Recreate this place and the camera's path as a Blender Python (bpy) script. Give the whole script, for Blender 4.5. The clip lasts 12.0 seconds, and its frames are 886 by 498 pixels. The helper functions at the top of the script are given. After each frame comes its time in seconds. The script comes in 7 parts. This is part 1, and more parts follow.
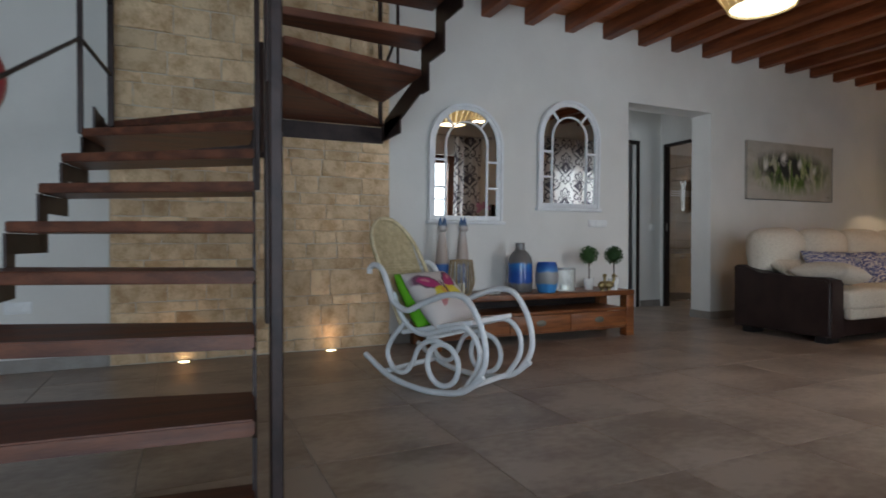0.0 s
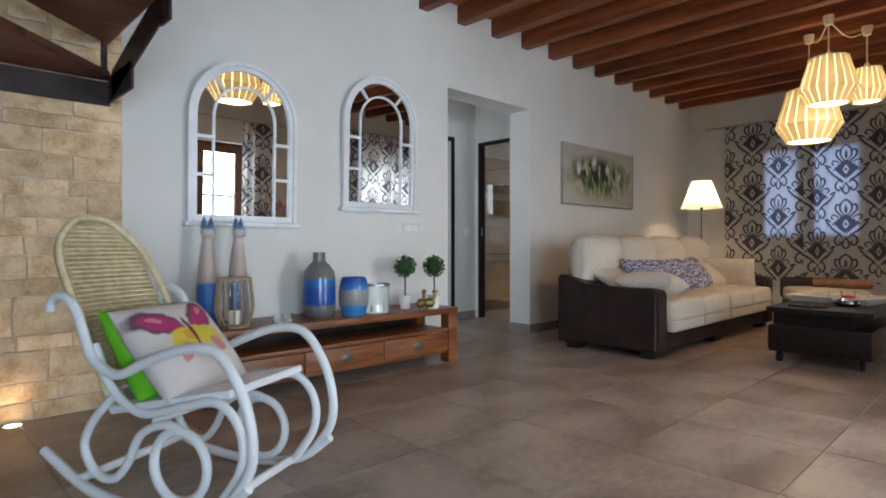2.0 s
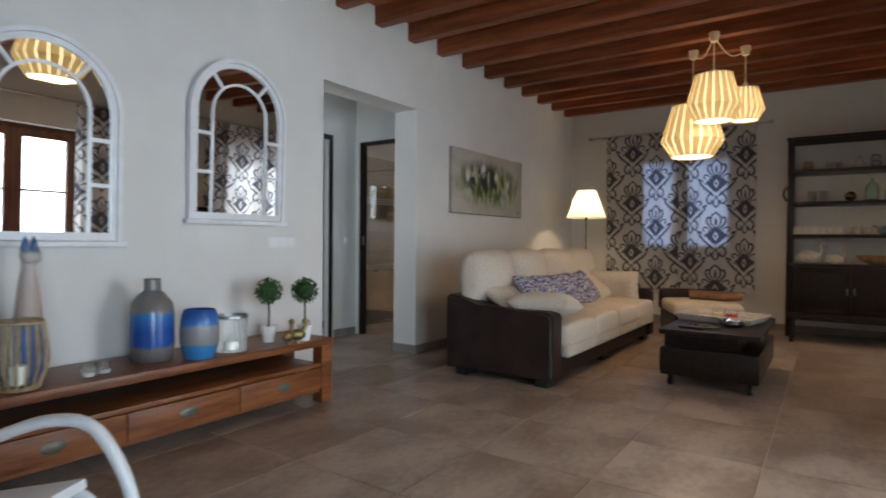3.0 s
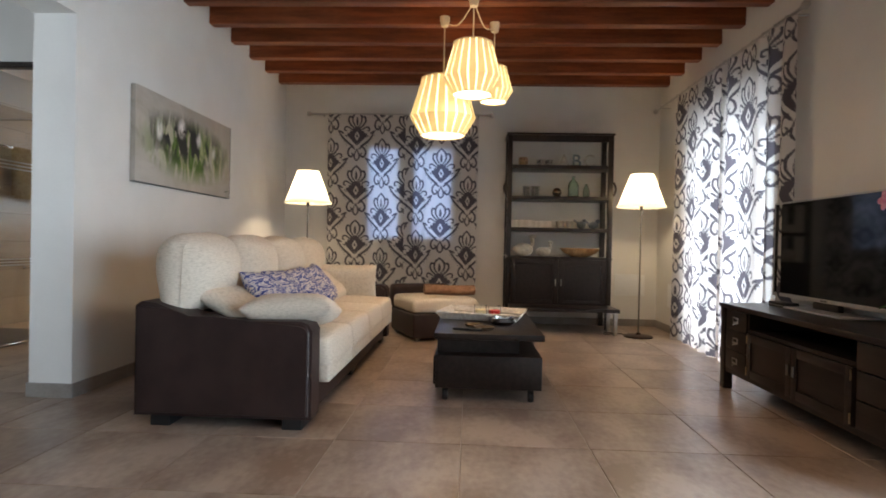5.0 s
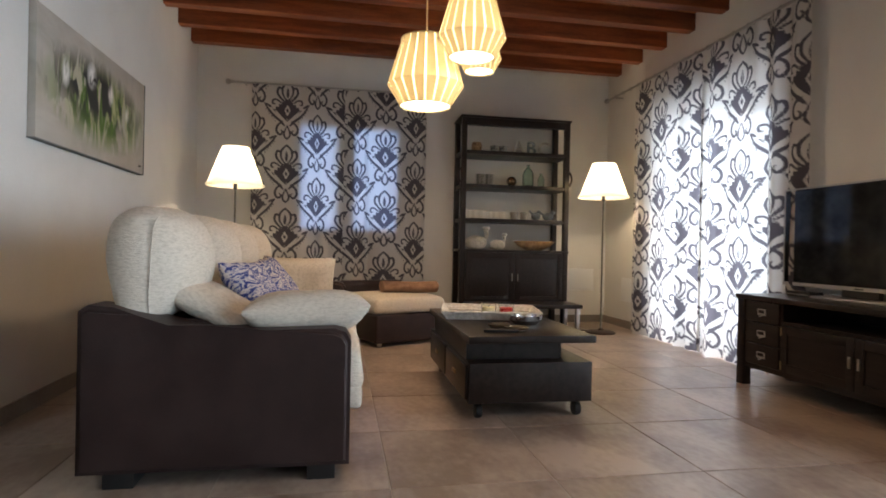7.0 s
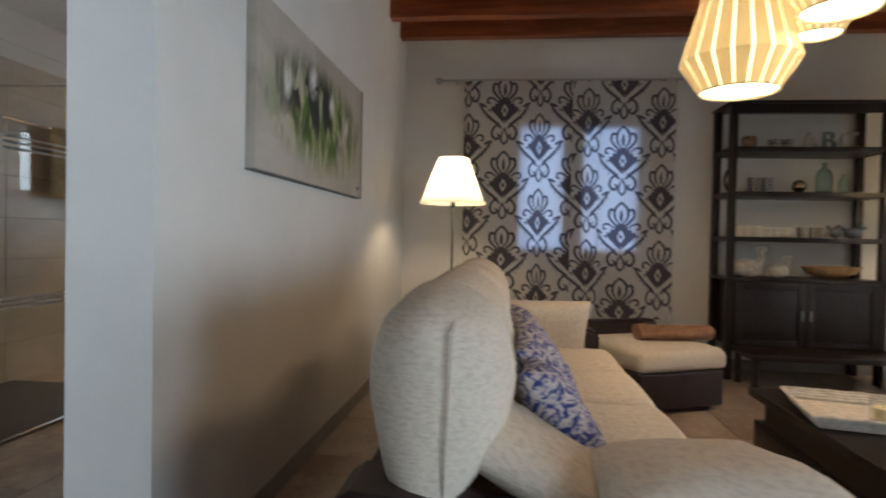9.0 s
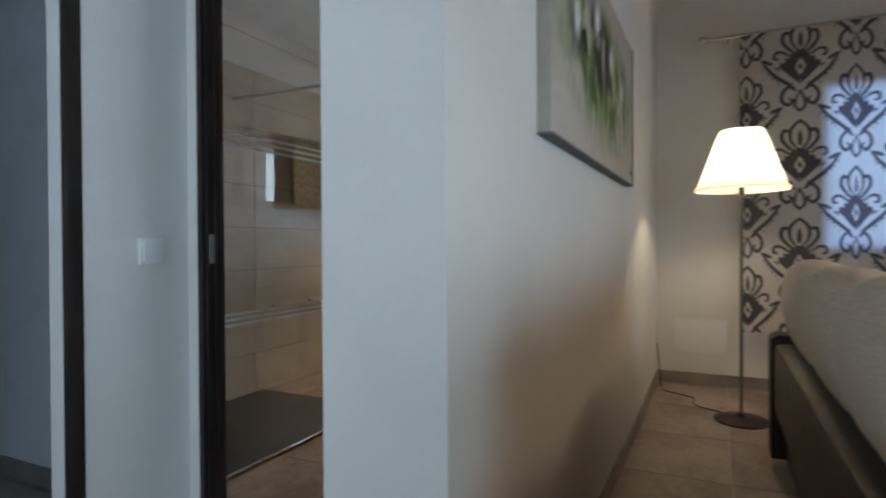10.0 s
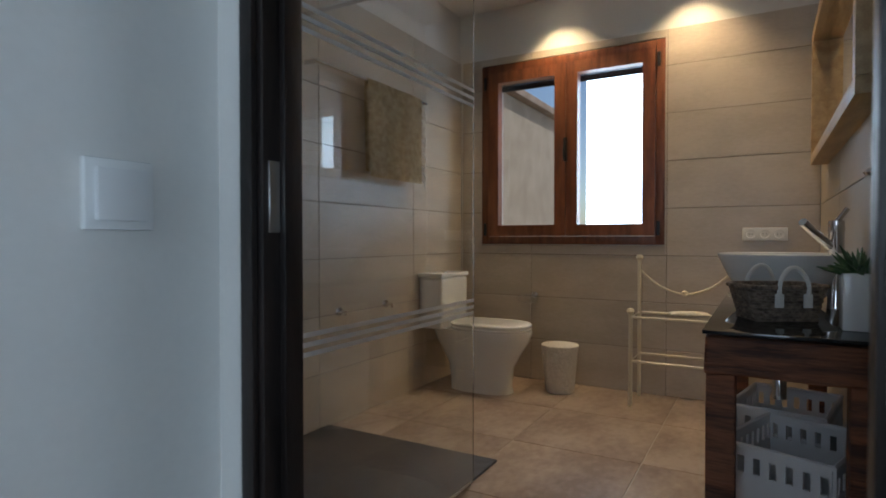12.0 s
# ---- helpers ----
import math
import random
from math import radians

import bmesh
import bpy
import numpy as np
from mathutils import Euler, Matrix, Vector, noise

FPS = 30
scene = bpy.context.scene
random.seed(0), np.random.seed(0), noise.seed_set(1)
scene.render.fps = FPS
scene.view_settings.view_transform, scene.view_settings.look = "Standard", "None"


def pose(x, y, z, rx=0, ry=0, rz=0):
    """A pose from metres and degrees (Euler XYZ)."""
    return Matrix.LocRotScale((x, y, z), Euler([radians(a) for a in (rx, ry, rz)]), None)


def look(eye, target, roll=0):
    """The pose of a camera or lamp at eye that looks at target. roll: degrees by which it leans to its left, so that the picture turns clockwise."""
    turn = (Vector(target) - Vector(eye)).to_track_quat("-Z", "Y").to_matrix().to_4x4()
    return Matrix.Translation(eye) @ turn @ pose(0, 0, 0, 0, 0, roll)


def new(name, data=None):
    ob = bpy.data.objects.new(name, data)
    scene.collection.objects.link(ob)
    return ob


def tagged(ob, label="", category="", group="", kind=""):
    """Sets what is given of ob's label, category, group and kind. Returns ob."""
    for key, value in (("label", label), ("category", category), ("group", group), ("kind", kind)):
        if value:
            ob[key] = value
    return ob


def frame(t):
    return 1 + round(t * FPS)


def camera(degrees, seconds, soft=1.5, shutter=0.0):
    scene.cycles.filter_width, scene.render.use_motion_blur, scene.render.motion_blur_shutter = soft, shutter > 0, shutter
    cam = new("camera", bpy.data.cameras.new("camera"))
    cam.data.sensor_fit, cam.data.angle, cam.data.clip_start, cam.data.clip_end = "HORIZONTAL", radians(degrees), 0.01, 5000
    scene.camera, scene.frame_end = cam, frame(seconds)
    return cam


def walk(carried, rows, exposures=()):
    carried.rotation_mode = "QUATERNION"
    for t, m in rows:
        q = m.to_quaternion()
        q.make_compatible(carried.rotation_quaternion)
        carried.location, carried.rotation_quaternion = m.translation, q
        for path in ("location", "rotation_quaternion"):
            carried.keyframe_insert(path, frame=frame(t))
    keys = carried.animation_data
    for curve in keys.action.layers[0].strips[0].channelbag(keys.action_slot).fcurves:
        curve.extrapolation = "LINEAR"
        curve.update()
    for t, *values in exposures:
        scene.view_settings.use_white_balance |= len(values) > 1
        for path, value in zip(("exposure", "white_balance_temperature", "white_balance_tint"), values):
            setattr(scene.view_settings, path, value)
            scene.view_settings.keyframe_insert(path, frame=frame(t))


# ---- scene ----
cam = camera(76.0, 12.0, soft=1.7, shutter=0.3)
PATH = [
    (0, (0.012, 0.032, 0.841), (0.839, 1.853, 0.819), -0.0),
    (0.5, (0.166, 0.307, 0.812), (1.186, 2.027, 0.794), 0.0),
    (1, (0.294, 0.504, 0.821), (1.464, 2.125, 0.802), 0.1),
    (1.5, (0.425, 0.722, 0.828), (1.744, 2.226, 0.814), 0.0),
    (2, (0.64, 0.95, 0.887), (2.026, 2.392, 0.874), -0.0),
    (2.5, (0.88, 1.147, 0.984), (2.333, 2.522, 0.965), 0.1),
    (3, (1.075, 1.324, 1.046), (2.726, 2.452, 1.02), 0.5),
    (5, (2.033, 2.158, 0.954), (4.031, 2.252, 0.936), 1.2),
    (5.5, (2.233, 2.33, 0.873), (4.23, 2.215, 0.863), 1.2),
    (6, (2.402, 2.576, 0.837), (4.376, 2.253, 0.83), 1.2),
    (6.5, (2.548, 2.794, 0.829), (4.516, 2.436, 0.821), 1.2),
    (8.5, (3.529, 3.397, 1.065), (5.526, 3.291, 1.038), 1.2),
    (9, (3.812, 3.537, 1.105), (5.8, 3.752, 1.065), 1.2),
    (9.5, (4.153, 3.81, 1.08), (6.081, 4.342, 1.059), -0.3),
    (10, (4.397, 4.077, 1.065), (6.199, 4.944, 1.045), -0.3),
    (10.5, (4.613, 4.355, 1.054), (6.302, 5.426, 1.021), -0.4),
    (11, (4.821, 4.612, 1.03), (6.484, 5.736, 0.996), -0.3),
    (11.5, (5.035, 4.858, 1.008), (6.703, 5.964, 0.972), -0.1),
    (12, (5.239, 5.045, 0.991), (6.975, 6.03, 0.956), -0.0),
]
walk(cam, [(t, look(eye, target, roll)) for t, eye, target, roll in PATH],
     exposures=[(0.0, -1.22, 7250, 17), (0.5, -0.86, 7150, 17), (1.0, -0.63, 7100, 17), (2.0, -0.5, 7100, 16), (3.0, -0.68, 7100, 16), (5.0, 0.0, 7000, 15), (6.6, 0.0, 6950, 15), (8.5, -0.38, 6900, 14), (9.5, -0.28, 6500, 11),
                (10.5, -0.28, 6150, 9), (11.0, -0.28, 6300, 10), (12.0, -0.40, 6150, 12)])

# ---- daylight ----
SUN_ELEVATION, SUN_AZIMUTH = 62.0, 205.0  # degrees; azimuth clockwise from +y
world = bpy.data.worlds.new("sky")
scene.world = world
world.use_nodes = True
sky = world.node_tree.nodes.new("ShaderNodeTexSky")
sky.sky_type, sky.sun_disc = "NISHITA", False
sky.sun_elevation, sky.sun_rotation = radians(SUN_ELEVATION), radians(SUN_AZIMUTH)
background = world.node_tree.nodes["Background"]
background.inputs["Strength"].default_value = 0.15
world.node_tree.links.new(sky.outputs[0], background.inputs["Color"])


def lamp(name, kind, m, watts, colour=(1, 1, 1), **settings):
    data = bpy.data.lights.new(name, kind)
    data.energy, data.color = watts, colour
    if "size" in settings:
        data.shape, data.size, data.size_y = "RECTANGLE", settings["size"], settings["size_y"]
    if "radius" in settings:
        data.shadow_soft_size = settings["radius"]
    if "cone" in settings:
        data.spot_size, data.spot_blend = radians(settings["cone"]), 0.8
    ob = new(name, data)
    ob.matrix_world = m
    return ob


sun = lamp("sun", "SUN", pose(0, 0, 20, 90 - SUN_ELEVATION, 0, 180 - SUN_AZIMUTH), 3.0, (1, 0.95, 0.88))
sun.data.angle = radians(0.5)
DAY = (0.66, 0.83, 1.0)
WARM = (1.0, 0.70, 0.42)
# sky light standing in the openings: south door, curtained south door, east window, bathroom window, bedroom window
lamp("sky_light_south_door", "AREA", pose(3.70, -0.42, 1.1, 90, 0, 0), 120, DAY, size=1.4, size_y=2.0)
# daylight added from behind the starting view, through an unseen south opening
lamp("sky_light_unseen_south", "AREA", pose(-0.9, -3.45, 1.2, 90, 0, 0), 385, (0.52, 0.77, 1.0), size=2.9, size_y=2.2)
lamp("sky_light_curtain_door", "AREA", pose(7.15, -0.42, 1.1, 90, 0, 0), 100, DAY, size=1.4, size_y=2.0)
for y, wide in ((2.60, 0.50), (3.23, 0.36)):
    lamp("sky_light_east_window", "AREA", pose(9.055, y, 1.555, 90, 0, 90), 7.5 * wide, (0.34, 0.56, 1.0), size=wide, size_y=1.08).data.spread = radians(45)
lamp("sky_light_bathroom", "AREA", pose(9.40, 5.88, 1.58, 90, 0, 90), 21, DAY, size=0.62, size_y=1.2)
# fill light added for the hall, through an unseen opening in its west wall
lamp("sky_light_hall_added", "AREA", pose(2.86, 5.27, 1.5, 90, 0, -90), 18, DAY, size=0.62, size_y=1.1)
lamp("sky_light_bedroom", "AREA", pose(6.9, 9.85, 1.2, 90, 0, 180), 30, DAY, size=1.6, size_y=2.0)


# ---- materials ----
def nodes_of(name):
    m = bpy.data.materials.new(name)
    m.use_nodes = True
    return m, m.node_tree.nodes, m.node_tree.links, m.node_tree.nodes["Principled BSDF"]


def surface(name, dark, light, rough=0.5, metal=0.0, scale=6.0, grain=60.0, stretch=(1, 1, 1), bump=0.1, vary=0.0,
            spread=0.12, coat=0.0, contrast=(0.35, 0.65), rough_vary=0.08, depth=0.02):
    """A surface of two tones, mottled at two scales, with a fine relief. vary: difference from piece to piece."""
    m, nodes, links, shader = nodes_of(name)
    where = nodes.new("ShaderNodeTexCoord")
    stretch_node = nodes.new("ShaderNodeMapping")
    stretch_node.inputs["Scale"].default_value = stretch
    links.new(where.outputs["Object"], stretch_node.inputs["Vector"])
    vector = stretch_node.outputs["Vector"]
    info = nodes.new("ShaderNodeObjectInfo")
    if vary:
        shift = nodes.new("ShaderNodeVectorMath")
        shift.operation = "MULTIPLY_ADD"
        links.new(info.outputs["Random"], shift.inputs[0])
        shift.inputs[1].default_value = (37, 91, 53)
        links.new(vector, shift.inputs[2])
        vector = shift.outputs["Vector"]
    coarse, fine = nodes.new("ShaderNodeTexNoise"), nodes.new("ShaderNodeTexNoise")
    coarse.inputs["Scale"].default_value, coarse.inputs["Detail"].default_value = scale, 5
    fine.inputs["Scale"].default_value, fine.inputs["Detail"].default_value = grain, 3
    links.new(vector, coarse.inputs["Vector"])
    links.new(vector, fine.inputs["Vector"])
    blend = nodes.new("ShaderNodeMath")
    blend.operation = "MULTIPLY_ADD"
    links.new(fine.outputs["Fac"], blend.inputs[0])
    blend.inputs[1].default_value = 0.35
    links.new(coarse.outputs["Fac"], blend.inputs[2])
    ramp = nodes.new("ShaderNodeValToRGB")
    ramp.color_ramp.elements[0].position, ramp.color_ramp.elements[0].color = contrast[0] + 0.17, (*dark, 1)
    ramp.color_ramp.elements[1].position, ramp.color_ramp.elements[1].color = contrast[1] + 0.17, (*light, 1)
    links.new(blend.outputs[0], ramp.inputs["Fac"])
    colour = ramp.outputs["Color"]
    if vary:
        hsv = nodes.new("ShaderNodeHueSaturation")
        span = nodes.new("ShaderNodeMapRange")
        span.inputs["To Min"].default_value, span.inputs["To Max"].default_value = 1 - vary, 1 + vary
        links.new(info.outputs["Random"], span.inputs["Value"])
        links.new(span.outputs[0], hsv.inputs["Value"])
        links.new(colour, hsv.inputs["Color"])
        colour = hsv.outputs["Color"]
    links.new(colour, shader.inputs["Base Color"])
    rough_span = nodes.new("ShaderNodeMapRange")
    rough_span.inputs["To Min"].default_value = max(0.02, rough - rough_vary)
    rough_span.inputs["To Max"].default_value = min(1.0, rough + rough_vary)
    links.new(coarse.outputs["Fac"], rough_span.inputs["Value"])
    links.new(rough_span.outputs[0], shader.inputs["Roughness"])
    shader.inputs["Metallic"].default_value = metal
    shader.inputs["Coat Weight"].default_value = coat
    shader.inputs["Coat Roughness"].default_value = 0.15
    if bump:
        relief = nodes.new("ShaderNodeBump")
        relief.inputs["Strength"].default_value, relief.inputs["Distance"].default_value = bump, depth
        links.new(blend.outputs[0], relief.inputs["Height"])
        links.new(relief.outputs["Normal"], shader.inputs["Normal"])
    return m


def plain(name, colour, rough=0.5, metal=0.0, glow=0.0, glow_colour=None, through_=0.0, ior=1.45):
    m, nodes, links, shader = nodes_of(name)
    shader.inputs["Base Color"].default_value = (*colour, 1)
    shader.inputs["Roughness"].default_value, shader.inputs["Metallic"].default_value = rough, metal
    shader.inputs["Transmission Weight"].default_value, shader.inputs["IOR"].default_value = through_, ior
    if glow:
        shader.inputs["Emission Color"].default_value = (*(glow_colour or colour), 1)
        shader.inputs["Emission Strength"].default_value = glow
    return m


def cloth_light(name, colour, share=0.5, glow=0.0, glow_colour=None):
    """Thin cloth that lets light through: diffuse and translucent together."""
    m, nodes, links, shader = nodes_of(name)
    shader.inputs["Base Color"].default_value, shader.inputs["Roughness"].default_value = (*colour, 1), 0.85
    if glow:
        shader.inputs["Emission Color"].default_value = (*(glow_colour or colour), 1)
        shader.inputs["Emission Strength"].default_value = glow
    thin, mix = nodes.new("ShaderNodeBsdfTranslucent"), nodes.new("ShaderNodeMixShader")
    thin.inputs["Color"].default_value = (*colour, 1)
    mix.inputs["Fac"].default_value = share
    links.new(shader.outputs[0], mix.inputs[1])
    links.new(thin.outputs[0], mix.inputs[2])
    links.new(mix.outputs[0], nodes["Material Output"].inputs["Surface"])
    return m


PLASTER = surface("white_plaster", (0.69, 0.67, 0.63), (0.73, 0.71, 0.67), 0.85, scale=3, grain=90, bump=0.08, depth=0.01)
CEILING_WHITE = surface("ceiling_plaster", (0.70, 0.69, 0.66), (0.76, 0.75, 0.72), 0.9, scale=3, grain=80, bump=0.05)
TILE = surface("grey_brown_floor_tile", (0.218, 0.154, 0.117), (0.400, 0.318, 0.258), 0.33, scale=2.0, grain=20, stretch=(1, 1.5, 1),
               bump=0.04, vary=0.08, depth=0.003, contrast=(0.36, 0.64), rough_vary=0.08)
GROUT = surface("grey_grout", (0.46, 0.41, 0.36), (0.56, 0.51, 0.46), 0.85, bump=0.1)
SKIRTING = surface("grey_skirting_tile", (0.22, 0.19, 0.17), (0.30, 0.27, 0.24), 0.45, scale=4, bump=0.05)
BEAM = surface("red_brown_beam_wood", (0.145, 0.034, 0.010), (0.29, 0.082, 0.027), 0.5, scale=3, grain=30, stretch=(6, 0.6, 6), bump=0.15, vary=0.15)
BOARD = surface("orange_brown_ceiling_board", (0.22, 0.060, 0.016), (0.38, 0.122, 0.037), 0.5, scale=3, grain=30, stretch=(0.6, 6, 6), bump=0.15, vary=0.12)
STONE = surface("pale_limestone", (0.51, 0.310, 0.162), (0.78, 0.565, 0.355), 0.88, scale=9, grain=55, bump=0.6, vary=0.16, depth=0.03, contrast=(0.30, 0.60))
MORTAR = surface("sandy_mortar", (0.60, 0.50, 0.39), (0.70, 0.60, 0.48), 0.95, scale=12, grain=90, bump=0.4)
STAIR_WOOD = surface("dark_red_stair_wood", (0.075, 0.022, 0.012), (0.185, 0.060, 0.030), 0.45, scale=3, grain=35, stretch=(0.7, 7, 7), bump=0.12, vary=0.15)
STEEL = surface("dark_brown_painted_steel", (0.020, 0.010, 0.009), (0.044, 0.023, 0.020), 0.45, metal=0.3, scale=14, grain=90, bump=0.1)
CONSOLE = surface("honey_brown_teak", (0.135, 0.038, 0.011), (0.28, 0.095, 0.030), 0.38, scale=4, grain=40, stretch=(0.8, 8, 8), bump=0.1, vary=0.1)
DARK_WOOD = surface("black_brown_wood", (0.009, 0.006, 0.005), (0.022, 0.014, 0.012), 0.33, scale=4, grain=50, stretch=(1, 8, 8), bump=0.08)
DOOR_WOOD = surface("dark_stained_door_wood", (0.010, 0.007, 0.006), (0.028, 0.019, 0.016), 0.38, scale=4, grain=50, stretch=(8, 8, 1), bump=0.1)
LEATHER = surface("dark_brown_leather", (0.021, 0.011, 0.010), (0.036, 0.020, 0.018), 0.48, scale=6, grain=220, bump=0.25, depth=0.004)
CREAM = surface("cream_woven_upholstery", (0.52, 0.46, 0.375), (0.66, 0.595, 0.50), 0.95, scale=90, grain=260, stretch=(0.5, 0.6, 1.6), bump=0.6, depth=0.005, contrast=(0.28, 0.58))
WHITE_PAINT = surface("white_lacquer", (0.72, 0.73, 0.74), (0.80, 0.81, 0.82), 0.35, scale=9, bump=0.04)
CHROME = plain("chrome", (0.75, 0.75, 0.76), 0.12, 1.0)
BRUSHED = plain("brushed_steel", (0.50, 0.49, 0.47), 0.35, 1.0)
BRASS = plain("dull_brass", (0.42, 0.33, 0.20), 0.35, 1.0)
PEWTER = plain("dull_pewter", (0.17, 0.165, 0.14), 0.45, 0.7)
BLACK = plain("black_plastic", (0.012, 0.012, 0.013), 0.4)
MIRROR = plain("mirror_glass", (0.86, 0.87, 0.86), 0.01, 1.0)
GLASS = plain("clear_glass", (0.96, 0.98, 0.97), 0.0, through_=1.0)
CERAMIC = plain("white_ceramic", (0.82, 0.82, 0.80), 0.12)
PORCELAIN_WHITE = plain("white_plastic", (0.78, 0.78, 0.77), 0.35)
for dim in (LEATHER, DARK_WOOD):
    dim.node_tree.nodes["Principled BSDF"].inputs["Specular IOR Level"].default_value = 0.32
BATH_TILE = surface("pale_beige_wall_tile", (0.43, 0.37, 0.30), (0.51, 0.445, 0.37), 0.34, scale=2.5, grain=30, stretch=(1, 1, 2.5), bump=0.012, vary=0.04)


# ---- building blocks ----
def box(bm, lo, hi, bevel=0.0, segments=2):
    made = bmesh.ops.create_cube(bm, size=1.0, matrix=Matrix.LocRotScale(
        [(a + b) / 2 for a, b in zip(lo, hi)], None, [abs(b - a) for a, b in zip(lo, hi)]))
    if bevel:
        edges = list({e for v in made["verts"] for e in v.link_edges})
        bmesh.ops.bevel(bm, geom=edges, offset=bevel, segments=segments, affect="EDGES", profile=0.6)
    return bm


def boxed(lo, hi, bevel=0.0, segments=2):
    return box(bmesh.new(), lo, hi, bevel, segments)


def turned(profile, steps=28, bm=None, at=(0, 0, 0)):
    """A body of revolution about z from (radius, height) pairs."""
    bm = bm or bmesh.new()
    rings = []
    for r, z in profile:
        rings.append([bm.verts.new((at[0] + r * math.cos(a), at[1] + r * math.sin(a), at[2] + z)) for a in
                      [2 * math.pi * k / steps for k in range(steps)]] if r > 1e-5 else [bm.verts.new((at[0], at[1], at[2] + z))])
    for low, high in zip(rings, rings[1:]):
        for k in range(steps):
            j = (k + 1) % steps
            if len(low) == 1 and len(high) > 1:
                bm.faces.new((low[0], high[j], high[k]))
            elif len(high) == 1 and len(low) > 1:
                bm.faces.new((low[k], low[j], high[0]))
            elif len(low) > 1:
                bm.faces.new((low[k], low[j], high[j], high[k]))
    return bm


def tube(points, radius, sides=8, bm=None, closed=False, flat=1.0):
    """A bar along a line of points; flat: thickness across against the height of its section."""
    bm = bm or bmesh.new()
    pts = [Vector(p) for p in points]
    rings, side = [], None
    for i, p in enumerate(pts):
        ahead = pts[(i + 1) % len(pts)] if closed or i + 1 < len(pts) else p
        back = pts[i - 1] if closed or i else p
        way = (ahead - back).normalized()
        if side is None:
            side = way.cross(Vector((0, 0, 1)) if abs(way.z) < 0.9 else Vector((0, 1, 0))).normalized()
        side = (side - way * side.dot(way)).normalized()
        up = side.cross(way)
        rings.append([bm.verts.new(p + side * (radius * flat * math.cos(a)) + up * (radius * math.sin(a))) for a in
                      [2 * math.pi * (k + 0.5) / sides for k in range(sides)]])
    pairs = list(zip(rings, rings[1:])) + ([(rings[-1], rings[0])] if closed else [])
    for a, b in pairs:
        for k in range(sides):
            j = (k + 1) % sides
            bm.faces.new((a[k], a[j], b[j], b[k]))
    if not closed:
        bm.faces.new(rings[0][::-1])
        bm.faces.new(rings[-1])
    return bm


def curve_points(points, per=6):
    """A smooth line through the points."""
    pts = [Vector(p) for p in points]
    pts = [2 * pts[0] - pts[1]] + pts + [2 * pts[-1] - pts[-2]]
    out = []
    for a, b, c, d in zip(pts, pts[1:], pts[2:], pts[3:]):
        for k in range(per):
            t = k / per
            out.append(0.5 * (2 * b + (c - a) * t + (2 * a - 5 * b + 4 * c - d) * t * t + (3 * b - a - 3 * c + d) * t ** 3))
    return out + [pts[-2]]


def pillow(w, d, h, power=2.6, rows=14, seed=0, crease=0.04, corner=1.0):
    """A stuffed cushion w by d by h round its middle, with drawn-in edges."""
    bm = bmesh.new()
    grid = {}
    for sign in (1, -1):
        for i in range(rows + 1):
            for j in range(rows + 1):
                u, v = math.sin(math.pi / 2 * (2 * i / rows - 1)), math.sin(math.pi / 2 * (2 * j / rows - 1))
                edge = abs(i - rows / 2) == rows / 2 or abs(j - rows / 2) == rows / 2
                if edge and sign < 0:
                    grid[sign, i, j] = grid[1, i, j]
                    continue
                lift = (max(0, 1 - abs(u) ** power) * max(0, 1 - abs(v) ** power)) ** 0.5
                pull = 1 - 0.05 * corner * (abs(u) ** 3 * (1 - abs(v) ** 2) + abs(v) ** 3 * (1 - abs(u) ** 2))
                n = noise.noise(Vector((u * 2 + seed * 7.1, v * 2, sign * 1.7))) * crease
                grid[sign, i, j] = bm.verts.new((u * w / 2 * pull, v * d / 2 * pull, sign * (lift * h / 2) + n * lift * h))
    for sign in (1, -1):
        for i in range(rows):
            for j in range(rows):
                q = [grid[sign, i, j], grid[sign, i + 1, j], grid[sign, i + 1, j + 1], grid[sign, i, j + 1]]
                bm.faces.new(q if sign > 0 else q[::-1])
    return bm


def part(name, bm, material, parent=None, label="", smooth=True, m=None):
    """Links a bmesh as one mesh object under a thing or a part."""
    bmesh.ops.recalc_face_normals(bm, faces=bm.faces)
    mesh = bpy.data.meshes.new(name)
    bm.to_mesh(mesh)
    bm.free()
    if smooth:
        for face in mesh.polygons:
            face.use_smooth = True
        mesh.set_sharp_from_angle(angle=radians(38))
    mesh.materials.append(material)
    ob = new(name, mesh)
    ob.parent = parent
    if m is not None:
        ob.matrix_local = m
    return tagged(ob, label)


def piece(name, mesh, parent, m):
    ob = new(name, mesh)
    ob.parent, ob.matrix_local = parent, m
    return ob


def thing(name, m, label, category, group="", kind=""):
    ob = new(name)
    ob.empty_display_size = 0.1
    ob.matrix_world = m
    return tagged(ob, label, category, group, kind)


def structure(name, bm, material, label, category="", smooth=False, parent=None):
    return tagged(part(name, bm, material, parent, label, smooth), label, category, kind="structure")


def wall_with_holes(axis, lo, hi, holes):
    """A wall as blocks round its openings. axis: the way along it; holes: (from, to, bottom, top) along it."""
    bm = bmesh.new()
    cuts = sorted({lo[axis], hi[axis], *[h[0] for h in holes], *[h[1] for h in holes]})
    for a, b in zip(cuts, cuts[1:]):
        spans = [(lo[2], hi[2])]
        for h in holes:
            if h[0] <= a + 1e-6 and h[1] >= b - 1e-6:
                spans = [s for p, q in spans for s in ((p, min(q, h[2])), (max(p, h[3]), q)) if s[1] - s[0] > 1e-6]
        for p, q in spans:
            l, u = list(lo), list(hi)
            l[axis], u[axis], l[2], u[2] = a, b, p, q
            box(bm, l, u)
    return bm


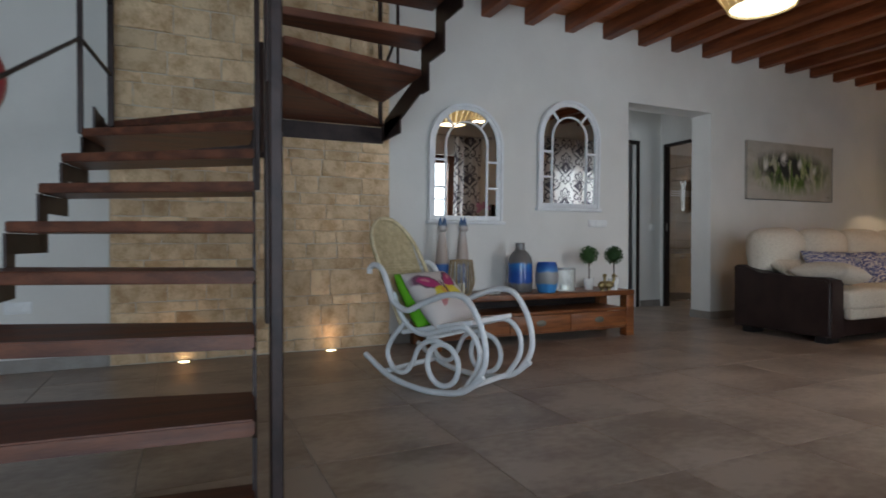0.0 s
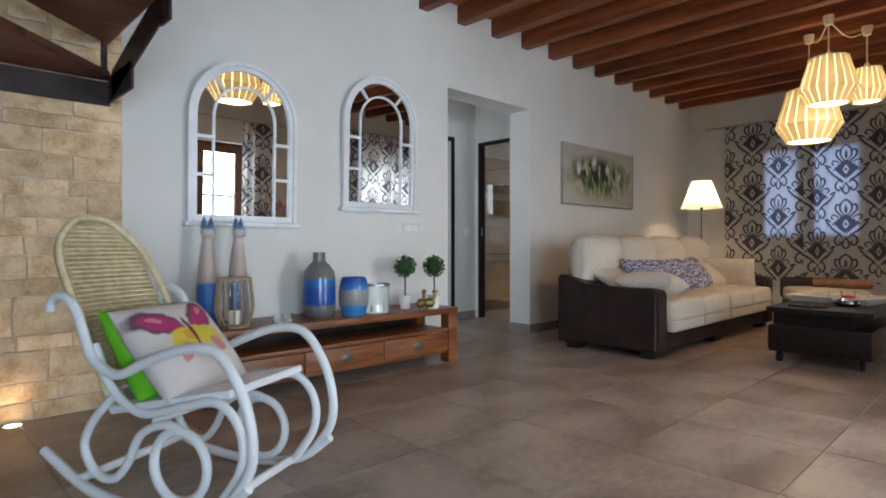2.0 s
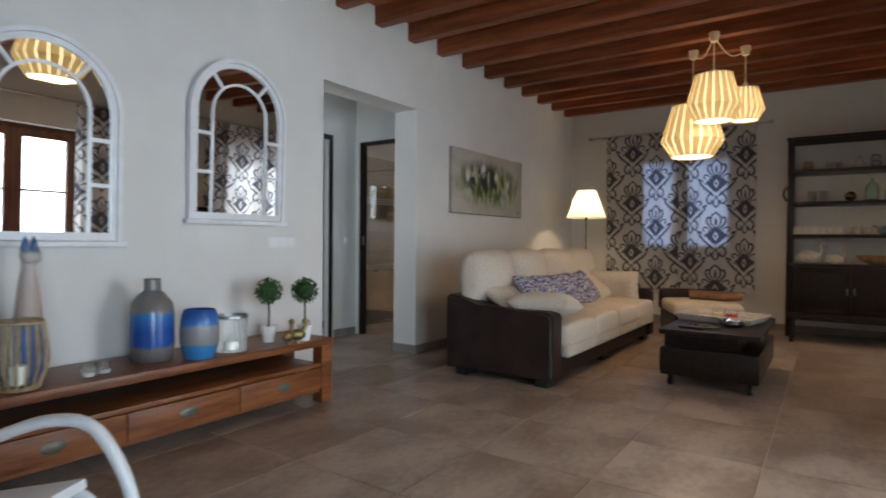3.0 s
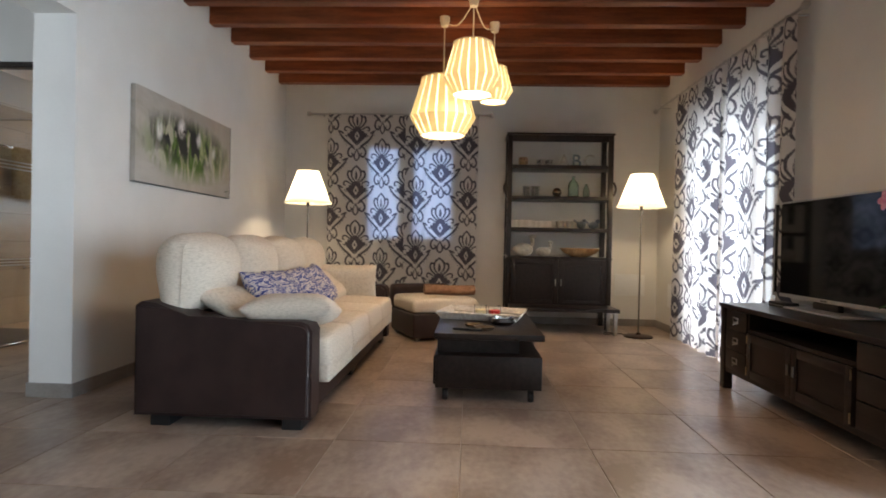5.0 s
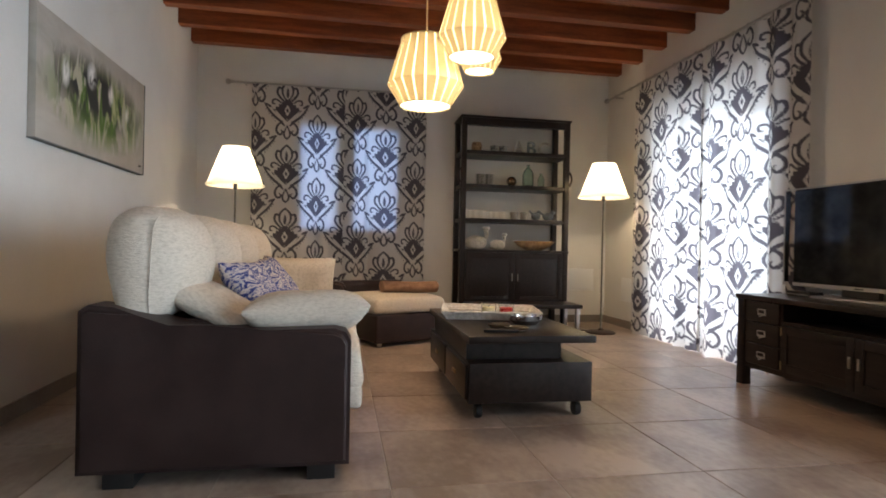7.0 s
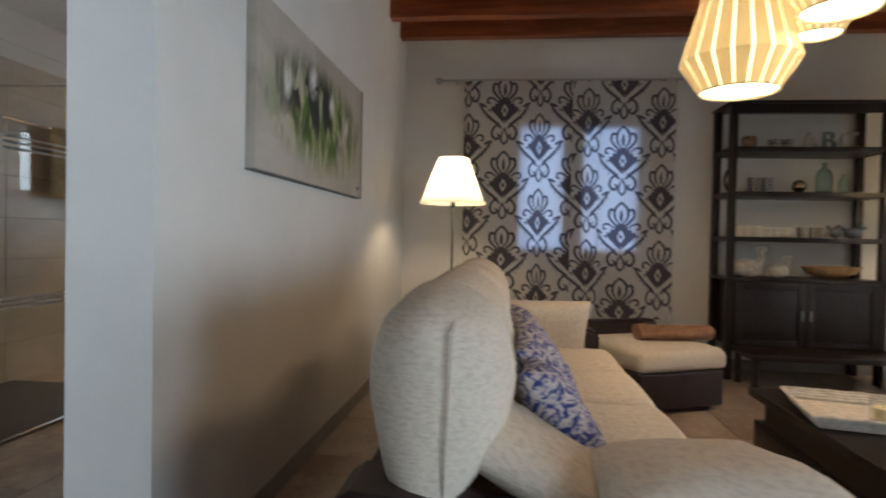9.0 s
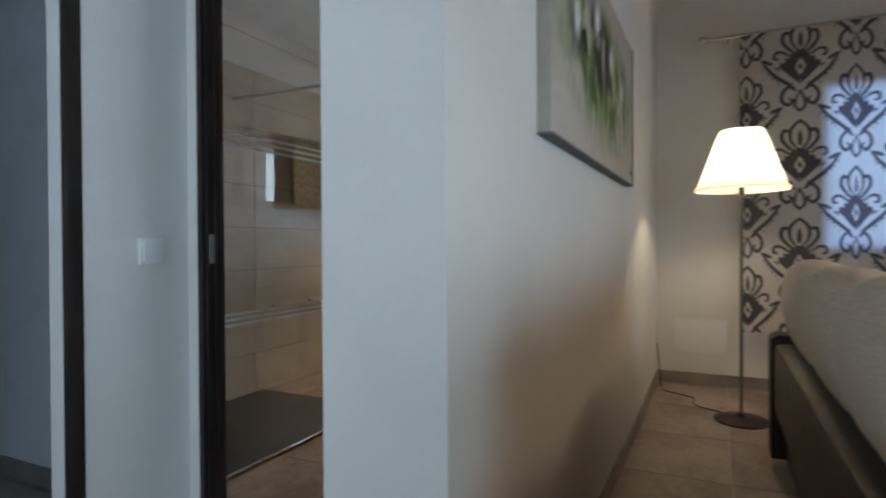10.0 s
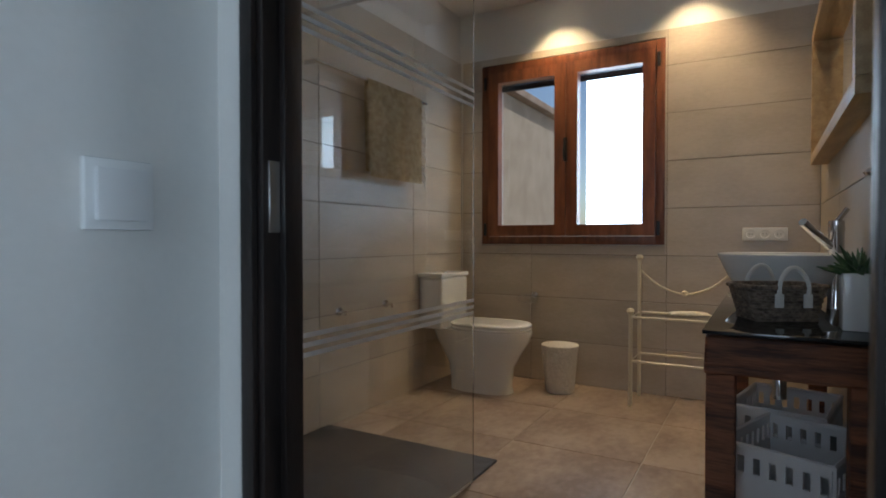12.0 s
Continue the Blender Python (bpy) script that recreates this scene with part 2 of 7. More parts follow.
# ---- structure ----
SOUTH, NORTH, EAST, WEST = -0.12, 4.485, 9.05, -3.6
BEAM_LOW, ROOF = 2.845, 3.0
THICK = 0.26
structure("wall_north", wall_with_holes(0, (WEST - 0.3, NORTH, 0), (EAST, NORTH + THICK, 5.2), [(4.095, 5.26, 0, 2.26)]), PLASTER,
          "white plastered wall with an opening to a small hall", "wall")
structure("wall_south", wall_with_holes(0, (2.30, SOUTH - 0.34, 0), (EAST + 0.36, SOUTH, 3.2), [(3.00, 4.40, 0, 2.12), (6.42, 7.88, 0, 2.14)]), PLASTER,
          "white plastered wall with two glazed garden doors", "wall")
structure("wall_east", wall_with_holes(1, (EAST, SOUTH, 0), (EAST + 0.36, 10.3, 3.2), [(2.40, 3.46, 1.02, 2.12), (5.60, 6.86, 0.955, 2.25)]), PLASTER,
          "white plastered wall with two windows", "wall")
structure("wall_west", boxed((WEST - 0.3, -3.2, 0), (WEST, NORTH, 5.2)), PLASTER, "white plastered wall", "wall")
structure("wall_entrance_east", boxed((2.30, -3.2, 0), (2.56, SOUTH - 0.34, 3.2)), PLASTER, "white plastered wall", "wall")
# unseen closing wall; its wide opening is added so that daylight enters
structure("wall_unseen_south", wall_with_holes(0, (WEST - 0.3, -3.5, 0), (2.56, -3.2, 3.2), [(-2.4, 0.6, 0, 2.3)]), PLASTER, "unseen white plastered wall with an added wide opening", "wall")
structure("wall_hall_north", wall_with_holes(0, (3.0, 5.74, 0), (5.80, 5.80, 2.7), [(4.62, 5.372, 0, 2.12)]), PLASTER,
          "white plastered hall wall with the bedroom door", "wall")
structure("wall_hall_east", wall_with_holes(1, (5.80, NORTH + THICK, 0), (5.86, 5.86, 2.7), [(4.93, 5.667, 0, 2.13)]), PLASTER,
          "white plastered hall wall with the bathroom door", "wall")
# the hole in this unseen wall is added to let the hall's fill light in
structure("wall_hall_west", wall_with_holes(1, (2.9, NORTH + THICK, 0), (3.0, 10.3, 2.7), [(4.95, 5.60, 0.95, 2.08)]), PLASTER, "white plastered hall wall with an added, unseen opening", "wall")
structure("wall_bathroom_north", boxed((5.885, 7.06, 0), (EAST, 7.18, 2.7)), PLASTER, "white plastered bathroom wall", "wall")
structure("wall_bedroom_north", wall_with_holes(0, (2.9, 9.6, 0), (EAST, 9.9, 2.7), [(6.0, 7.8, 0, 2.2)]), PLASTER,
          "white bedroom wall with a curtained window", "wall")
floor = structure("floor", boxed((WEST - 0.3, -3.5, -0.12), (EAST + 0.36, 10.3, -0.004)), GROUT, "grey-brown stone-look floor tiles with pale grout", "floor")
structure("ceiling_hall", boxed((2.9, NORTH + THICK, 2.62), (5.90, 7.02, 2.7)), CEILING_WHITE, "smooth white hall ceiling", "ceiling")
structure("ceiling_bathroom", boxed((5.90, NORTH + THICK, 2.66), (EAST, 7.06, 2.75)), CEILING_WHITE, "smooth white bathroom ceiling", "ceiling")
structure("ceiling_bedroom", boxed((2.9, 7.18, 2.62), (EAST, 9.9, 2.75)), CEILING_WHITE, "smooth white bedroom ceiling", "ceiling")
structure("ground", boxed((-60, -60, -0.5), (60, 60, -0.13)), surface("dry_earth", (0.22, 0.17, 0.11), (0.34, 0.28, 0.19), 0.95), "dry pale earth outside the house", "ground")

# ceiling boards over the living room, with the stair opening left free
VOID = (-0.95, 1.62, 0.9, NORTH)
bm = bmesh.new()
for x0, x1, y0, y1 in ((2.3, EAST, SOUTH, NORTH), (VOID[1], 2.3, -3.2, NORTH), (WEST, VOID[0], -3.2, NORTH), (VOID[0], VOID[1], -3.2, VOID[2])):
    y = y0
    while y < y1 - 0.01:
        box(bm, (x0, y + 0.002, ROOF), (x1, min(y + 0.14, y1) - 0.002, ROOF + 0.03), 0.003, 1)
        y += 0.14
    box(bm, (x0, y0, ROOF + 0.032), (x1, y1, ROOF + 0.2))
ceiling = structure("ceiling", bm, BOARD, "orange-brown wooden ceiling boards", "ceiling")
bm = bmesh.new()
box(bm, (VOID[0] - 0.1, VOID[2] - 0.1, ROOF + 0.21), (VOID[0], VOID[3], 5.2))
box(bm, (VOID[1], VOID[2] - 0.1, ROOF + 0.21), (VOID[1] + 0.1, VOID[3], 5.2))
box(bm, (VOID[0], VOID[2] - 0.1, ROOF + 0.21), (VOID[1], VOID[2], 5.2))
structure("stairwell_wall", bm, PLASTER, "white plastered walls round the stair opening", "wall")
structure("ceiling_stairwell", boxed((VOID[0] - 0.1, VOID[2] - 0.1, 5.2), (VOID[1] + 0.1, VOID[3], 5.3)), CEILING_WHITE, "white ceiling over the stair opening", "ceiling")
for k in range(27):
    x = 8.78 - 0.452 * k
    y0 = SOUTH if x > 2.25 else -3.2
    y1 = NORTH if not VOID[0] < x < VOID[1] else VOID[2]
    if x - 0.05 < WEST:
        break
    structure("ceiling_beam", boxed((x - 0.05, y0, BEAM_LOW), (x + 0.05, y1, ROOF - 0.004), 0.008), BEAM, "red-brown stained wooden ceiling beam", "beam")
# ---- stone cladding behind the stairs ----
stone_wall = structure("stone_cladding", boxed((-0.46, NORTH - 0.012, 0), (1.545, NORTH - 0.001, 5.1)), MORTAR,
                       "pale rough limestone cladding with sandy joints", "stone wall")
dice = random.Random(4)
z = 0.005
while z < 3.05:
    course = dice.choice((0.075, 0.09, 0.10, 0.115, 0.13, 0.16, 0.20))
    x = -0.455
    while x < 1.53:
        length = dice.uniform(0.14, 0.40)
        if 1.54 - (x + length) < 0.12:
            length = 1.54 - x
        bm = bmesh.new()
        proud = dice.uniform(0.006, 0.018)
        box(bm, (0.003, -proud, 0.003), (length - 0.003, 0.004, course - 0.003), 0.0045, 2)
        bmesh.ops.subdivide_edges(bm, edges=[e for e in bm.edges if e.calc_length() > 0.08], cuts=2, use_grid_fill=True)
        shift = dice.uniform(0, 50)
        for v in bm.verts:
            n = noise.noise_vector(Vector((v.co.x * 14 + shift, v.co.y * 14, v.co.z * 14)))
            v.co += Vector((n.x * 0.007, n.y * 0.007, n.z * 0.009))
        mesh = bpy.data.meshes.new("stone")
        bm.to_mesh(mesh)
        bm.free()
        for face in mesh.polygons:
            face.use_smooth = True
        mesh.materials.append(STONE)
        piece("stone", mesh, stone_wall, pose(x, NORTH - 0.012, z))
        x += length
    z += course


# ---- skirting ----
def skirt(name, lo, hi):
    structure(name, boxed((*lo, 0), (*hi, 0.085), 0.002, 1), SKIRTING, "grey tile skirting along the wall", "skirting")


skirt("baseboard_north_west", (WEST, NORTH - 0.012), (-0.462, NORTH - 0.001))
skirt("baseboard_north_middle", (1.547, NORTH - 0.012), (4.095, NORTH - 0.001))
skirt("baseboard_north_east", (5.26, NORTH - 0.012), (EAST - 0.012, NORTH - 0.001))
skirt("baseboard_opening_east", (5.248, NORTH - 0.012), (5.2595, NORTH + THICK + 0.012))
skirt("baseboard_opening_west", (4.0955, NORTH - 0.012), (4.107, NORTH + THICK))
skirt("baseboard_east", (EAST - 0.012, SOUTH), (EAST - 0.001, NORTH))
skirt("baseboard_south_east", (7.9, SOUTH + 0.001), (EAST - 0.012, SOUTH + 0.012))
skirt("baseboard_south", (4.42, SOUTH + 0.001), (6.4, SOUTH + 0.012))
skirt("baseboard_hall", (5.45, 5.728), (5.79, 5.739))
skirt("baseboard_hall_east", (5.26, NORTH + THICK + 0.001), (5.79, NORTH + THICK + 0.012))
structure("bedroom_pier", box(boxed((5.885, 5.862, 0), (5.912, 7.058, 2.62)), (5.861, 5.80, 0), (5.912, 5.861, 2.62)), surface("lilac_white_plaster", (0.68, 0.66, 0.69), (0.75, 0.73, 0.76), 0.85, bump=0.06),
          "pale lilac-white bedroom wall", "wall")
skirt("baseboard_bedroom", (5.873, 5.862), (5.884, 7.18))
skirt("baseboard_bedroom_end", (5.886, 7.181), (7.0, 7.192))

# ---- stairs ----
stairs = thing("stairs", pose(0, 0, 0), "open winding stairs with dark red wooden treads on zigzag steel", "stairs")
RISE, TREAD = 0.18, 0.045
inner = [(0.146 + 0.0267 * i, 1.307 + 0.2533 * i) for i in range(8)]
outer = [(-0.68, 1.28), (-0.67, 1.63), (-0.655, 1.99), (-0.64, 2.37), (-0.626, 2.73), (-0.58, 3.05), (-0.548, 3.37), (-0.50, 3.66)]
fronts = [(i, o) for i, o in zip(inner, outer)]
heights = [0.205 + RISE * k for k in range(8)]


def tread(corners, top, thick=TREAD):
    bm = bmesh.new()
    low = [bm.verts.new((x, y, top - thick)) for x, y in corners]
    high = [bm.verts.new((x, y, top)) for x, y in corners]
    n = len(corners)
    bm.faces.new(low[::-1])
    bm.faces.new(high)
    for k in range(n):
        bm.faces.new((low[k], low[(k + 1) % n], high[(k + 1) % n], high[k]))
    bmesh.ops.bevel(bm, geom=list(bm.edges), offset=0.005, segments=2, affect="EDGES")
    part("tread", bm, STAIR_WOOD, stairs, "dark red-brown wooden tread")


def plate(points, depth=0.16, thick=0.012, name="stringer"):
    """A steel plate standing along a line of (x, y, top) points."""
    bm = bmesh.new()
    for (x0, y0, t0), (x1, y1, t1) in zip(points, points[1:]):
        way = Vector((x1 - x0, y1 - y0, 0))
        off = Vector((-way.y, way.x, 0)).normalized() * thick / 2 if way.length > 1e-6 else Vector((thick / 2, 0, 0))
        q = []
        for x, y, t in ((x0, y0, t0), (x1, y1, t1)):
            for s in (-1, 1):
                for h in (t - depth, t):
                    q.append(bm.verts.new((x + s * off.x, y + s * off.y, h)))
        for f in ((0, 1, 3, 2), (4, 6, 7, 5), (0, 4, 5, 1), (2, 3, 7, 6), (1, 5, 7, 3), (0, 2, 6, 4)):
            bm.faces.new([q[i] for i in f])
    part(name, bm, STEEL, stairs, "dark brown zigzag steel stringer")


def zigzag(line, tops, name="stringer"):
    """A stepped stringer: a riser plate and a level plate at each tread."""
    bm = bmesh.new()
    for k, ((x, y), top) in enumerate(zip(line, tops)):
        nx, ny = line[k + 1] if k + 1 < len(line) else (2 * x - line[k - 1][0], 2 * y - line[k - 1][1])
        way = Vector((nx - x, ny - y, 0))
        side = Vector((-way.y, way.x, 0)).normalized() * 0.006
        for a, b, lo, hi in ((0.0, 1.12, top - TREAD - 0.085, top - TREAD - 0.002), (1.0, 1.30, top - TREAD - 0.085, top + RISE - TREAD - 0.003)):
            p, q = Vector((x, y, 0)) + way * a, Vector((x, y, 0)) + way * b
            vs = [bm.verts.new((*(e + s * side).xy, h)) for e in (p, q) for s in (-1, 1) for h in (lo, hi)]
            for f in ((0, 1, 3, 2), (4, 6, 7, 5), (0, 4, 5, 1), (2, 3, 7, 6), (1, 5, 7, 3), (0, 2, 6, 4)):
                bm.faces.new([vs[i] for i in f])
    part(name, bm, STEEL, stairs, "dark brown zigzag steel stringer", smooth=False)


for k in range(8):
    (ix, iy), (ox, oy) = fronts[k]
    if k < 7:
        (jx, jy), (px, py) = fronts[k + 1]
    else:
        (jx, jy), (px, py) = (0.36, 3.50), (-0.46, 4.30)
    grow = 1.16
    tread([(ix, iy), (ix + (jx - ix) * grow, iy + (jy - iy) * grow), (ox + (px - ox) * grow, oy + (py - oy) * grow), (ox, oy)], heights[k])
NEWEL = (0.42, 3.45)
tread([(0.385, 3.55), (NEWEL[0] + 0.02, NEWEL[1] + 0.12), (0.62, 4.44), (-0.44, 4.44), (-0.44, 4.36)], heights[7] + RISE)
tread([(0.41, 3.58), (0.50, 3.42), (1.47, 4.40), (1.47, 4.44), (0.60, 4.44)], heights[7] + 2 * RISE)
tread([(0.48, 3.50), (0.52, 3.30), (1.46, 3.57), (1.46, 4.40)], heights[7] + 3 * RISE)
for k in range(4):
    y = 3.34 - 0.25 * k
    tread([(0.52, y), (1.46, y), (1.46, y + 0.29), (0.52, y + 0.29 if k else 3.52)], heights[7] + (4 + k) * RISE)
zigzag(inner, heights)
zigzag(outer, heights)
plate([(-0.45, 3.72, 1.60), (-0.45, 4.455, 1.60)], 0.12)
plate([(-0.45, 4.455, 1.60), (0.62, 4.455, 1.60)], 0.12)
plate([(0.58, 4.455, 1.775), (1.48, 4.455, 1.775)], 0.13)
plate([(1.475, 4.455, 1.80), (1.475, 4.02, 1.80)], 0.14)
plate([(1.475, 4.38, 1.82), (1.475, 3.58, 2.02)], 0.15)
for k in range(4):
    y, top = 3.60 - 0.25 * k, heights[7] + (4 + k) * RISE
    plate([(1.475, y, top), (1.475, y - 0.12, top)], 0.34)
    plate([(1.475, y - 0.12, top), (1.475, y - 0.26, top)], 0.16)
    plate([(0.51, y, top), (0.51, y - 0.26, top)], 0.12)
plate([(0.40, 3.40, 1.98), (0.50, 3.46, 1.98)], 0.62, 0.02)
plate([(0.50, 3.46, 1.60), (0.44, 3.66, 1.60)], 0.24, 0.015)


def post(name, x, y, z0, z1, half=0.02):
    part(name, boxed((x - half, y - half, z0), (x + half, y + half, z1), 0.003, 1), STEEL, stairs, "slim dark steel post")


post("newel_post", 0.182, 1.24, 0.0, 2.84, 0.013)
post("post", 0.288, 2.16, 0.55, 2.84, 0.016)
post("post", 0.335, 2.95, 1.10, 2.84, 0.012)
post("post", 0.45, 3.42, 1.36, 2.90, 0.016)
post("post", -0.51, 3.70, 1.44, 2.84, 0.014)
post("post", -0.43, 4.34, 1.60, 2.9, 0.018)
post("post", 1.43, 4.36, 1.78, 2.84, 0.014)
post("post", 1.44, 3.98, 1.98, 2.84, 0.010)
for a, b in (((-0.70, 2.72, 1.43), (-0.51, 3.70, 1.965)), ((-0.51, 3.70, 1.965), (-0.43, 4.34, 1.94)), ((-0.51, 3.70, 2.62), (-0.43, 4.34, 2.40)),
             ((0.182, 1.24, 0.70), (0.288, 2.16, 1.42)), ((0.288, 2.16, 1.42), (0.45, 3.42, 2.36)), ((1.43, 4.36, 2.15), (1.44, 3.98, 2.38))):
    part("handrail", tube([a, b], 0.012, 6), STEEL, stairs, "slim dark steel handrail")

# ---- recessed floor lights at the stone wall ----
UPLIGHT = plain("warm_lit_lens", (1, 0.85, 0.6), 0.3, glow=18, glow_colour=(1, 0.80, 0.50))
for x in (0.0, 1.04):
    light = thing("floor_light", pose(x, 4.40, 0), "small round recessed floor light, lit, in a steel rim", "floor light", "floor lights at the stone wall")
    part("rim", turned([(0.047, 0.0), (0.047, 0.004), (0.036, 0.006), (0.036, 0.0)]), BRUSHED, light)
    part("lens", turned([(0.0, 0.004), (0.035, 0.004), (0.035, 0.0005), (0.0, 0.0005)]), UPLIGHT, light)
    lamp("floor_light_beam", "SPOT", pose(x, 4.40, 0.012, 180 + 6, 0, 0), 3.5, WARM, radius=0.03, cone=120)


# ---- arched wall mirrors ----
def arch(w, spring, steps=20, bottom=0.0):
    """Outline of a round-headed opening of width w in the (x, z) plane, from bottom left round to bottom right."""
    r = w / 2
    return [(-r, bottom)] + [(-r * math.cos(math.pi * k / steps), spring + r * math.sin(math.pi * k / steps)) for k in range(steps + 1)] + [(r, bottom)]


def band(outer_line, inner_line, y0, y1):
    """A frame between two outlines of equal length, from depth y0 to y1."""
    bm = bmesh.new()
    rings = [[bm.verts.new((x, y, z)) for x, z in line] for line, y in ((outer_line, y1), (outer_line, y0), (inner_line, y0), (inner_line, y1))]
    for a, b in zip(rings, rings[1:] + rings[:1]):
        for k in range(len(a) - 1):
            bm.faces.new((a[k], a[k + 1], b[k + 1], b[k]))
    for k in (0, -1):
        bm.faces.new([r[k] for r in rings])
    return bm


def arched_mirror(x, z, w=0.72, h=1.045):
    ob = thing("arched_mirror", pose(x, NORTH, z, 1.6), "white arched window-style mirror with curved glazing bars", "mirror", "arched mirrors on the wall")
    spring = h - w / 2
    part("frame", band(arch(w, spring, bottom=0.03), arch(w - 0.05, spring, bottom=0.03), -0.035, -0.001), WHITE_PAINT, ob)
    part("inner_frame", band(arch(w - 0.054, spring, bottom=0.055), arch(w - 0.11, spring, bottom=0.055), -0.026, -0.001), WHITE_PAINT, ob)
    part("sill", boxed((-w / 2 - 0.02, -0.05, 0.0), (w / 2 + 0.02, -0.001, 0.028), 0.006), WHITE_PAINT, ob)
    part("bottom_rail", boxed((-w / 2 + 0.028, -0.028, 0.03), (w / 2 - 0.028, -0.001, 0.072), 0.004), WHITE_PAINT, ob)
    glass = bmesh.new()
    line = arch(w - 0.105, spring, bottom=0.07)
    glass.faces.new([glass.verts.new((px, -0.012, pz)) for px, pz in line])
    part("mirror_glass", glass, MIRROR, ob, "clear mirror glass", smooth=False)
    g = 0.028
    inner_w = w - 0.30
    part("glazing_bar", band(arch(inner_w, spring, bottom=0.07), arch(inner_w - g, spring, bottom=0.07), -0.022, -0.013), WHITE_PAINT, ob)
    for s in (-1, 1):
        for zz in (spring * 0.36, spring * 0.70):
            part("glazing_bar", boxed((min(s * inner_w / 2, s * (w / 2 - 0.05)), -0.021, zz + 0.06), (max(s * inner_w / 2, s * (w / 2 - 0.05)), -0.013, zz + 0.06 + 0.02)), WHITE_PAINT, ob)
        r0, r1 = inner_w / 2 - 0.005, w / 2 - 0.05
        a = radians(50)
        part("glazing_bar", tube([(s * r0 * math.cos(a), -0.017, spring + r0 * math.sin(a)), (s * r1 * math.cos(a), -0.017, spring + r1 * math.sin(a))], 0.011, 6), WHITE_PAINT, ob)


arched_mirror(2.25, 1.005)
arched_mirror(3.345, 1.142, 0.71)
plate_ob = thing("socket_plate", pose(3.70, NORTH, 1.03), "wide white switch and socket plate on the wall", "socket")
part("plate", boxed((-0.115, -0.010, -0.035), (0.115, -0.001, 0.035), 0.004), PORCELAIN_WHITE, plate_ob)
for k in (-1, 0, 1):
    part("key", boxed((k * 0.072 - 0.030, -0.014, -0.026), (k * 0.072 + 0.030, -0.0105, 0.026), 0.002), PORCELAIN_WHITE, plate_ob)

# ---- low console under the mirrors ----
console = thing("console_table", pose(1.72, 4.01, 0), "long low honey-brown teak console with open shelf and drawers", "console")
CW, CD, CH = 2.01, 0.45, 0.415
part("top", boxed((0, -0.01, CH - 0.045), (CW, CD, CH), 0.006), CONSOLE, console)
part("shelf", boxed((0.09, 0.01, 0.235), (CW - 0.09, CD - 0.02, 0.26), 0.003), CONSOLE, console)
# back darker than the teak, which makes the open shelf dark inside
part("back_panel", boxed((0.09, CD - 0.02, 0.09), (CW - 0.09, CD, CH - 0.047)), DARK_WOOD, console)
part("bottom_panel", boxed((0.09, 0.02, 0.075), (CW - 0.09, CD - 0.022, 0.092)), CONSOLE, console)
for x in (0.0, CW - 0.088):
    for y in (0.0, CD - 0.088):
        part("leg", boxed((x, y, 0), (x + 0.088, y + 0.088, CH - 0.046), 0.005), CONSOLE, console)
w = (CW - 0.18) / 3
for k in range(3):
    x = 0.09 + k * w
    drawer = part("drawer", boxed((x + 0.003, 0.0, 0.096), (x + w - 0.003, 0.022, 0.232), 0.004), CONSOLE, console)
    part("handle", turned([(0.0, 0.004), (0.026, 0.004), (0.034, 0.0), (0.034, -0.004)], 20), PEWTER, drawer, "recessed dull metal pull",
         m=pose(x + w / 2, -0.001, 0.165, 90) @ Matrix.Diagonal((1.5, 0.8, 1, 1)))

# ---- things on the console ----
TOP = CH + 0.0


def vase(name, x, y, profile, material, label, category="vase", steps=32):
    ob = part(name, turned(profile, steps), material, None)
    ob.matrix_world = pose(x, y, TOP)
    return tagged(ob, label, category)


def banded(name, stops, rough=0.2, wobble=0.02):
    """Glaze that changes with height; stops: (height in metres, colour)."""
    m, nodes, links, shader = nodes_of(name)
    where, split = nodes.new("ShaderNodeTexCoord"), nodes.new("ShaderNodeSeparateXYZ")
    links.new(where.outputs["Object"], split.inputs[0])
    n = nodes.new("ShaderNodeTexNoise")
    n.inputs["Scale"].default_value = 18
    links.new(where.outputs["Object"], n.inputs["Vector"])
    add = nodes.new("ShaderNodeMath")
    add.operation = "MULTIPLY_ADD"
    links.new(n.outputs["Fac"], add.inputs[0])
    add.inputs[1].default_value = wobble * 2
    links.new(split.outputs["Z"], add.inputs[2])
    ramp = nodes.new("ShaderNodeValToRGB")
    top = max(h for h, c in stops) * 1.05 + wobble
    scale = nodes.new("ShaderNodeMath")
    scale.operation = "DIVIDE"
    scale.inputs[1].default_value = top
    links.new(add.outputs[0], scale.inputs[0])
    links.new(scale.outputs[0], ramp.inputs["Fac"])
    while len(ramp.color_ramp.elements) < len(stops):
        ramp.color_ramp.elements.new(0.5)
    for e, (h, c) in zip(ramp.color_ramp.elements, stops):
        e.position, e.color = (h + wobble) / top, (*c, 1)
    links.new(ramp.outputs["Color"], shader.inputs["Base Color"])
    shader.inputs["Roughness"].default_value = rough
    return m


GREY_GLAZE, BLUE_GLAZE, SKY_GLAZE = (0.17, 0.16, 0.155), (0.012, 0.075, 0.32), (0.03, 0.22, 0.50)
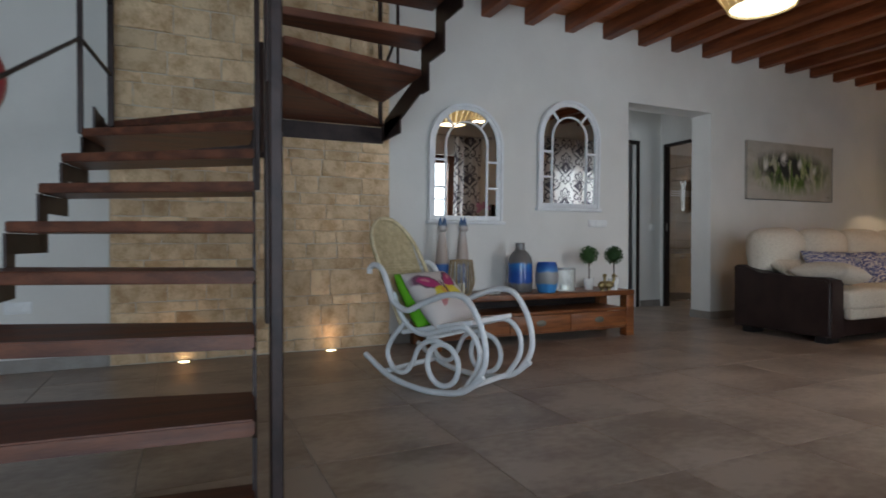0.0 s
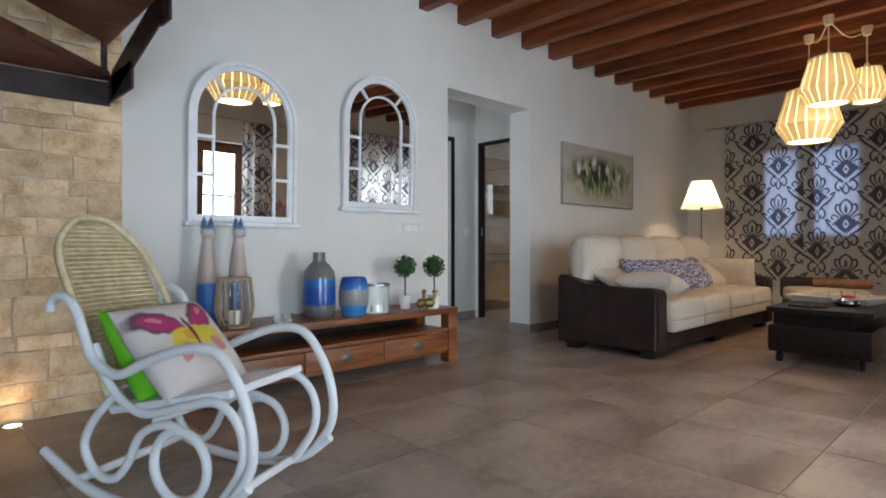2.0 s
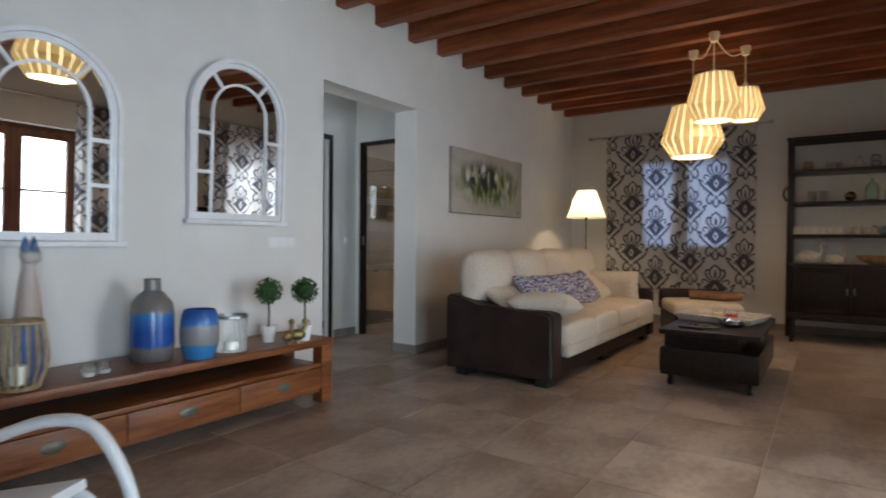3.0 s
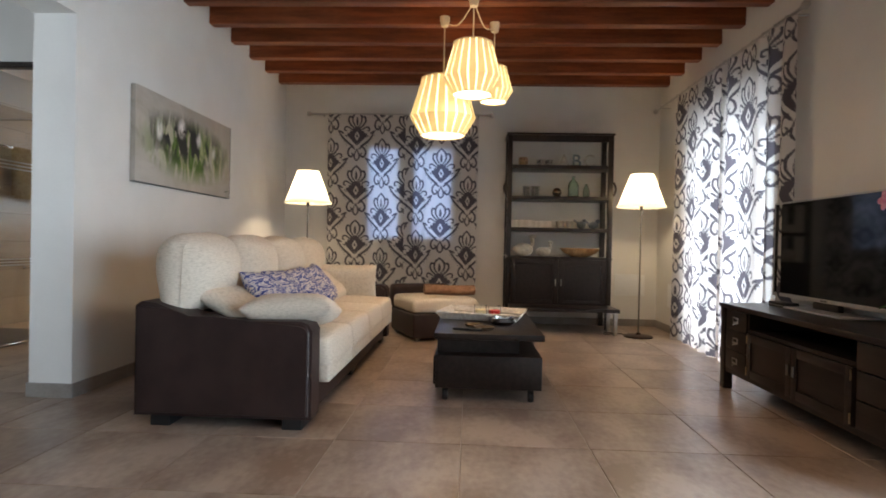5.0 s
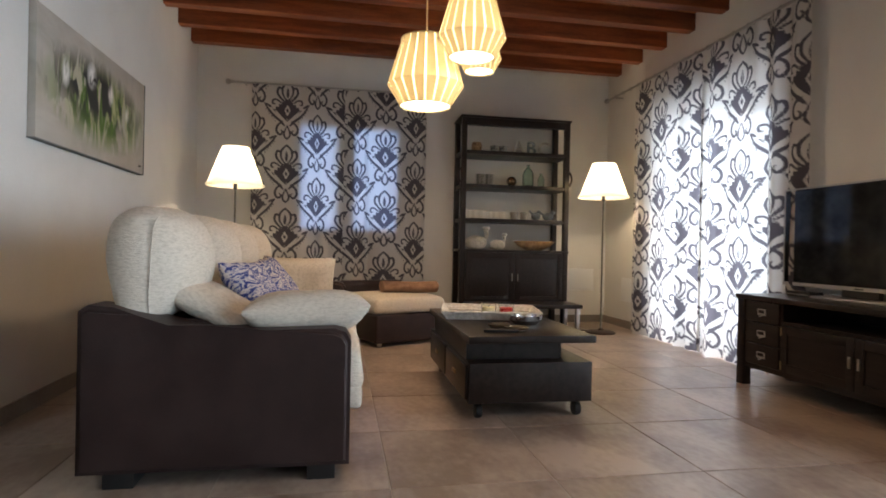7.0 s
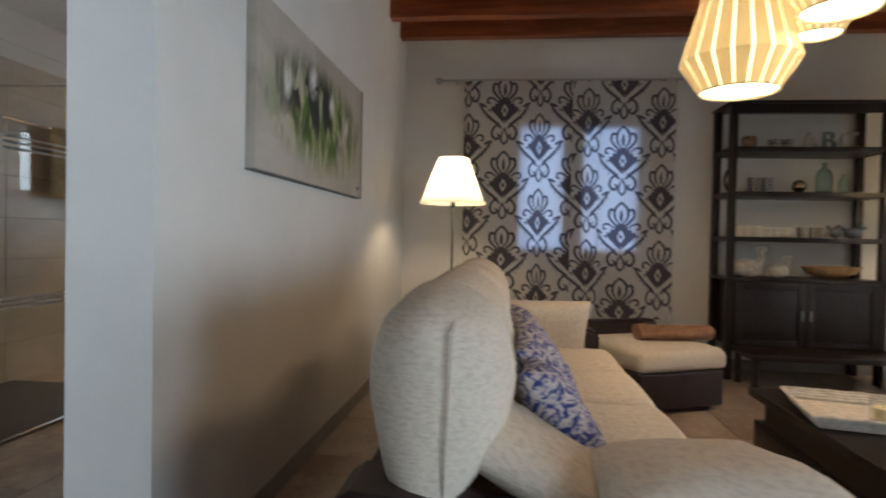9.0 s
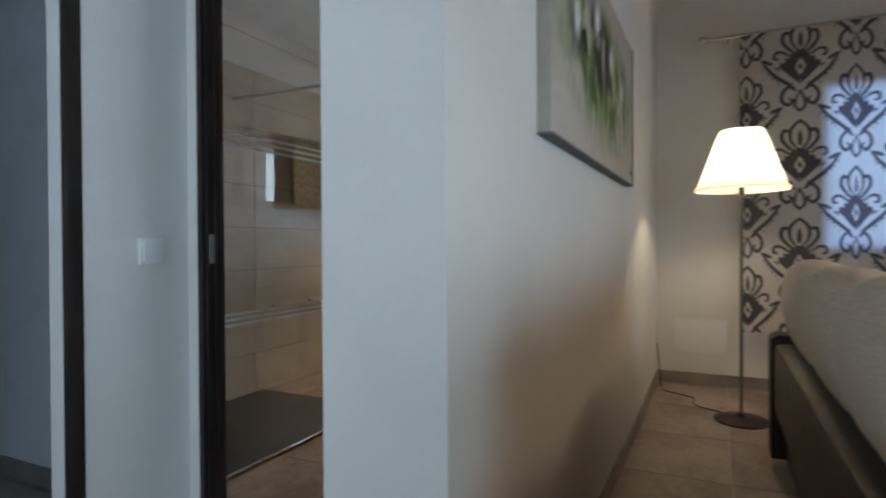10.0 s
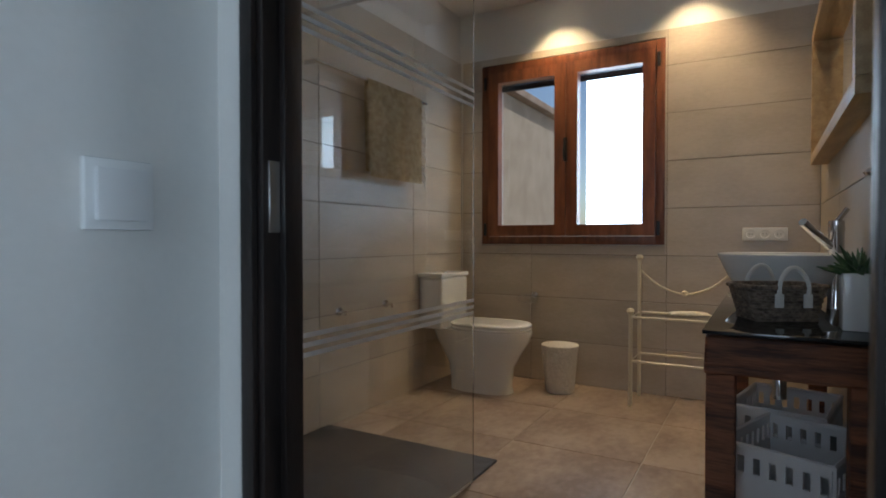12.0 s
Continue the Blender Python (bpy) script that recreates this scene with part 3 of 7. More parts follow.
vase("bottle_vase", 2.66, 4.24, [(0, 0), (0.098, 0), (0.104, 0.012), (0.108, 0.10), (0.106, 0.25), (0.098, 0.30), (0.066, 0.345), (0.042, 0.365), (0.040, 0.42), (0.044, 0.425), (0.036, 0.424), (0.034, 0.36), (0, 0.35)],
     banded("blue_grey_bottle_glaze", [(0.0, (0.10, 0.09, 0.085)), (0.07, GREY_GLAZE), (0.09, BLUE_GLAZE), (0.16, BLUE_GLAZE), (0.24, (0.02, 0.16, 0.44)), (0.26, GREY_GLAZE)]),
     "large ceramic bottle vase glazed grey and deep blue")
vase("barrel_vase", 2.84, 4.10, [(0, 0), (0.07, 0), (0.078, 0.01), (0.098, 0.09), (0.099, 0.16), (0.088, 0.235), (0.076, 0.26), (0.070, 0.26), (0.08, 0.23), (0.088, 0.15), (0.07, 0.02), (0, 0.015)],
     banded("blue_grey_barrel_glaze", [(0.0, SKY_GLAZE), (0.07, SKY_GLAZE), (0.085, (0.25, 0.25, 0.25)), (0.17, (0.28, 0.28, 0.28)), (0.185, (0.03, 0.20, 0.50)), (0.25, BLUE_GLAZE)], 0.3),
     "barrel-shaped ceramic vase in blue and grey bands")
jar = thing("candle_jar", pose(3.06, 4.14, TOP), "clear glass candle jar with a steel rim", "jar")
part("glass", turned([(0, 0.002), (0.086, 0.002), (0.090, 0.01), (0.090, 0.20), (0.086, 0.20), (0.086, 0.012), (0, 0.010)], 32), GLASS, jar).visible_shadow = False
part("rim", turned([(0.091, 0.188), (0.094, 0.19), (0.094, 0.203), (0.090, 0.205), (0.0905, 0.19)], 32), BRUSHED, jar)
part("candle", turned([(0, 0.013), (0.04, 0.013), (0.04, 0.06), (0, 0.058)], 20), plain("white_wax", (0.8, 0.78, 0.7), 0.5), jar)

LEAVES = surface("boxwood_green", (0.012, 0.045, 0.010), (0.040, 0.120, 0.025), 0.7, scale=40, grain=120, bump=0.6, vary=0.2)
for k, (x, y) in enumerate(((3.37, 4.20), (3.545, 4.07))):
    tree = thing("topiary", pose(x, y, TOP), "small round green topiary tree in a white pot", "topiary", "topiary trees on the console")
    part("pot", turned([(0, 0), (0.035, 0), (0.047, 0.088), (0.050, 0.09), (0.050, 0.10), (0.044, 0.10), (0.042, 0.08), (0, 0.078)], 24), CERAMIC, tree)
    part("stem", tube([(0, 0, 0.078), (0.004, 0, 0.16), (0, 0, 0.26)], 0.006, 6), surface("bark", (0.05, 0.03, 0.02), (0.1, 0.07, 0.045), 0.9), tree)
    bm = bmesh.new()
    leaf_dice = random.Random(k)
    for n in range(420):
        way = Vector((leaf_dice.gauss(0, 1), leaf_dice.gauss(0, 1), leaf_dice.gauss(0, 1))).normalized()
        p = Vector((0, 0, 0.315)) + way * leaf_dice.uniform(0.058, 0.080)
        a = way.cross(Vector((leaf_dice.random(), leaf_dice.random(), leaf_dice.random()))).normalized() * 0.009
        b = (way * 0.7 + a.normalized() * 0.3).normalized() * 0.014
        vs = [bm.verts.new(q) for q in (p - a, p + b * 0.4 - way * 0.002, p + a, p + b)]
        bm.faces.new((vs[0], vs[1], vs[3]))
        bm.faces.new((vs[1], vs[2], vs[3]))
    bmesh.ops.create_icosphere(bm, subdivisions=2, radius=0.062, matrix=Matrix.Translation((0, 0, 0.315)))
    part("crown", bm, LEAVES, tree, "dense clipped green leaves", smooth=False)

GOLD = surface("antique_gold", (0.22, 0.16, 0.07), (0.42, 0.32, 0.15), 0.35, metal=0.8, scale=30)
for x, turn in ((3.38, 20), (3.455, -30)):
    bm = bmesh.new()
    bmesh.ops.create_uvsphere(bm, u_segments=16, v_segments=10, radius=1, matrix=Matrix.Translation((0, 0, 0.05)) @ Matrix.Diagonal((0.05, 0.032, 0.036, 1)))
    tube(curve_points([(0.025, 0, 0.06), (0.045, 0, 0.095), (0.042, 0, 0.125)]), 0.013, 8, bm)
    bmesh.ops.create_uvsphere(bm, u_segments=12, v_segments=8, radius=0.019, matrix=Matrix.Translation((0.045, 0, 0.132)))
    tube([(0.055, 0, 0.132), (0.075, 0, 0.128)], 0.006, 6, bm)
    tube([(0.0, 0, 0.03), (0.0, 0, 0.001)], 0.016, 8, bm)
    ob = part("duck_figurine", bm, GOLD)
    ob.matrix_world = pose(x, 4.03, TOP, 0, 0, turn)
    tagged(ob, "small antique gold duck figurine on the console", "figurine", "duck figurines")

CAT = banded("painted_cat_finish", [(0.0, (0.015, 0.10, 0.36)), (0.24, (0.02, 0.13, 0.42)), (0.26, (0.42, 0.33, 0.28)), (0.40, (0.46, 0.37, 0.32)), (0.555, (0.52, 0.48, 0.45)), (0.575, (0.12, 0.20, 0.30)), (0.62, (0.03, 0.12, 0.30))], 0.45, 0.008)
for x, y, turn in ((1.955, 4.33, -70), (2.125, 4.29, -60)):
    bm = turned([(0, 0), (0.040, 0), (0.046, 0.02), (0.050, 0.12), (0.048, 0.24), (0.040, 0.34), (0.030, 0.43), (0.022, 0.48), (0.024, 0.50), (0, 0.505)], 20)
    bmesh.ops.create_uvsphere(bm, u_segments=18, v_segments=12, radius=1, matrix=Matrix.Translation((0.008, 0, 0.525)) @ Matrix.Diagonal((0.034, 0.036, 0.040, 1)))
    bmesh.ops.create_uvsphere(bm, u_segments=10, v_segments=8, radius=0.014, matrix=Matrix.Translation((0.036, 0, 0.512)))
    for s in (-1, 1):
        turned([(0.017, 0), (0.012, 0.03), (0.0, 0.066)], 8, bm, (0.004, s * 0.021, 0.548))
    for v in bm.verts:
        v.co = Vector((v.co.x * 1.18, v.co.y * 1.18, v.co.z * 1.05))
    ob = part("cat_statue", bm, CAT)
    ob.matrix_world = pose(x, y, TOP, 0, 0, turn)
    tagged(ob, "tall slim wooden cat statue painted white and blue", "statue", "cat statues on the console")

hurricane = thing("hurricane_lantern", pose(2.02, 4.10, TOP), "bamboo-slatted hurricane lantern with a glass cylinder", "lantern")
RATTAN = surface("pale_rattan", (0.25, 0.17, 0.09), (0.42, 0.31, 0.18), 0.6, scale=20)
part("ring", tube([(0.088 * math.cos(a), 0.088 * math.sin(a), 0.283) for a in [k * math.pi / 14 for k in range(28)]], 0.007, 6, closed=True), RATTAN, hurricane)
part("ring", tube([(0.072 * math.cos(a), 0.072 * math.sin(a), 0.012) for a in [k * math.pi / 14 for k in range(28)]], 0.011, 6, closed=True), RATTAN, hurricane)
for k in range(16):
    a = k * math.pi / 8
    line = [(r * math.cos(a), r * math.sin(a), h) for r, h in ((0.072, 0.012), (0.100, 0.09), (0.104, 0.14), (0.096, 0.22), (0.088, 0.283))]
    part("slat", tube(curve_points(line, 3), 0.006, 5), RATTAN, hurricane)
part("glass", turned([(0, 0.02), (0.062, 0.02), (0.062, 0.27), (0.059, 0.27), (0.059, 0.024), (0, 0.024)], 28), GLASS, hurricane).visible_shadow = False
part("candle", turned([(0, 0.025), (0.032, 0.025), (0.032, 0.10), (0, 0.098)], 16), plain("ivory_wax", (0.75, 0.70, 0.58), 0.5), hurricane)
for x, y in ((2.30, 4.12), (2.37, 4.14)):
    ob = part("tealight_glass", turned([(0, 0.002), (0.030, 0.002), (0.033, 0.008), (0.033, 0.055), (0.029, 0.055), (0.028, 0.02), (0, 0.018)], 20), GLASS)
    ob.matrix_world = pose(x, y, TOP)
    ob.visible_shadow = False
    tagged(ob, "small thick clear glass tealight holder", "tealight holder", "tealight holders on the console")

# ---- rocking chair ----
chair = thing("rocking_chair", pose(1.43, 3.09, 0, 0, 0, -62.3), "white bentwood rocking chair with a woven cane back", "rocking chair")
CANE = surface("woven_cane", (0.60, 0.48, 0.28), (0.78, 0.66, 0.43), 0.7, scale=30, grain=160, bump=0.6, depth=0.006)
BAR = 0.0175
for s in (-1, 1):
    y = s * 0.245
    part("rocker", tube(curve_points([(-0.44, y, 0.165), (-0.24, y, 0.058), (-0.03, y, 0.020), (0.13, y, 0.020), (0.29, y, 0.050), (0.42, y, 0.145)]), BAR, 10), WHITE_PAINT, chair)
    part("arm", tube(curve_points([(-0.405, y, 0.655), (-0.40, y, 0.690), (-0.355, y, 0.71), (-0.29, y, 0.67), (-0.235, y, 0.545), (-0.20, y, 0.49), (-0.10, y, 0.455), (0.01, y, 0.50), (0.17, y, 0.555), (0.30, y, 0.55),
                                   (0.385, y, 0.45), (0.43, y, 0.32), (0.425, y, 0.20), (0.35, y, 0.085)]), BAR, 10), WHITE_PAINT, chair)
    yi = s * 0.215
    part("seat_loop", tube(curve_points([(-0.235, yi, 0.545), (-0.16, yi, 0.40), (-0.03, yi, 0.325), (0.14, yi, 0.36), (0.28, yi, 0.385), (0.365, yi, 0.31), (0.37, yi, 0.19), (0.29, yi, 0.065)]), BAR * 0.9, 10), WHITE_PAINT, chair)
    part("scroll", tube([(0.13 + 0.108 * math.cos(a), yi, 0.165 + 0.115 * math.sin(a)) for a in [k * math.pi / 16 for k in range(32)]], BAR * 0.9, 10, closed=True), WHITE_PAINT, chair)
    part("scroll", tube(curve_points([(-0.15, yi, 0.375), (-0.25, yi, 0.27), (-0.285, yi, 0.18), (-0.23, yi, 0.098), (-0.15, yi, 0.09), (-0.09, yi, 0.15), (-0.03, yi, 0.255), (0.08, yi, 0.295), (0.18, yi, 0.265)]), BAR * 0.85, 10), WHITE_PAINT, chair)
    part("back_post", tube(curve_points([(-0.19, s * 0.20, 0.36), (-0.30, s * 0.205, 0.60), (-0.42, s * 0.195, 0.82), (-0.475, s * 0.15, 0.92), (-0.505, s * 0.07, 0.985), (-0.51, 0.0, 0.998)]), 0.013, 10), CANE, chair, "cane-wrapped back rim")
part("stretcher", tube([(0.27, -0.245, 0.052), (0.27, 0.245, 0.052)], 0.016, 8), WHITE_PAINT, chair)
part("stretcher", tube([(-0.27, -0.245, 0.085), (-0.27, 0.245, 0.085)], 0.016, 8), WHITE_PAINT, chair)
part("stretcher", tube([(0.02, -0.21, 0.30), (0.02, 0.21, 0.30)], 0.012, 8), WHITE_PAINT, chair)
bm = bmesh.new()
rows, cols = 26, 10
grid = []
for i in range(rows + 1):
    t = i / rows
    x, z = -0.20 - 0.31 * t - 0.03 * math.sin(math.pi * t), 0.38 + 0.61 * t
    half = 0.197 if t < 0.72 else 0.197 * math.sqrt(max(0.0, 1 - ((t - 0.72) / 0.285) ** 2))
    grid.append([bm.verts.new((x - 0.03 * (1 - (2 * j / cols - 1) ** 2), half * (2 * j / cols - 1), z)) for j in range(cols + 1)])
for a, b in zip(grid, grid[1:]):
    for j in range(cols):
        bm.faces.new((a[j], a[j + 1], b[j + 1], b[j]))
bmesh.ops.solidify(bm, geom=list(bm.faces), thickness=0.008)
part("backrest", bm, CANE, chair, "woven natural cane back panel")
bm = bmesh.new()
for i in range(34):
    t = i / 33 * 0.93 + 0.02
    x, z = -0.20 - 0.31 * t - 0.03 * math.sin(math.pi * t), 0.38 + 0.61 * t
    half = 0.19 if t < 0.72 else 0.19 * math.sqrt(max(0.0, 1 - ((t - 0.72) / 0.285) ** 2))
    tube([(x - 0.03 * (1 - u * u) + 0.006, half * u, z) for u in (-1, -0.5, 0, 0.5, 1)], 0.0035, 4, bm)
part("cane_weave", bm, CANE, chair, "raised strands of woven cane")
part("seat", box(bmesh.new(), (-0.25, -0.21, -0.014), (0.26, 0.21, 0.014), 0.008), WHITE_PAINT, chair, "white slatted seat frame", m=pose(0.065, 0, 0.365, 0, -11, 0))


def printed(name, cloth, spots, scale=3.0):
    """Cloth with blurred coloured spots: (x, y, rx, ry, turn, colour) in metres on its face."""
    m, nodes, links, shader = nodes_of(name)
    where = nodes.new("ShaderNodeTexCoord")
    wob = nodes.new("ShaderNodeTexNoise")
    wob.inputs["Scale"].default_value, wob.inputs["Detail"].default_value = 22, 3
    links.new(where.outputs["Object"], wob.inputs["Vector"])
    push = nodes.new("ShaderNodeVectorMath")
    push.operation = "MULTIPLY_ADD"
    links.new(wob.outputs["Color"], push.inputs[0])
    push.inputs[1].default_value = (0.035, 0.035, 0)
    links.new(where.outputs["Object"], push.inputs[2])
    last = None
    base = nodes.new("ShaderNodeRGB")
    base.outputs[0].default_value = (*cloth, 1)
    last = base.outputs[0]
    for x, y, rx, ry, turn, colour in spots:
        put = nodes.new("ShaderNodeMapping")
        put.vector_type = "TEXTURE"
        put.inputs["Location"].default_value = (x + 0.0175, y + 0.0175, 0)
        put.inputs["Rotation"].default_value = (0, 0, radians(turn))
        put.inputs["Scale"].default_value = (rx, ry, 100)
        links.new(push.outputs["Vector"], put.inputs["Vector"])
        size = nodes.new("ShaderNodeVectorMath")
        size.operation = "LENGTH"
        links.new(put.outputs["Vector"], size.inputs[0])
        edge = nodes.new("ShaderNodeMapRange")
        edge.inputs["From Min"].default_value, edge.inputs["From Max"].default_value = 0.85, 1.05
        edge.inputs["To Min"].default_value, edge.inputs["To Max"].default_value = 0.92, 0.0
        links.new(size.outputs["Value"], edge.inputs["Value"])
        mix = nodes.new("ShaderNodeMix")
        mix.data_type = "RGBA"
        links.new(edge.outputs[0], mix.inputs["Factor"])
        links.new(last, mix.inputs["A"])
        mix.inputs["B"].default_value = (*colour, 1)
        last = mix.outputs["Result"]
    links.new(last, shader.inputs["Base Color"])
    shader.inputs["Roughness"].default_value = 0.9
    weave = nodes.new("ShaderNodeTexNoise")
    weave.inputs["Scale"].default_value = 300
    bump = nodes.new("ShaderNodeBump")
    bump.inputs["Strength"].default_value = 0.2
    links.new(weave.outputs["Fac"], bump.inputs["Height"])
    links.new(bump.outputs["Normal"], shader.inputs["Normal"])
    return m


MAGENTA, YELLOW, PLUM, ROSE = (0.45, 0.03, 0.14), (0.68, 0.55, 0.03), (0.10, 0.015, 0.05), (0.60, 0.22, 0.24)
BUTTERFLY = printed("butterfly_print", (0.62, 0.56, 0.53), [
    (-0.105, 0.085, 0.105, 0.052, -32, PLUM), (-0.095, 0.078, 0.088, 0.036, -32, MAGENTA), (-0.12, 0.10, 0.03, 0.012, -32, ROSE),
    (0.085, 0.095, 0.095, 0.050, 48, PLUM), (0.078, 0.085, 0.078, 0.036, 48, MAGENTA), (0.10, 0.115, 0.028, 0.014, 48, ROSE),
    (-0.050, -0.005, 0.072, 0.050, 25, YELLOW), (0.055, 0.0, 0.070, 0.048, -25, YELLOW), (-0.075, -0.055, 0.045, 0.026, 55, ROSE), (0.085, -0.045, 0.040, 0.024, -55, ROSE),
    (-0.02, 0.015, 0.028, 0.022, 0, (0.66, 0.35, 0.05)), (0.0, 0.03, 0.009, 0.075, 0, PLUM)])
LIME = surface("lime_green_cloth", (0.10, 0.42, 0.01), (0.15, 0.55, 0.02), 0.85, scale=8, grain=200, bump=0.15)
ob = part("green_pillow", pillow(0.37, 0.37, 0.14, power=3.4, seed=2), LIME)
ob.matrix_world = chair.matrix_world @ pose(-0.165, 0.0, 0.495, 0, 58, 0) @ pose(0, 0, 0, 0, 0, 90)
tagged(ob, "bright lime green cushion leaning on the chair back", "cushion")
ob = part("butterfly_pillow", pillow(0.41, 0.41, 0.15, power=3.2, seed=3), BUTTERFLY)
ob.matrix_world = chair.matrix_world @ pose(-0.045, -0.01, 0.505, 0, 48, 0) @ pose(0, 0, 0, 0, 0, 90)
tagged(ob, "off-white cushion printed with a pink and yellow butterfly", "cushion")


# ---- openings: frames, glass ----
FRAME_WOOD = surface("red_brown_window_wood", (0.11, 0.032, 0.012), (0.22, 0.075, 0.028), 0.4, scale=4, grain=40, stretch=(6, 6, 0.8), bump=0.1)


def glazed(name, at, width, bottom, top, leaves, label, category, bars=(), deep=0.07, stile=0.09, rail=0.05, sill=False):
    """A framed opening in the local (x, z) plane, its leaves side by side, with real panes."""
    ob = thing(name, at, label, category, kind="structure")
    w = width / 2
    for lo, hi in (((-w, 0, bottom), (-w + rail, deep, top)), ((w - rail, 0, bottom), (w, deep, top)), ((-w + rail, 0, top - rail), (w - rail, deep, top)), ((-w + rail, 0, bottom), (w - rail, deep, bottom + rail))):
        part("window_frame", boxed(lo, hi, 0.004), FRAME_WOOD, ob)
    step = (width - 2 * rail) / leaves
    for k in range(leaves):
        a, b = -w + rail + k * step + 0.002, -w + rail + (k + 1) * step - 0.002
        z0, z1 = bottom + rail + 0.002, top - rail - 0.002
        leaf = part("sash", band([(a, z0), (a, z1), (b, z1), (b, z0), (a, z0)], [(a + stile, z0 + stile), (a + stile, z1 - stile), (b - stile, z1 - stile), (b - stile, z0 + stile), (a + stile, z0 + stile)], -0.012, deep - 0.02), FRAME_WOOD, ob)
        pane = part("pane", boxed((a + stile - 0.006, 0.016, z0 + stile - 0.006), (b - stile + 0.006, 0.020, z1 - stile + 0.006)), GLASS, leaf, "clear glass pane")
        pane.visible_shadow = False
        for h in bars:
            part("glazing_bar", boxed((a + stile, 0.0, h - 0.014), (b - stile, 0.030, h + 0.014), 0.003), FRAME_WOOD, leaf)
    return ob


glazed("window_1", pose(3.70, SOUTH - 0.16, 0, 0, 0, 180), 1.40, 0.0, 2.12, 2, "red-brown wooden glazed garden door, closed", "glazed door", bars=(0.75, 1.35))
glazed("window_2", pose(7.15, SOUTH - 0.16, 0, 0, 0, 180), 1.46, 0.0, 2.14, 2, "wooden glazed door behind the curtains", "glazed door")
glazed("window_3", pose(EAST + 0.16, 2.93, 0, 0, 0, -90), 1.06, 1.02, 2.12, 2, "small wooden window behind the curtains", "window", stile=0.07)


# ---- curtains ----
def stroke(u, v, line, w0, w1):
    """Distance from (u, v) to the edge of a brush stroke along a smooth line, its half width going from w0 to w1."""
    pts = curve_points([(x, y, 0) for x, y in line], 5)
    best = np.full(u.shape, 9.0)
    n = len(pts) - 1
    for k, (a, b) in enumerate(zip(pts, pts[1:])):
        dx, dy = b.x - a.x, b.y - a.y
        t = np.clip(((u - a.x) * dx + (v - a.y) * dy) / (dx * dx + dy * dy + 1e-12), 0, 1)
        s = (k + t) / n
        wide = 0.84 * (w0 + (w1 - w0) * s) * (0.55 + 0.45 * np.sin(np.pi * np.clip(s, 0.03, 0.97)) ** 0.5)
        best = np.minimum(best, np.hypot(u - a.x - t * dx, v - a.y - t * dy) - wide)
    return best


def damask_motif(u, v):
    """One mirrored motif round (0, 0), in parts of its repeat: leafy heart, boat-shaped wings, plume, scrolls and drops."""
    u = np.abs(u)
    lozenge = u / 0.046 + np.abs(v) / 0.095
    leaf = u / 0.205 + np.abs(v - 0.01) / 0.170 + 0.12 * np.sin(84 * (u - 0.7 * v))
    field = np.maximum((leaf - 1) * 0.10, (0.27 - np.abs(lozenge - 0.74)) * 0.045)
    for line, w0, w1 in (
            ([(0.345, 0.095), (0.27, -0.01), (0.19, -0.095), (0.10, -0.17), (0.045, -0.235)], 0.020, 0.026),
            ([(0.345, 0.095), (0.29, 0.075), (0.245, 0.050)], 0.018, 0.022),
            ([(0.07, -0.175), (0.14, -0.24), (0.155, -0.325), (0.105, -0.385), (0.065, -0.345), (0.090, -0.310)], 0.024, 0.017),
            ([(0.0, -0.235), (0.035, -0.33), (0.04, -0.40), (0.0, -0.455)], 0.014, 0.020),
            ([(0.03, 0.13), (0.09, 0.18), (0.150, 0.27), (0.135, 0.355), (0.085, 0.345)], 0.018, 0.024),
            ([(0.02, 0.16), (0.075, 0.26), (0.070, 0.37), (0.0, 0.455)], 0.016, 0.022),
            ([(0.09, 0.115), (0.155, 0.165), (0.215, 0.160), (0.222, 0.105), (0.185, 0.098)], 0.018, 0.018),
            ([(0.0, 0.20), (0.012, 0.27), (0.0, 0.36)], 0.016, 0.010)):
        field = np.minimum(field, stroke(u, v, line, w0, w1))
    for k in range(6):
        cx, cy = 0.325 - 0.030 * k, 0.005 - 0.036 * k
        field = np.minimum(field, np.hypot((u - cx) * 1.5, v - cy) - 0.013)
    return field


def damask_field(x, y, period=0.665):
    """The half-drop repeat over the cloth in metres; above 0 inside the print."""
    out = None
    for shift in (0.0, 0.5):
        u, v = (x / period + shift + 0.5) % 1.0 - 0.5, (y / period + shift + 0.5) % 1.0 - 0.5
        f = damask_motif(u, v)
        out = f if out is None else np.minimum(out, f)
    return -out


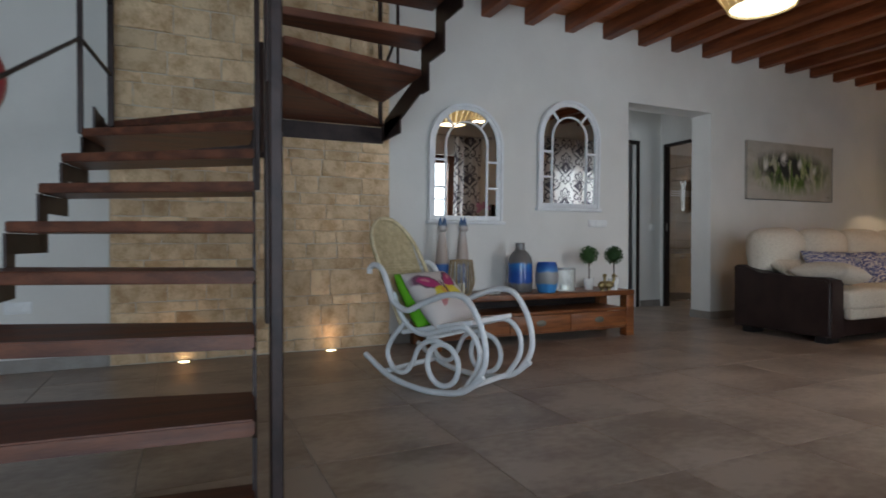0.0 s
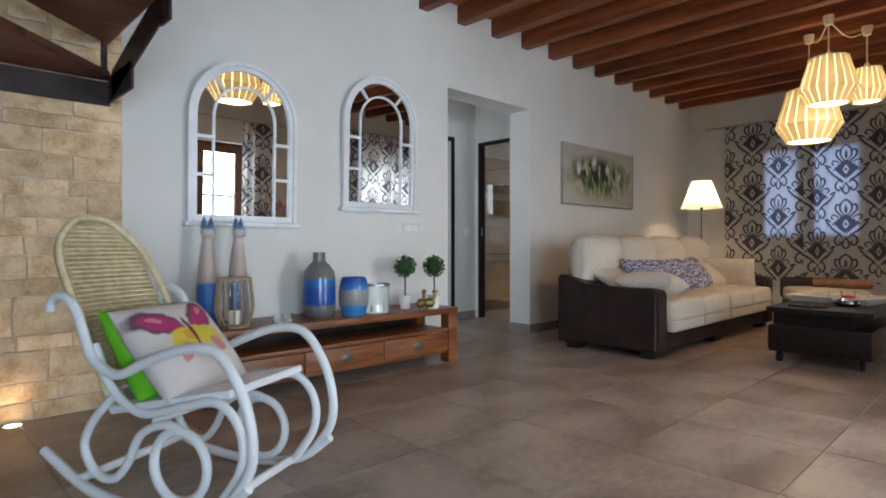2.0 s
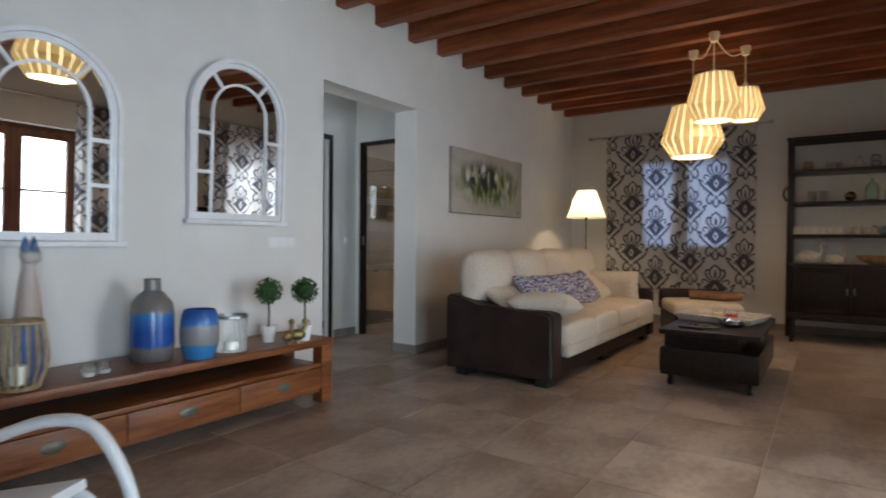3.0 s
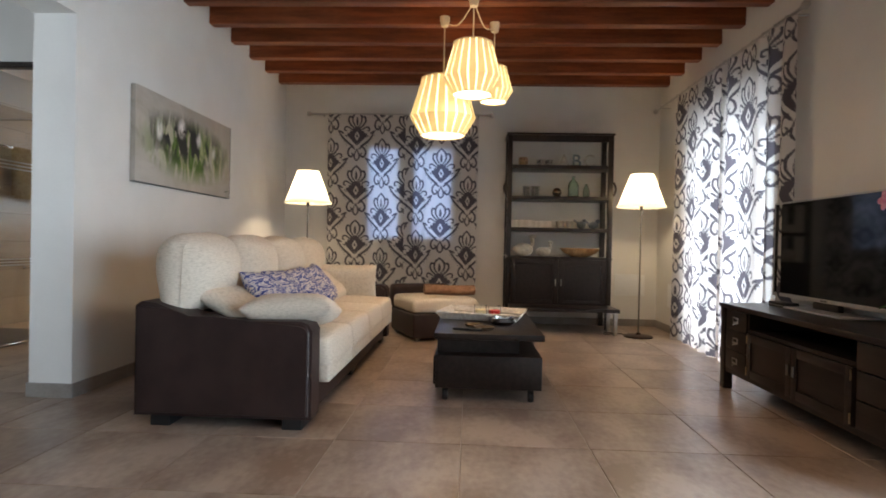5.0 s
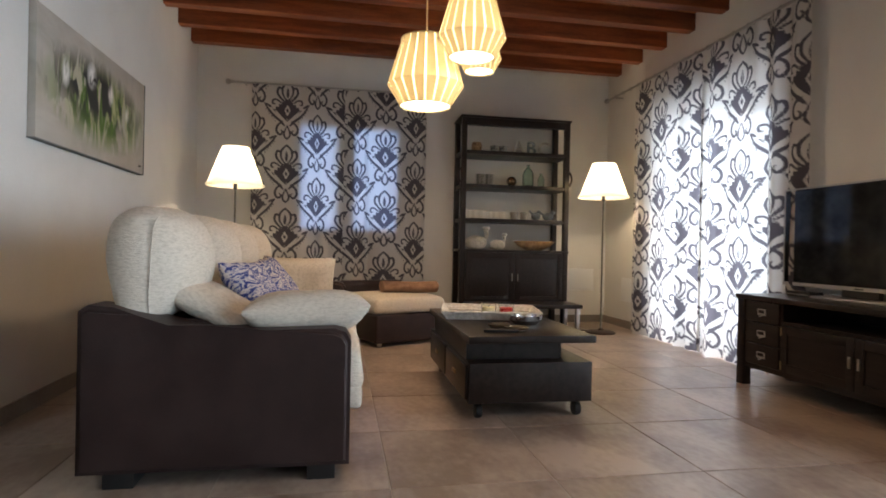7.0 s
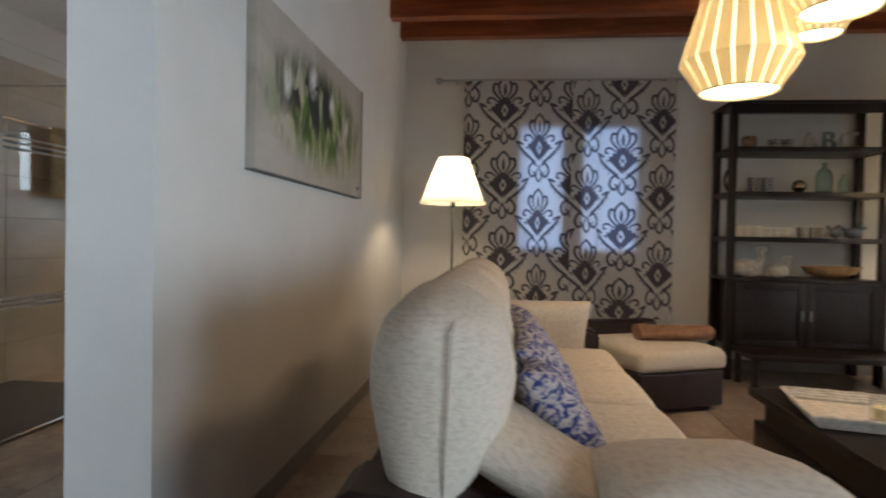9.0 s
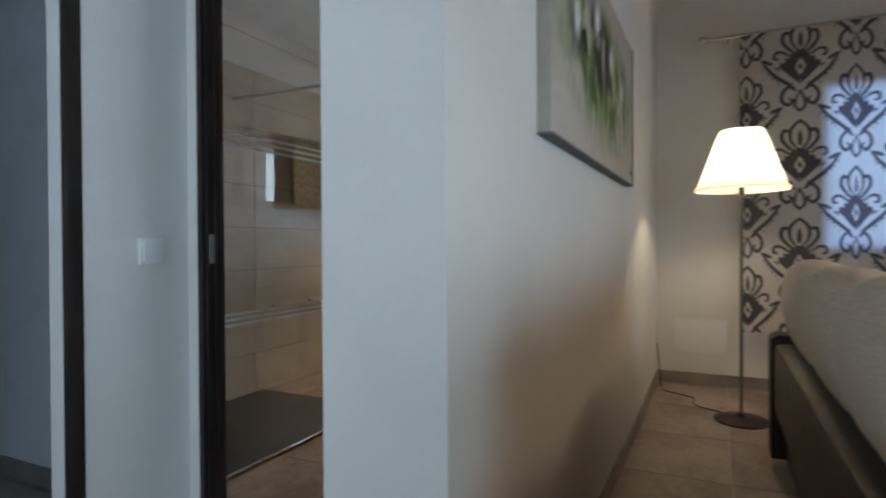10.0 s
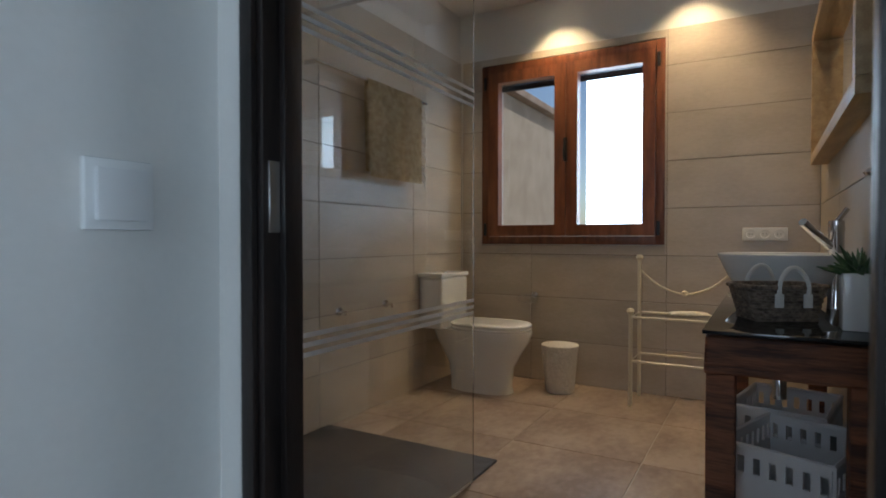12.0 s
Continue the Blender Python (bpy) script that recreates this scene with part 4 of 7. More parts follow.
def damask(name, dark, light, share=0.45):
    """Off-white cloth with a dark print laid down by the cloth's own print field, its edges feathered as in a woven ikat."""
    m, nodes, links, shader = nodes_of(name)
    uv = nodes.new("ShaderNodeUVMap")
    uv.uv_map = "cloth"
    printed_field = nodes.new("ShaderNodeAttribute")
    printed_field.attribute_name = "print"
    comb = nodes.new("ShaderNodeMapping")
    comb.inputs["Scale"].default_value = (260, 60, 1)
    links.new(uv.outputs["UV"], comb.inputs["Vector"])
    feather = nodes.new("ShaderNodeTexNoise")
    feather.inputs["Scale"].default_value, feather.inputs["Detail"].default_value = 1.0, 2
    links.new(comb.outputs["Vector"], feather.inputs["Vector"])
    ragged = nodes.new("ShaderNodeMath")
    ragged.operation = "MULTIPLY_ADD"
    links.new(feather.outputs["Fac"], ragged.inputs[0])
    ragged.inputs[1].default_value = 0.022
    links.new(printed_field.outputs["Fac"], ragged.inputs[2])
    mask = nodes.new("ShaderNodeMapRange")
    mask.inputs["From Min"].default_value, mask.inputs["From Max"].default_value = 0.006, 0.016
    links.new(ragged.outputs[0], mask.inputs["Value"])
    mix = nodes.new("ShaderNodeMix")
    mix.data_type = "RGBA"
    links.new(mask.outputs[0], mix.inputs["Factor"])
    mix.inputs["A"].default_value, mix.inputs["B"].default_value = (*light, 1), (*dark, 1)
    links.new(mix.outputs["Result"], shader.inputs["Base Color"])
    shader.inputs["Roughness"].default_value = 0.9
    weave = nodes.new("ShaderNodeTexNoise")
    weave.inputs["Scale"].default_value = 400
    links.new(uv.outputs["UV"], weave.inputs["Vector"])
    bump = nodes.new("ShaderNodeBump")
    bump.inputs["Strength"].default_value = 0.15
    links.new(weave.outputs["Fac"], bump.inputs["Height"])
    links.new(bump.outputs["Normal"], shader.inputs["Normal"])
    thin, join = nodes.new("ShaderNodeBsdfTranslucent"), nodes.new("ShaderNodeMixShader")
    links.new(mix.outputs["Result"], thin.inputs["Color"])
    join.inputs["Fac"].default_value = share
    links.new(shader.outputs[0], join.inputs[1])
    links.new(thin.outputs[0], join.inputs[2])
    sheer, last = nodes.new("ShaderNodeBsdfTransparent"), nodes.new("ShaderNodeMixShader")
    last.inputs["Fac"].default_value = 0.10
    links.new(mix.outputs["Result"], sheer.inputs["Color"])
    links.new(join.outputs[0], last.inputs[1])
    links.new(sheer.outputs[0], last.inputs[2])
    links.new(last.outputs[0], nodes["Material Output"].inputs["Surface"])
    return m


def drape(width, height, folds, deep, seed, full=1.06, step=0.012, phase=(0.0, 0.0)):
    """A hanging cloth in the local (x, z) plane, from z = 0 up, in soft uneven folds; its cloth map runs in metres."""
    bm = bmesh.new()
    layer = bm.loops.layers.uv.new("cloth")
    ink = bm.verts.layers.float.new("print")
    cols, rows = int(width / step), int(height / step)
    shake = random.Random(seed)
    phase_of = [shake.uniform(-0.5, 0.5) for _ in range(8)]
    # the cloth runs on faster where the folds are deep
    amps = [0.12 + 0.88 * math.sin(4.3 * i / cols + phase_of[3] * 7) ** 2 for i in range(cols + 1)]
    run = np.cumsum([0.0] + [1.0 + 0.25 * a for a in amps[1:]])
    cloth_x = [width * full * r / run[-1] for r in run]
    xs, zs = np.meshgrid(np.array(cloth_x) - phase[0], np.linspace(0, height, rows + 1) - phase[1])
    prints = damask_field(xs, zs)
    grid = []
    for j in range(rows + 1):
        h = j / rows
        line = []
        for i in range(cols + 1):
            t = i / cols
            a = 2 * math.pi * folds * (t + 0.03 * math.sin(5 * t + phase_of[0] * 6)) + phase_of[1] + 0.5 * (1 - h) * math.sin(7 * t + phase_of[2] * 5)
            amp = deep * amps[i] * (0.75 + 0.35 * (1 - h))
            vert = bm.verts.new((width * t + 0.012 * math.sin(a * 0.5) * (1 - h), amp * (math.sin(a) + 0.25 * math.sin(2 * a + phase_of[4] * 6)), height * h))
            vert[ink] = prints[j, i]
            line.append(vert)
        grid.append(line)
    for j in range(rows):
        for i in range(cols):
            f = bm.faces.new((grid[j][i], grid[j][i + 1], grid[j + 1][i + 1], grid[j + 1][i]))
            for loop, (ii, jj) in zip(f.loops, ((i, j), (i + 1, j), (i + 1, j + 1), (i, j + 1))):
                loop[layer].uv = (cloth_x[ii], height * jj / rows)
    return bm


DAMASK = damask("damask_curtain", (0.115, 0.106, 0.125), (0.76, 0.73, 0.70), 0.5)


def curtain(at, width, height, folds, seed, material, label, deep=0.035, group="patterned curtains", phase=(0.0, 0.0), step=0.012):
    ob = part("curtain", drape(width, height, folds, deep, seed, phase=phase, step=step), material)
    ob.matrix_world = at
    return tagged(ob, label, "curtain", group)


DAMASK_LABEL = "off-white curtain printed with a dark grey damask pattern"
curtain(pose(8.93, 2.08, 0.43, 0, 0, 90), 0.91, 2.08, 4, 1, DAMASK, DAMASK_LABEL, 0.024, phase=(0.46, 1.38))
curtain(pose(8.915, 2.965, 0.43, 0, 0, 90), 0.96, 2.08, 3.5, 2, DAMASK, DAMASK_LABEL, 0.024, phase=(0.64, 1.82))
curtain(pose(5.97, 0.0, 0.010), 1.12, 2.54, 5, 3, DAMASK, DAMASK_LABEL, 0.04)
curtain(pose(7.08, -0.005, 0.010), 1.14, 2.54, 5, 4, DAMASK, DAMASK_LABEL, 0.035)
curtain(pose(4.24, 0.0, 0.03), 0.52, 2.40, 4, 5, DAMASK, DAMASK_LABEL, 0.05)


def curtain_rod(at, length, label="slim brushed steel curtain rod with ball ends"):
    ob = thing("curtain_rod", at, label, "curtain rod", "curtain rods")
    part("rod", tube([(0, 0, 0), (length, 0, 0)], 0.011, 10), BRUSHED, ob)
    for x, s in ((0, -1), (length, 1)):
        part("finial", turned([(0.012, -0.01), (0.016, 0.0), (0.012, 0.012), (0.026, 0.03), (0.030, 0.045), (0.024, 0.062), (0, 0.07)], 16), BRUSHED, ob, m=pose(x, 0, 0, 0, 90 * s, 0))
    for x in (0.12, length - 0.12):
        part("bracket", tube([(x, 0, 0), (x, -0.115, 0)], 0.008, 8), BRUSHED, ob)
    for k in range(int(length / 0.16) - 1):
        part("ring", tube([(0.16 + k * 0.16, 0.018 * math.cos(a), 0.018 * math.sin(a) - 0.004) for a in [j * math.pi / 6 for j in range(12)]], 0.003, 5, closed=True), BRUSHED, ob)


curtain_rod(pose(8.93, 1.97, 2.52, 0, 0, 90), 2.15)
curtain_rod(pose(5.90, 0.0, 2.565), 2.90)
curtain_rod(pose(2.5, 0.0, 2.44), 2.40)

# ---- painting ----
m, nodes, links, shader = nodes_of("tulip_painting")
where = nodes.new("ShaderNodeTexCoord")
split = nodes.new("ShaderNodeSeparateXYZ")
links.new(where.outputs["Object"], split.inputs[0])


def streaks(scale, stretch, low, high, offset):
    put = nodes.new("ShaderNodeMapping")
    put.inputs["Scale"].default_value, put.inputs["Location"].default_value = stretch, offset
    links.new(where.outputs["Object"], put.inputs["Vector"])
    n = nodes.new("ShaderNodeTexNoise")
    n.inputs["Scale"].default_value, n.inputs["Detail"].default_value, n.inputs["Distortion"].default_value = scale, 4, 0.8
    links.new(put.outputs["Vector"], n.inputs["Vector"])
    r = nodes.new("ShaderNodeMapRange")
    r.inputs["From Min"].default_value, r.inputs["From Max"].default_value = low, high
    links.new(n.outputs["Fac"], r.inputs["Value"])
    return r.outputs[0]


def window_of(cx, cz, rx, rz, soft):
    put = nodes.new("ShaderNodeMapping")
    put.vector_type = "TEXTURE"
    put.inputs["Location"].default_value, put.inputs["Scale"].default_value = (cx, 0, cz), (rx, 100, rz)
    links.new(where.outputs["Object"], put.inputs["Vector"])
    size = nodes.new("ShaderNodeVectorMath")
    size.operation = "LENGTH"
    links.new(put.outputs["Vector"], size.inputs[0])
    r = nodes.new("ShaderNodeMapRange")
    r.inputs["From Min"].default_value, r.inputs["From Max"].default_value = 1.0 + soft, 1.0 - soft
    links.new(size.outputs["Value"], r.inputs["Value"])
    return r.outputs[0]


def product(a, b):
    n = nodes.new("ShaderNodeMath")
    n.operation, n.use_clamp = "MULTIPLY", True
    links.new(a, n.inputs[0])
    links.new(b, n.inputs[1])
    return n.outputs[0]


def over(base, colour, mask):
    n = nodes.new("ShaderNodeMix")
    n.data_type = "RGBA"
    links.new(mask, n.inputs["Factor"])
    links.new(base, n.inputs["A"])
    n.inputs["B"].default_value = (*colour, 1)
    return n.outputs["Result"]


ground_tone = nodes.new("ShaderNodeRGB")
ground_tone.outputs[0].default_value = (0.40, 0.36, 0.30, 1)
tone = over(ground_tone.outputs[0], (0.50, 0.46, 0.40), streaks(3, (1, 1, 1.5), 0.35, 0.7, (1, 0, 0)))
field = window_of(0.78, 0.31, 0.58, 0.20, 0.35)
tone = over(tone, (0.42, 0.43, 0.22), product(field, streaks(4, (1.5, 1, 0.8), 0.42, 0.62, (4, 0, 2))))
tone = over(tone, (0.075, 0.155, 0.015), product(field, streaks(5, (2.2, 1, 0.7), 0.45, 0.54, (2, 0, 7))))
tone = over(tone, (0.018, 0.018, 0.018), product(window_of(0.72, 0.38, 0.56, 0.16, 0.4), streaks(5, (2.0, 1, 0.7), 0.46, 0.53, (8, 0, 3))))
for cx, cz, rx, rz in ((0.30, 0.40, 0.035, 0.06), (0.62, 0.47, 0.05, 0.06), (0.90, 0.43, 0.035, 0.055), (1.18, 0.36, 0.03, 0.04)):
    tone = over(tone, (0.80, 0.78, 0.76), product(window_of(cx, cz, rx, rz, 0.5), streaks(14, (1, 1, 0.6), 0.30, 0.5, (cx * 9, 0, 1))))
links.new(tone, shader.inputs["Base Color"])
shader.inputs["Roughness"].default_value = 0.7
canvas_grain = nodes.new("ShaderNodeTexNoise")
canvas_grain.inputs["Scale"].default_value = 90
bump = nodes.new("ShaderNodeBump")
bump.inputs["Strength"].default_value = 0.3
links.new(canvas_grain.outputs["Fac"], bump.inputs["Height"])
links.new(bump.outputs["Normal"], shader.inputs["Normal"])
TULIPS = m
painting = thing("painting", pose(5.795, NORTH - 0.001, 1.345), "wide canvas of white tulips over green and black strokes", "painting")
part("canvas", boxed((0, -0.038, 0), (1.515, 0, 0.66), 0.003), TULIPS, painting)
for lo, hi in (((-0.002, -0.042, -0.006), (1.517, 0, -0.0005)), ((1.5155, -0.042, -0.006), (1.520, 0, 0.664))):
    part("edge_strip", boxed(lo, hi), surface("grey_canvas_edge", (0.14, 0.15, 0.14), (0.20, 0.21, 0.20), 0.8), painting)
part("signature", tube(curve_points([(1.41, -0.0385, 0.045), (1.425, -0.0385, 0.06), (1.435, -0.0385, 0.042), (1.45, -0.0385, 0.058), (1.465, -0.0385, 0.048)]), 0.002, 4), BLACK, painting)

# ---- sofa ----
X0, X1, YF, YB = 4.81, 7.60, 2.935, 3.845
sofa = thing("sofa", pose(X0, YF, 0), "four-seat sofa in dark brown leather with cream woven cushions", "sofa")
L, D = X1 - X0, YB - YF


def sofa_arm(x):
    """A leather arm, lower in front and swelling up to the back."""
    bm = bmesh.new()
    outline = [(0.0, 0.055), (0.0, 0.50), (0.02, 0.535), (0.06, 0.55), (0.30, 0.548), (0.50, 0.545), (0.62, 0.565), (0.72, 0.60), (0.80, 0.625), (D - 0.03, 0.632), (D, 0.61), (D, 0.055)]
    rings = [[bm.verts.new((xx, y, z)) for y, z in outline] for xx in (x, x + 0.19)]
    for k in range(len(outline)):
        j = (k + 1) % len(outline)
        bm.faces.new((rings[0][k], rings[0][j], rings[1][j], rings[1][k]))
    bm.faces.new(rings[0][::-1])
    bm.faces.new(rings[1])
    bmesh.ops.bevel(bm, geom=[e for e in bm.edges if abs(e.verts[0].co.x - e.verts[1].co.x) < 1e-5], offset=0.022, segments=3, affect="EDGES")
    return bm


for x in (0.0, L - 0.19):
    part("arm", sofa_arm(x), LEATHER, sofa)
part("base", boxed((0.192, 0.03, 0.055), (L - 0.192, D - 0.06, 0.27), 0.012), LEATHER, sofa)
part("back_frame", boxed((0.192, D - 0.17, 0.272), (L - 0.192, D - 0.01, 0.60), 0.03), LEATHER, sofa)
for x in (0.03, 0.62 * 2, L - 0.22):
    for y in (0.05, D - 0.18):
        part("foot", boxed((x, y, 0), (x + 0.17, y + 0.10, 0.054), 0.004), BLACK, sofa)
seats = 4
w = (L - 0.39) / seats


def seat_cushion(w, d, h):
    bm = box(bmesh.new(), (0, 0, 0), (w, d, h), 0.045, 3)
    bmesh.ops.subdivide_edges(bm, edges=[e for e in bm.edges if e.calc_length() > 0.2], cuts=4, use_grid_fill=True)
    for v in bm.verts:
        if v.co.z > h * 0.7:
            u, t = v.co.x / w * 2 - 1, v.co.y / d * 2 - 1
            v.co.z += 0.028 * (1 - u * u) * (1 - t * t * 0.5)
        elif v.co.y < 0.1:
            v.co.y -= 0.012
    return bm


for k in range(seats):
    part("seat_cushion", seat_cushion(w - 0.006, 0.73, 0.165), CREAM, sofa, "cream woven seat cushion", m=pose(0.195 + k * w + 0.003, -0.045, 0.272))
    # the front of the seat cushion hangs down over the base
    part("seat_front", boxed((0.195 + k * w + 0.006, -0.050, 0.20), (0.195 + (k + 1) * w - 0.006, 0.022, 0.30), 0.025, 3), CREAM, sofa)


def back_cushion(w, h, d, seed):
    """A plump cushion, round-shouldered at the top."""
    bm = bmesh.new()
    cols, rows = 18, 18
    grid = {}
    for s in (1, -1):
        for i in range(cols + 1):
            for j in range(rows + 1):
                u, v = math.sin(math.pi / 2 * (2 * i / cols - 1)), (1 - math.cos(math.pi * j / rows)) / 2
                top = h * (1 - 0.15 * abs(u) ** 4 + 0.02 * noise.noise(Vector((u * 1.5, seed * 3.1, 0))))
                width = w / 2 * (1 - 0.05 * max(0, v - 0.8) * 5 * abs(u))
                body = (max(0.0, 1 - abs(u) ** 11) ** 0.5) * (max(0.0, 1 - abs(2 * v - 1) ** 5) ** 0.5)
                if body < 1e-6 and s < 0:
                    grid[s, i, j] = grid[1, i, j]
                    continue
                swell = 1 + 0.06 * noise.noise(Vector((u * 2, v * 3, seed + s)))
                plump = (0.11 if s < 0 else 0.02) * (1 - u * u) * math.sin(math.pi * v) ** 0.7
                lean = 1.0 if s < 0 else 0.30 + 0.70 * min(1.0, v / 0.55) ** 0.8
                grid[s, i, j] = bm.verts.new((u * width, s * lean * (d / 2 * body * swell + plump * (body > 0)), top * v))
    for s in (1, -1):
        for i in range(cols):
            for j in range(rows):
                q = [grid[s, i, j], grid[s, i + 1, j], grid[s, i + 1, j + 1], grid[s, i, j + 1]]
                if len(set(q)) == 4:
                    bm.faces.new(q)
    return bm


for k in range(seats):
    wide = (L - 0.14) / seats + 0.006
    cx = 0.07 + (k + 0.5) * (L - 0.14) / seats
    part("back_cushion", back_cushion(wide, 0.445, 0.19, k), CREAM, sofa, "plump cream woven back cushion", m=pose(cx, D - 0.132, 0.545, 2, 0, 0))
    # sewn seam round the front panel
    seam = [(0.487 * wide * math.copysign(abs(math.cos(a)) ** 0.28, math.cos(a)), -0.068, 0.21 + 0.193 * math.copysign(abs(math.sin(a)) ** 0.35, math.sin(a))) for a in [(n + 0.5) * math.pi / 24 for n in range(48)]]
    part("seam", tube(seam, 0.0025, 6, closed=True), CREAM, sofa, m=pose(cx, D - 0.132, 0.545, 2, 0, 0))
    if k:
        part("lumbar_cushion", pillow((L - 0.39) / seats, 0.36, 0.19, 4, seed=k + 5), CREAM, sofa, m=pose(0.195 + (k + 0.5) * w, D - 0.40, 0.545, 40, 0, 0))

m, nodes, links, shader = nodes_of("blue_scribble_cloth")
where = nodes.new("ShaderNodeTexCoord")
wave = nodes.new("ShaderNodeTexNoise")
wave.inputs["Scale"].default_value, wave.inputs["Detail"].default_value, wave.inputs["Distortion"].default_value = 30, 3, 1.6
squash = nodes.new("ShaderNodeMapping")
squash.inputs["Scale"].default_value, squash.inputs["Rotation"].default_value = (0.5, 1.6, 1), (0, 0, 0.5)
links.new(where.outputs["Object"], squash.inputs["Vector"])
links.new(squash.outputs["Vector"], wave.inputs["Vector"])
ramp = nodes.new("ShaderNodeValToRGB")
while len(ramp.color_ramp.elements) < 4:
    ramp.color_ramp.elements.new(0.5)
for e, (p, c) in zip(ramp.color_ramp.elements, ((0.40, (0.022, 0.04, 0.19)), (0.48, (0.06, 0.09, 0.28)), (0.51, (0.45, 0.43, 0.46)), (0.60, (0.56, 0.52, 0.51)))):
    e.position, e.color = p, (*c, 1)
links.new(wave.outputs["Fac"], ramp.inputs["Fac"])
links.new(ramp.outputs["Color"], shader.inputs["Base Color"])
shader.inputs["Roughness"].default_value = 0.9
BLUE_CLOTH = m


def sofa_pillow(name, at, size, material, label, seed, group=""):
    ob = part(name, pillow(*size, power=3.6, seed=seed), material)
    ob.matrix_world = at
    return tagged(ob, label, "cushion", group)


CREAM_LABEL = "plain cream woven scatter cushion on the sofa"
sofa_pillow("cream_pillow", pose(5.085, 3.11, 0.575, -3, 10, 4), (0.42, 0.47, 0.175), CREAM, CREAM_LABEL, 1, "cream scatter cushions")
sofa_pillow("cream_pillow", pose(5.17, 3.42, 0.575, 27, 0, -4), (0.44, 0.46, 0.12), CREAM, CREAM_LABEL, 2, "cream scatter cushions")
sofa_pillow("cream_pillow", pose(7.28, 3.28, 0.575, 0, 70, 8), (0.36, 0.52, 0.16), CREAM, CREAM_LABEL, 3, "cream scatter cushions")
for k, x in enumerate((5.40, 5.76, 6.16, 6.58)):
    sofa_pillow("blue_pillow", pose(x + 0.03, 3.36 + 0.012 * (k % 2), 0.605, 52, 6 - 4 * k, -5 + 3 * k), (0.40, 0.36, 0.13), BLUE_CLOTH, "cushion with a scribbled blue and grey print", 10 + k, "blue scatter cushions")

# ---- ottoman with a rolled throw ----
ottoman = thing("ottoman", pose(7.92, 2.53, 0, 0, 0, 24.6), "square dark leather ottoman with a cream cushion on top", "ottoman")
part("base", boxed((-0.37, -0.335, 0.035), (0.37, 0.335, 0.275), 0.02, 3), LEATHER, ottoman)
part("seat_cushion", seat_cushion(0.76, 0.69, 0.13), CREAM, ottoman, m=pose(-0.38, -0.345, 0.277))
part("back_roll", boxed((0.24, -0.30, 0.277), (0.39, 0.36, 0.52), 0.05, 3), LEATHER, ottoman)
for x in (-0.31, 0.31):
    for y in (-0.27, 0.27):
        part("foot", turned([(0, 0), (0.022, 0), (0.026, 0.035), (0, 0.035)], 12), BRUSHED, ottoman, m=pose(x, y, 0))
THROW = surface("tan_plush_throw", (0.22, 0.115, 0.065), (0.32, 0.18, 0.11), 0.95, scale=20, grain=200, bump=0.5)
bm = bmesh.new()
rings = []
for i in range(13):
    t = i / 12
    y = 0.26 - 0.52 * t
    rings.append([bm.verts.new(((0.085 + 0.01 * math.sin(t * 9 + a * 2)) * math.cos(a) * (1 + 0.015 * math.sin(3 * a)), y, 0.052 + (0.052 + 0.004 * math.sin(5 * t + a)) * math.sin(a))) for a in [k * math.pi / 12 for k in range(24)]])
for a, b in zip(rings, rings[1:]):
    for k in range(24):
        bm.faces.new((a[k], a[(k + 1) % 24], b[(k + 1) % 24], b[k]))
bm.faces.new(rings[0])
bm.faces.new(rings[-1][::-1])
roll = thing("throw", pose(7.90, 2.36, 0.428, 0, 0, 12), "rolled tan plush throw on the ottoman", "throw")
part("roll", bm, THROW, roll)
part("fringe", tube([(0.06 * math.cos(a) * k / 22, -0.262, 0.05 + 0.035 * math.sin(a) * k / 22) for k, a in [(k, k * 0.6) for k in range(23)]], 0.006, 5), surface("pale_fringe", (0.45, 0.38, 0.30), (0.6, 0.52, 0.42), 0.9), roll)

# ---- coffee table ----
table = thing("coffee_table", pose(5.44, 1.71, 0), "low black-brown coffee table on black castors", "coffee table")
TL, TW = 1.22, 0.64
part("tabletop", boxed((-0.02, -0.01, 0.383), (TL, TW + 0.01, 0.42), 0.004), DARK_WOOD, table)
part("pedestal", boxed((0.10, 0.13, 0.285), (TL - 0.15, TW - 0.005, 0.382)), DARK_WOOD, table)
part("lower_box", boxed((0.0, 0.0, 0.085), (TL - 0.05, TW, 0.284), 0.004), DARK_WOOD, table)
for k in range(2):
    x = 0.03 + k * 0.56
    drawer = part("drawer", boxed((x, TW, 0.10), (x + 0.53, TW + 0.014, 0.27), 0.003), DARK_WOOD, table)
    part("handle", boxed((x + 0.23, TW + 0.014, 0.18), (x + 0.30, TW + 0.022, 0.20), 0.002), BRASS, drawer)
for x in (0.07, TL - 0.12):
    for y in (0.06, TW - 0.06):
        castor = part("castor", boxed((x - 0.02, y - 0.018, 0.055), (x + 0.02, y + 0.018, 0.085), 0.003), BLACK, table)
        part("wheel", turned([(0, -0.016), (0.033, -0.016), (0.037, 0), (0.033, 0.016), (0, 0.016)], 18), BLACK, castor, m=pose(x - 0.012, y, 0.037, 90))

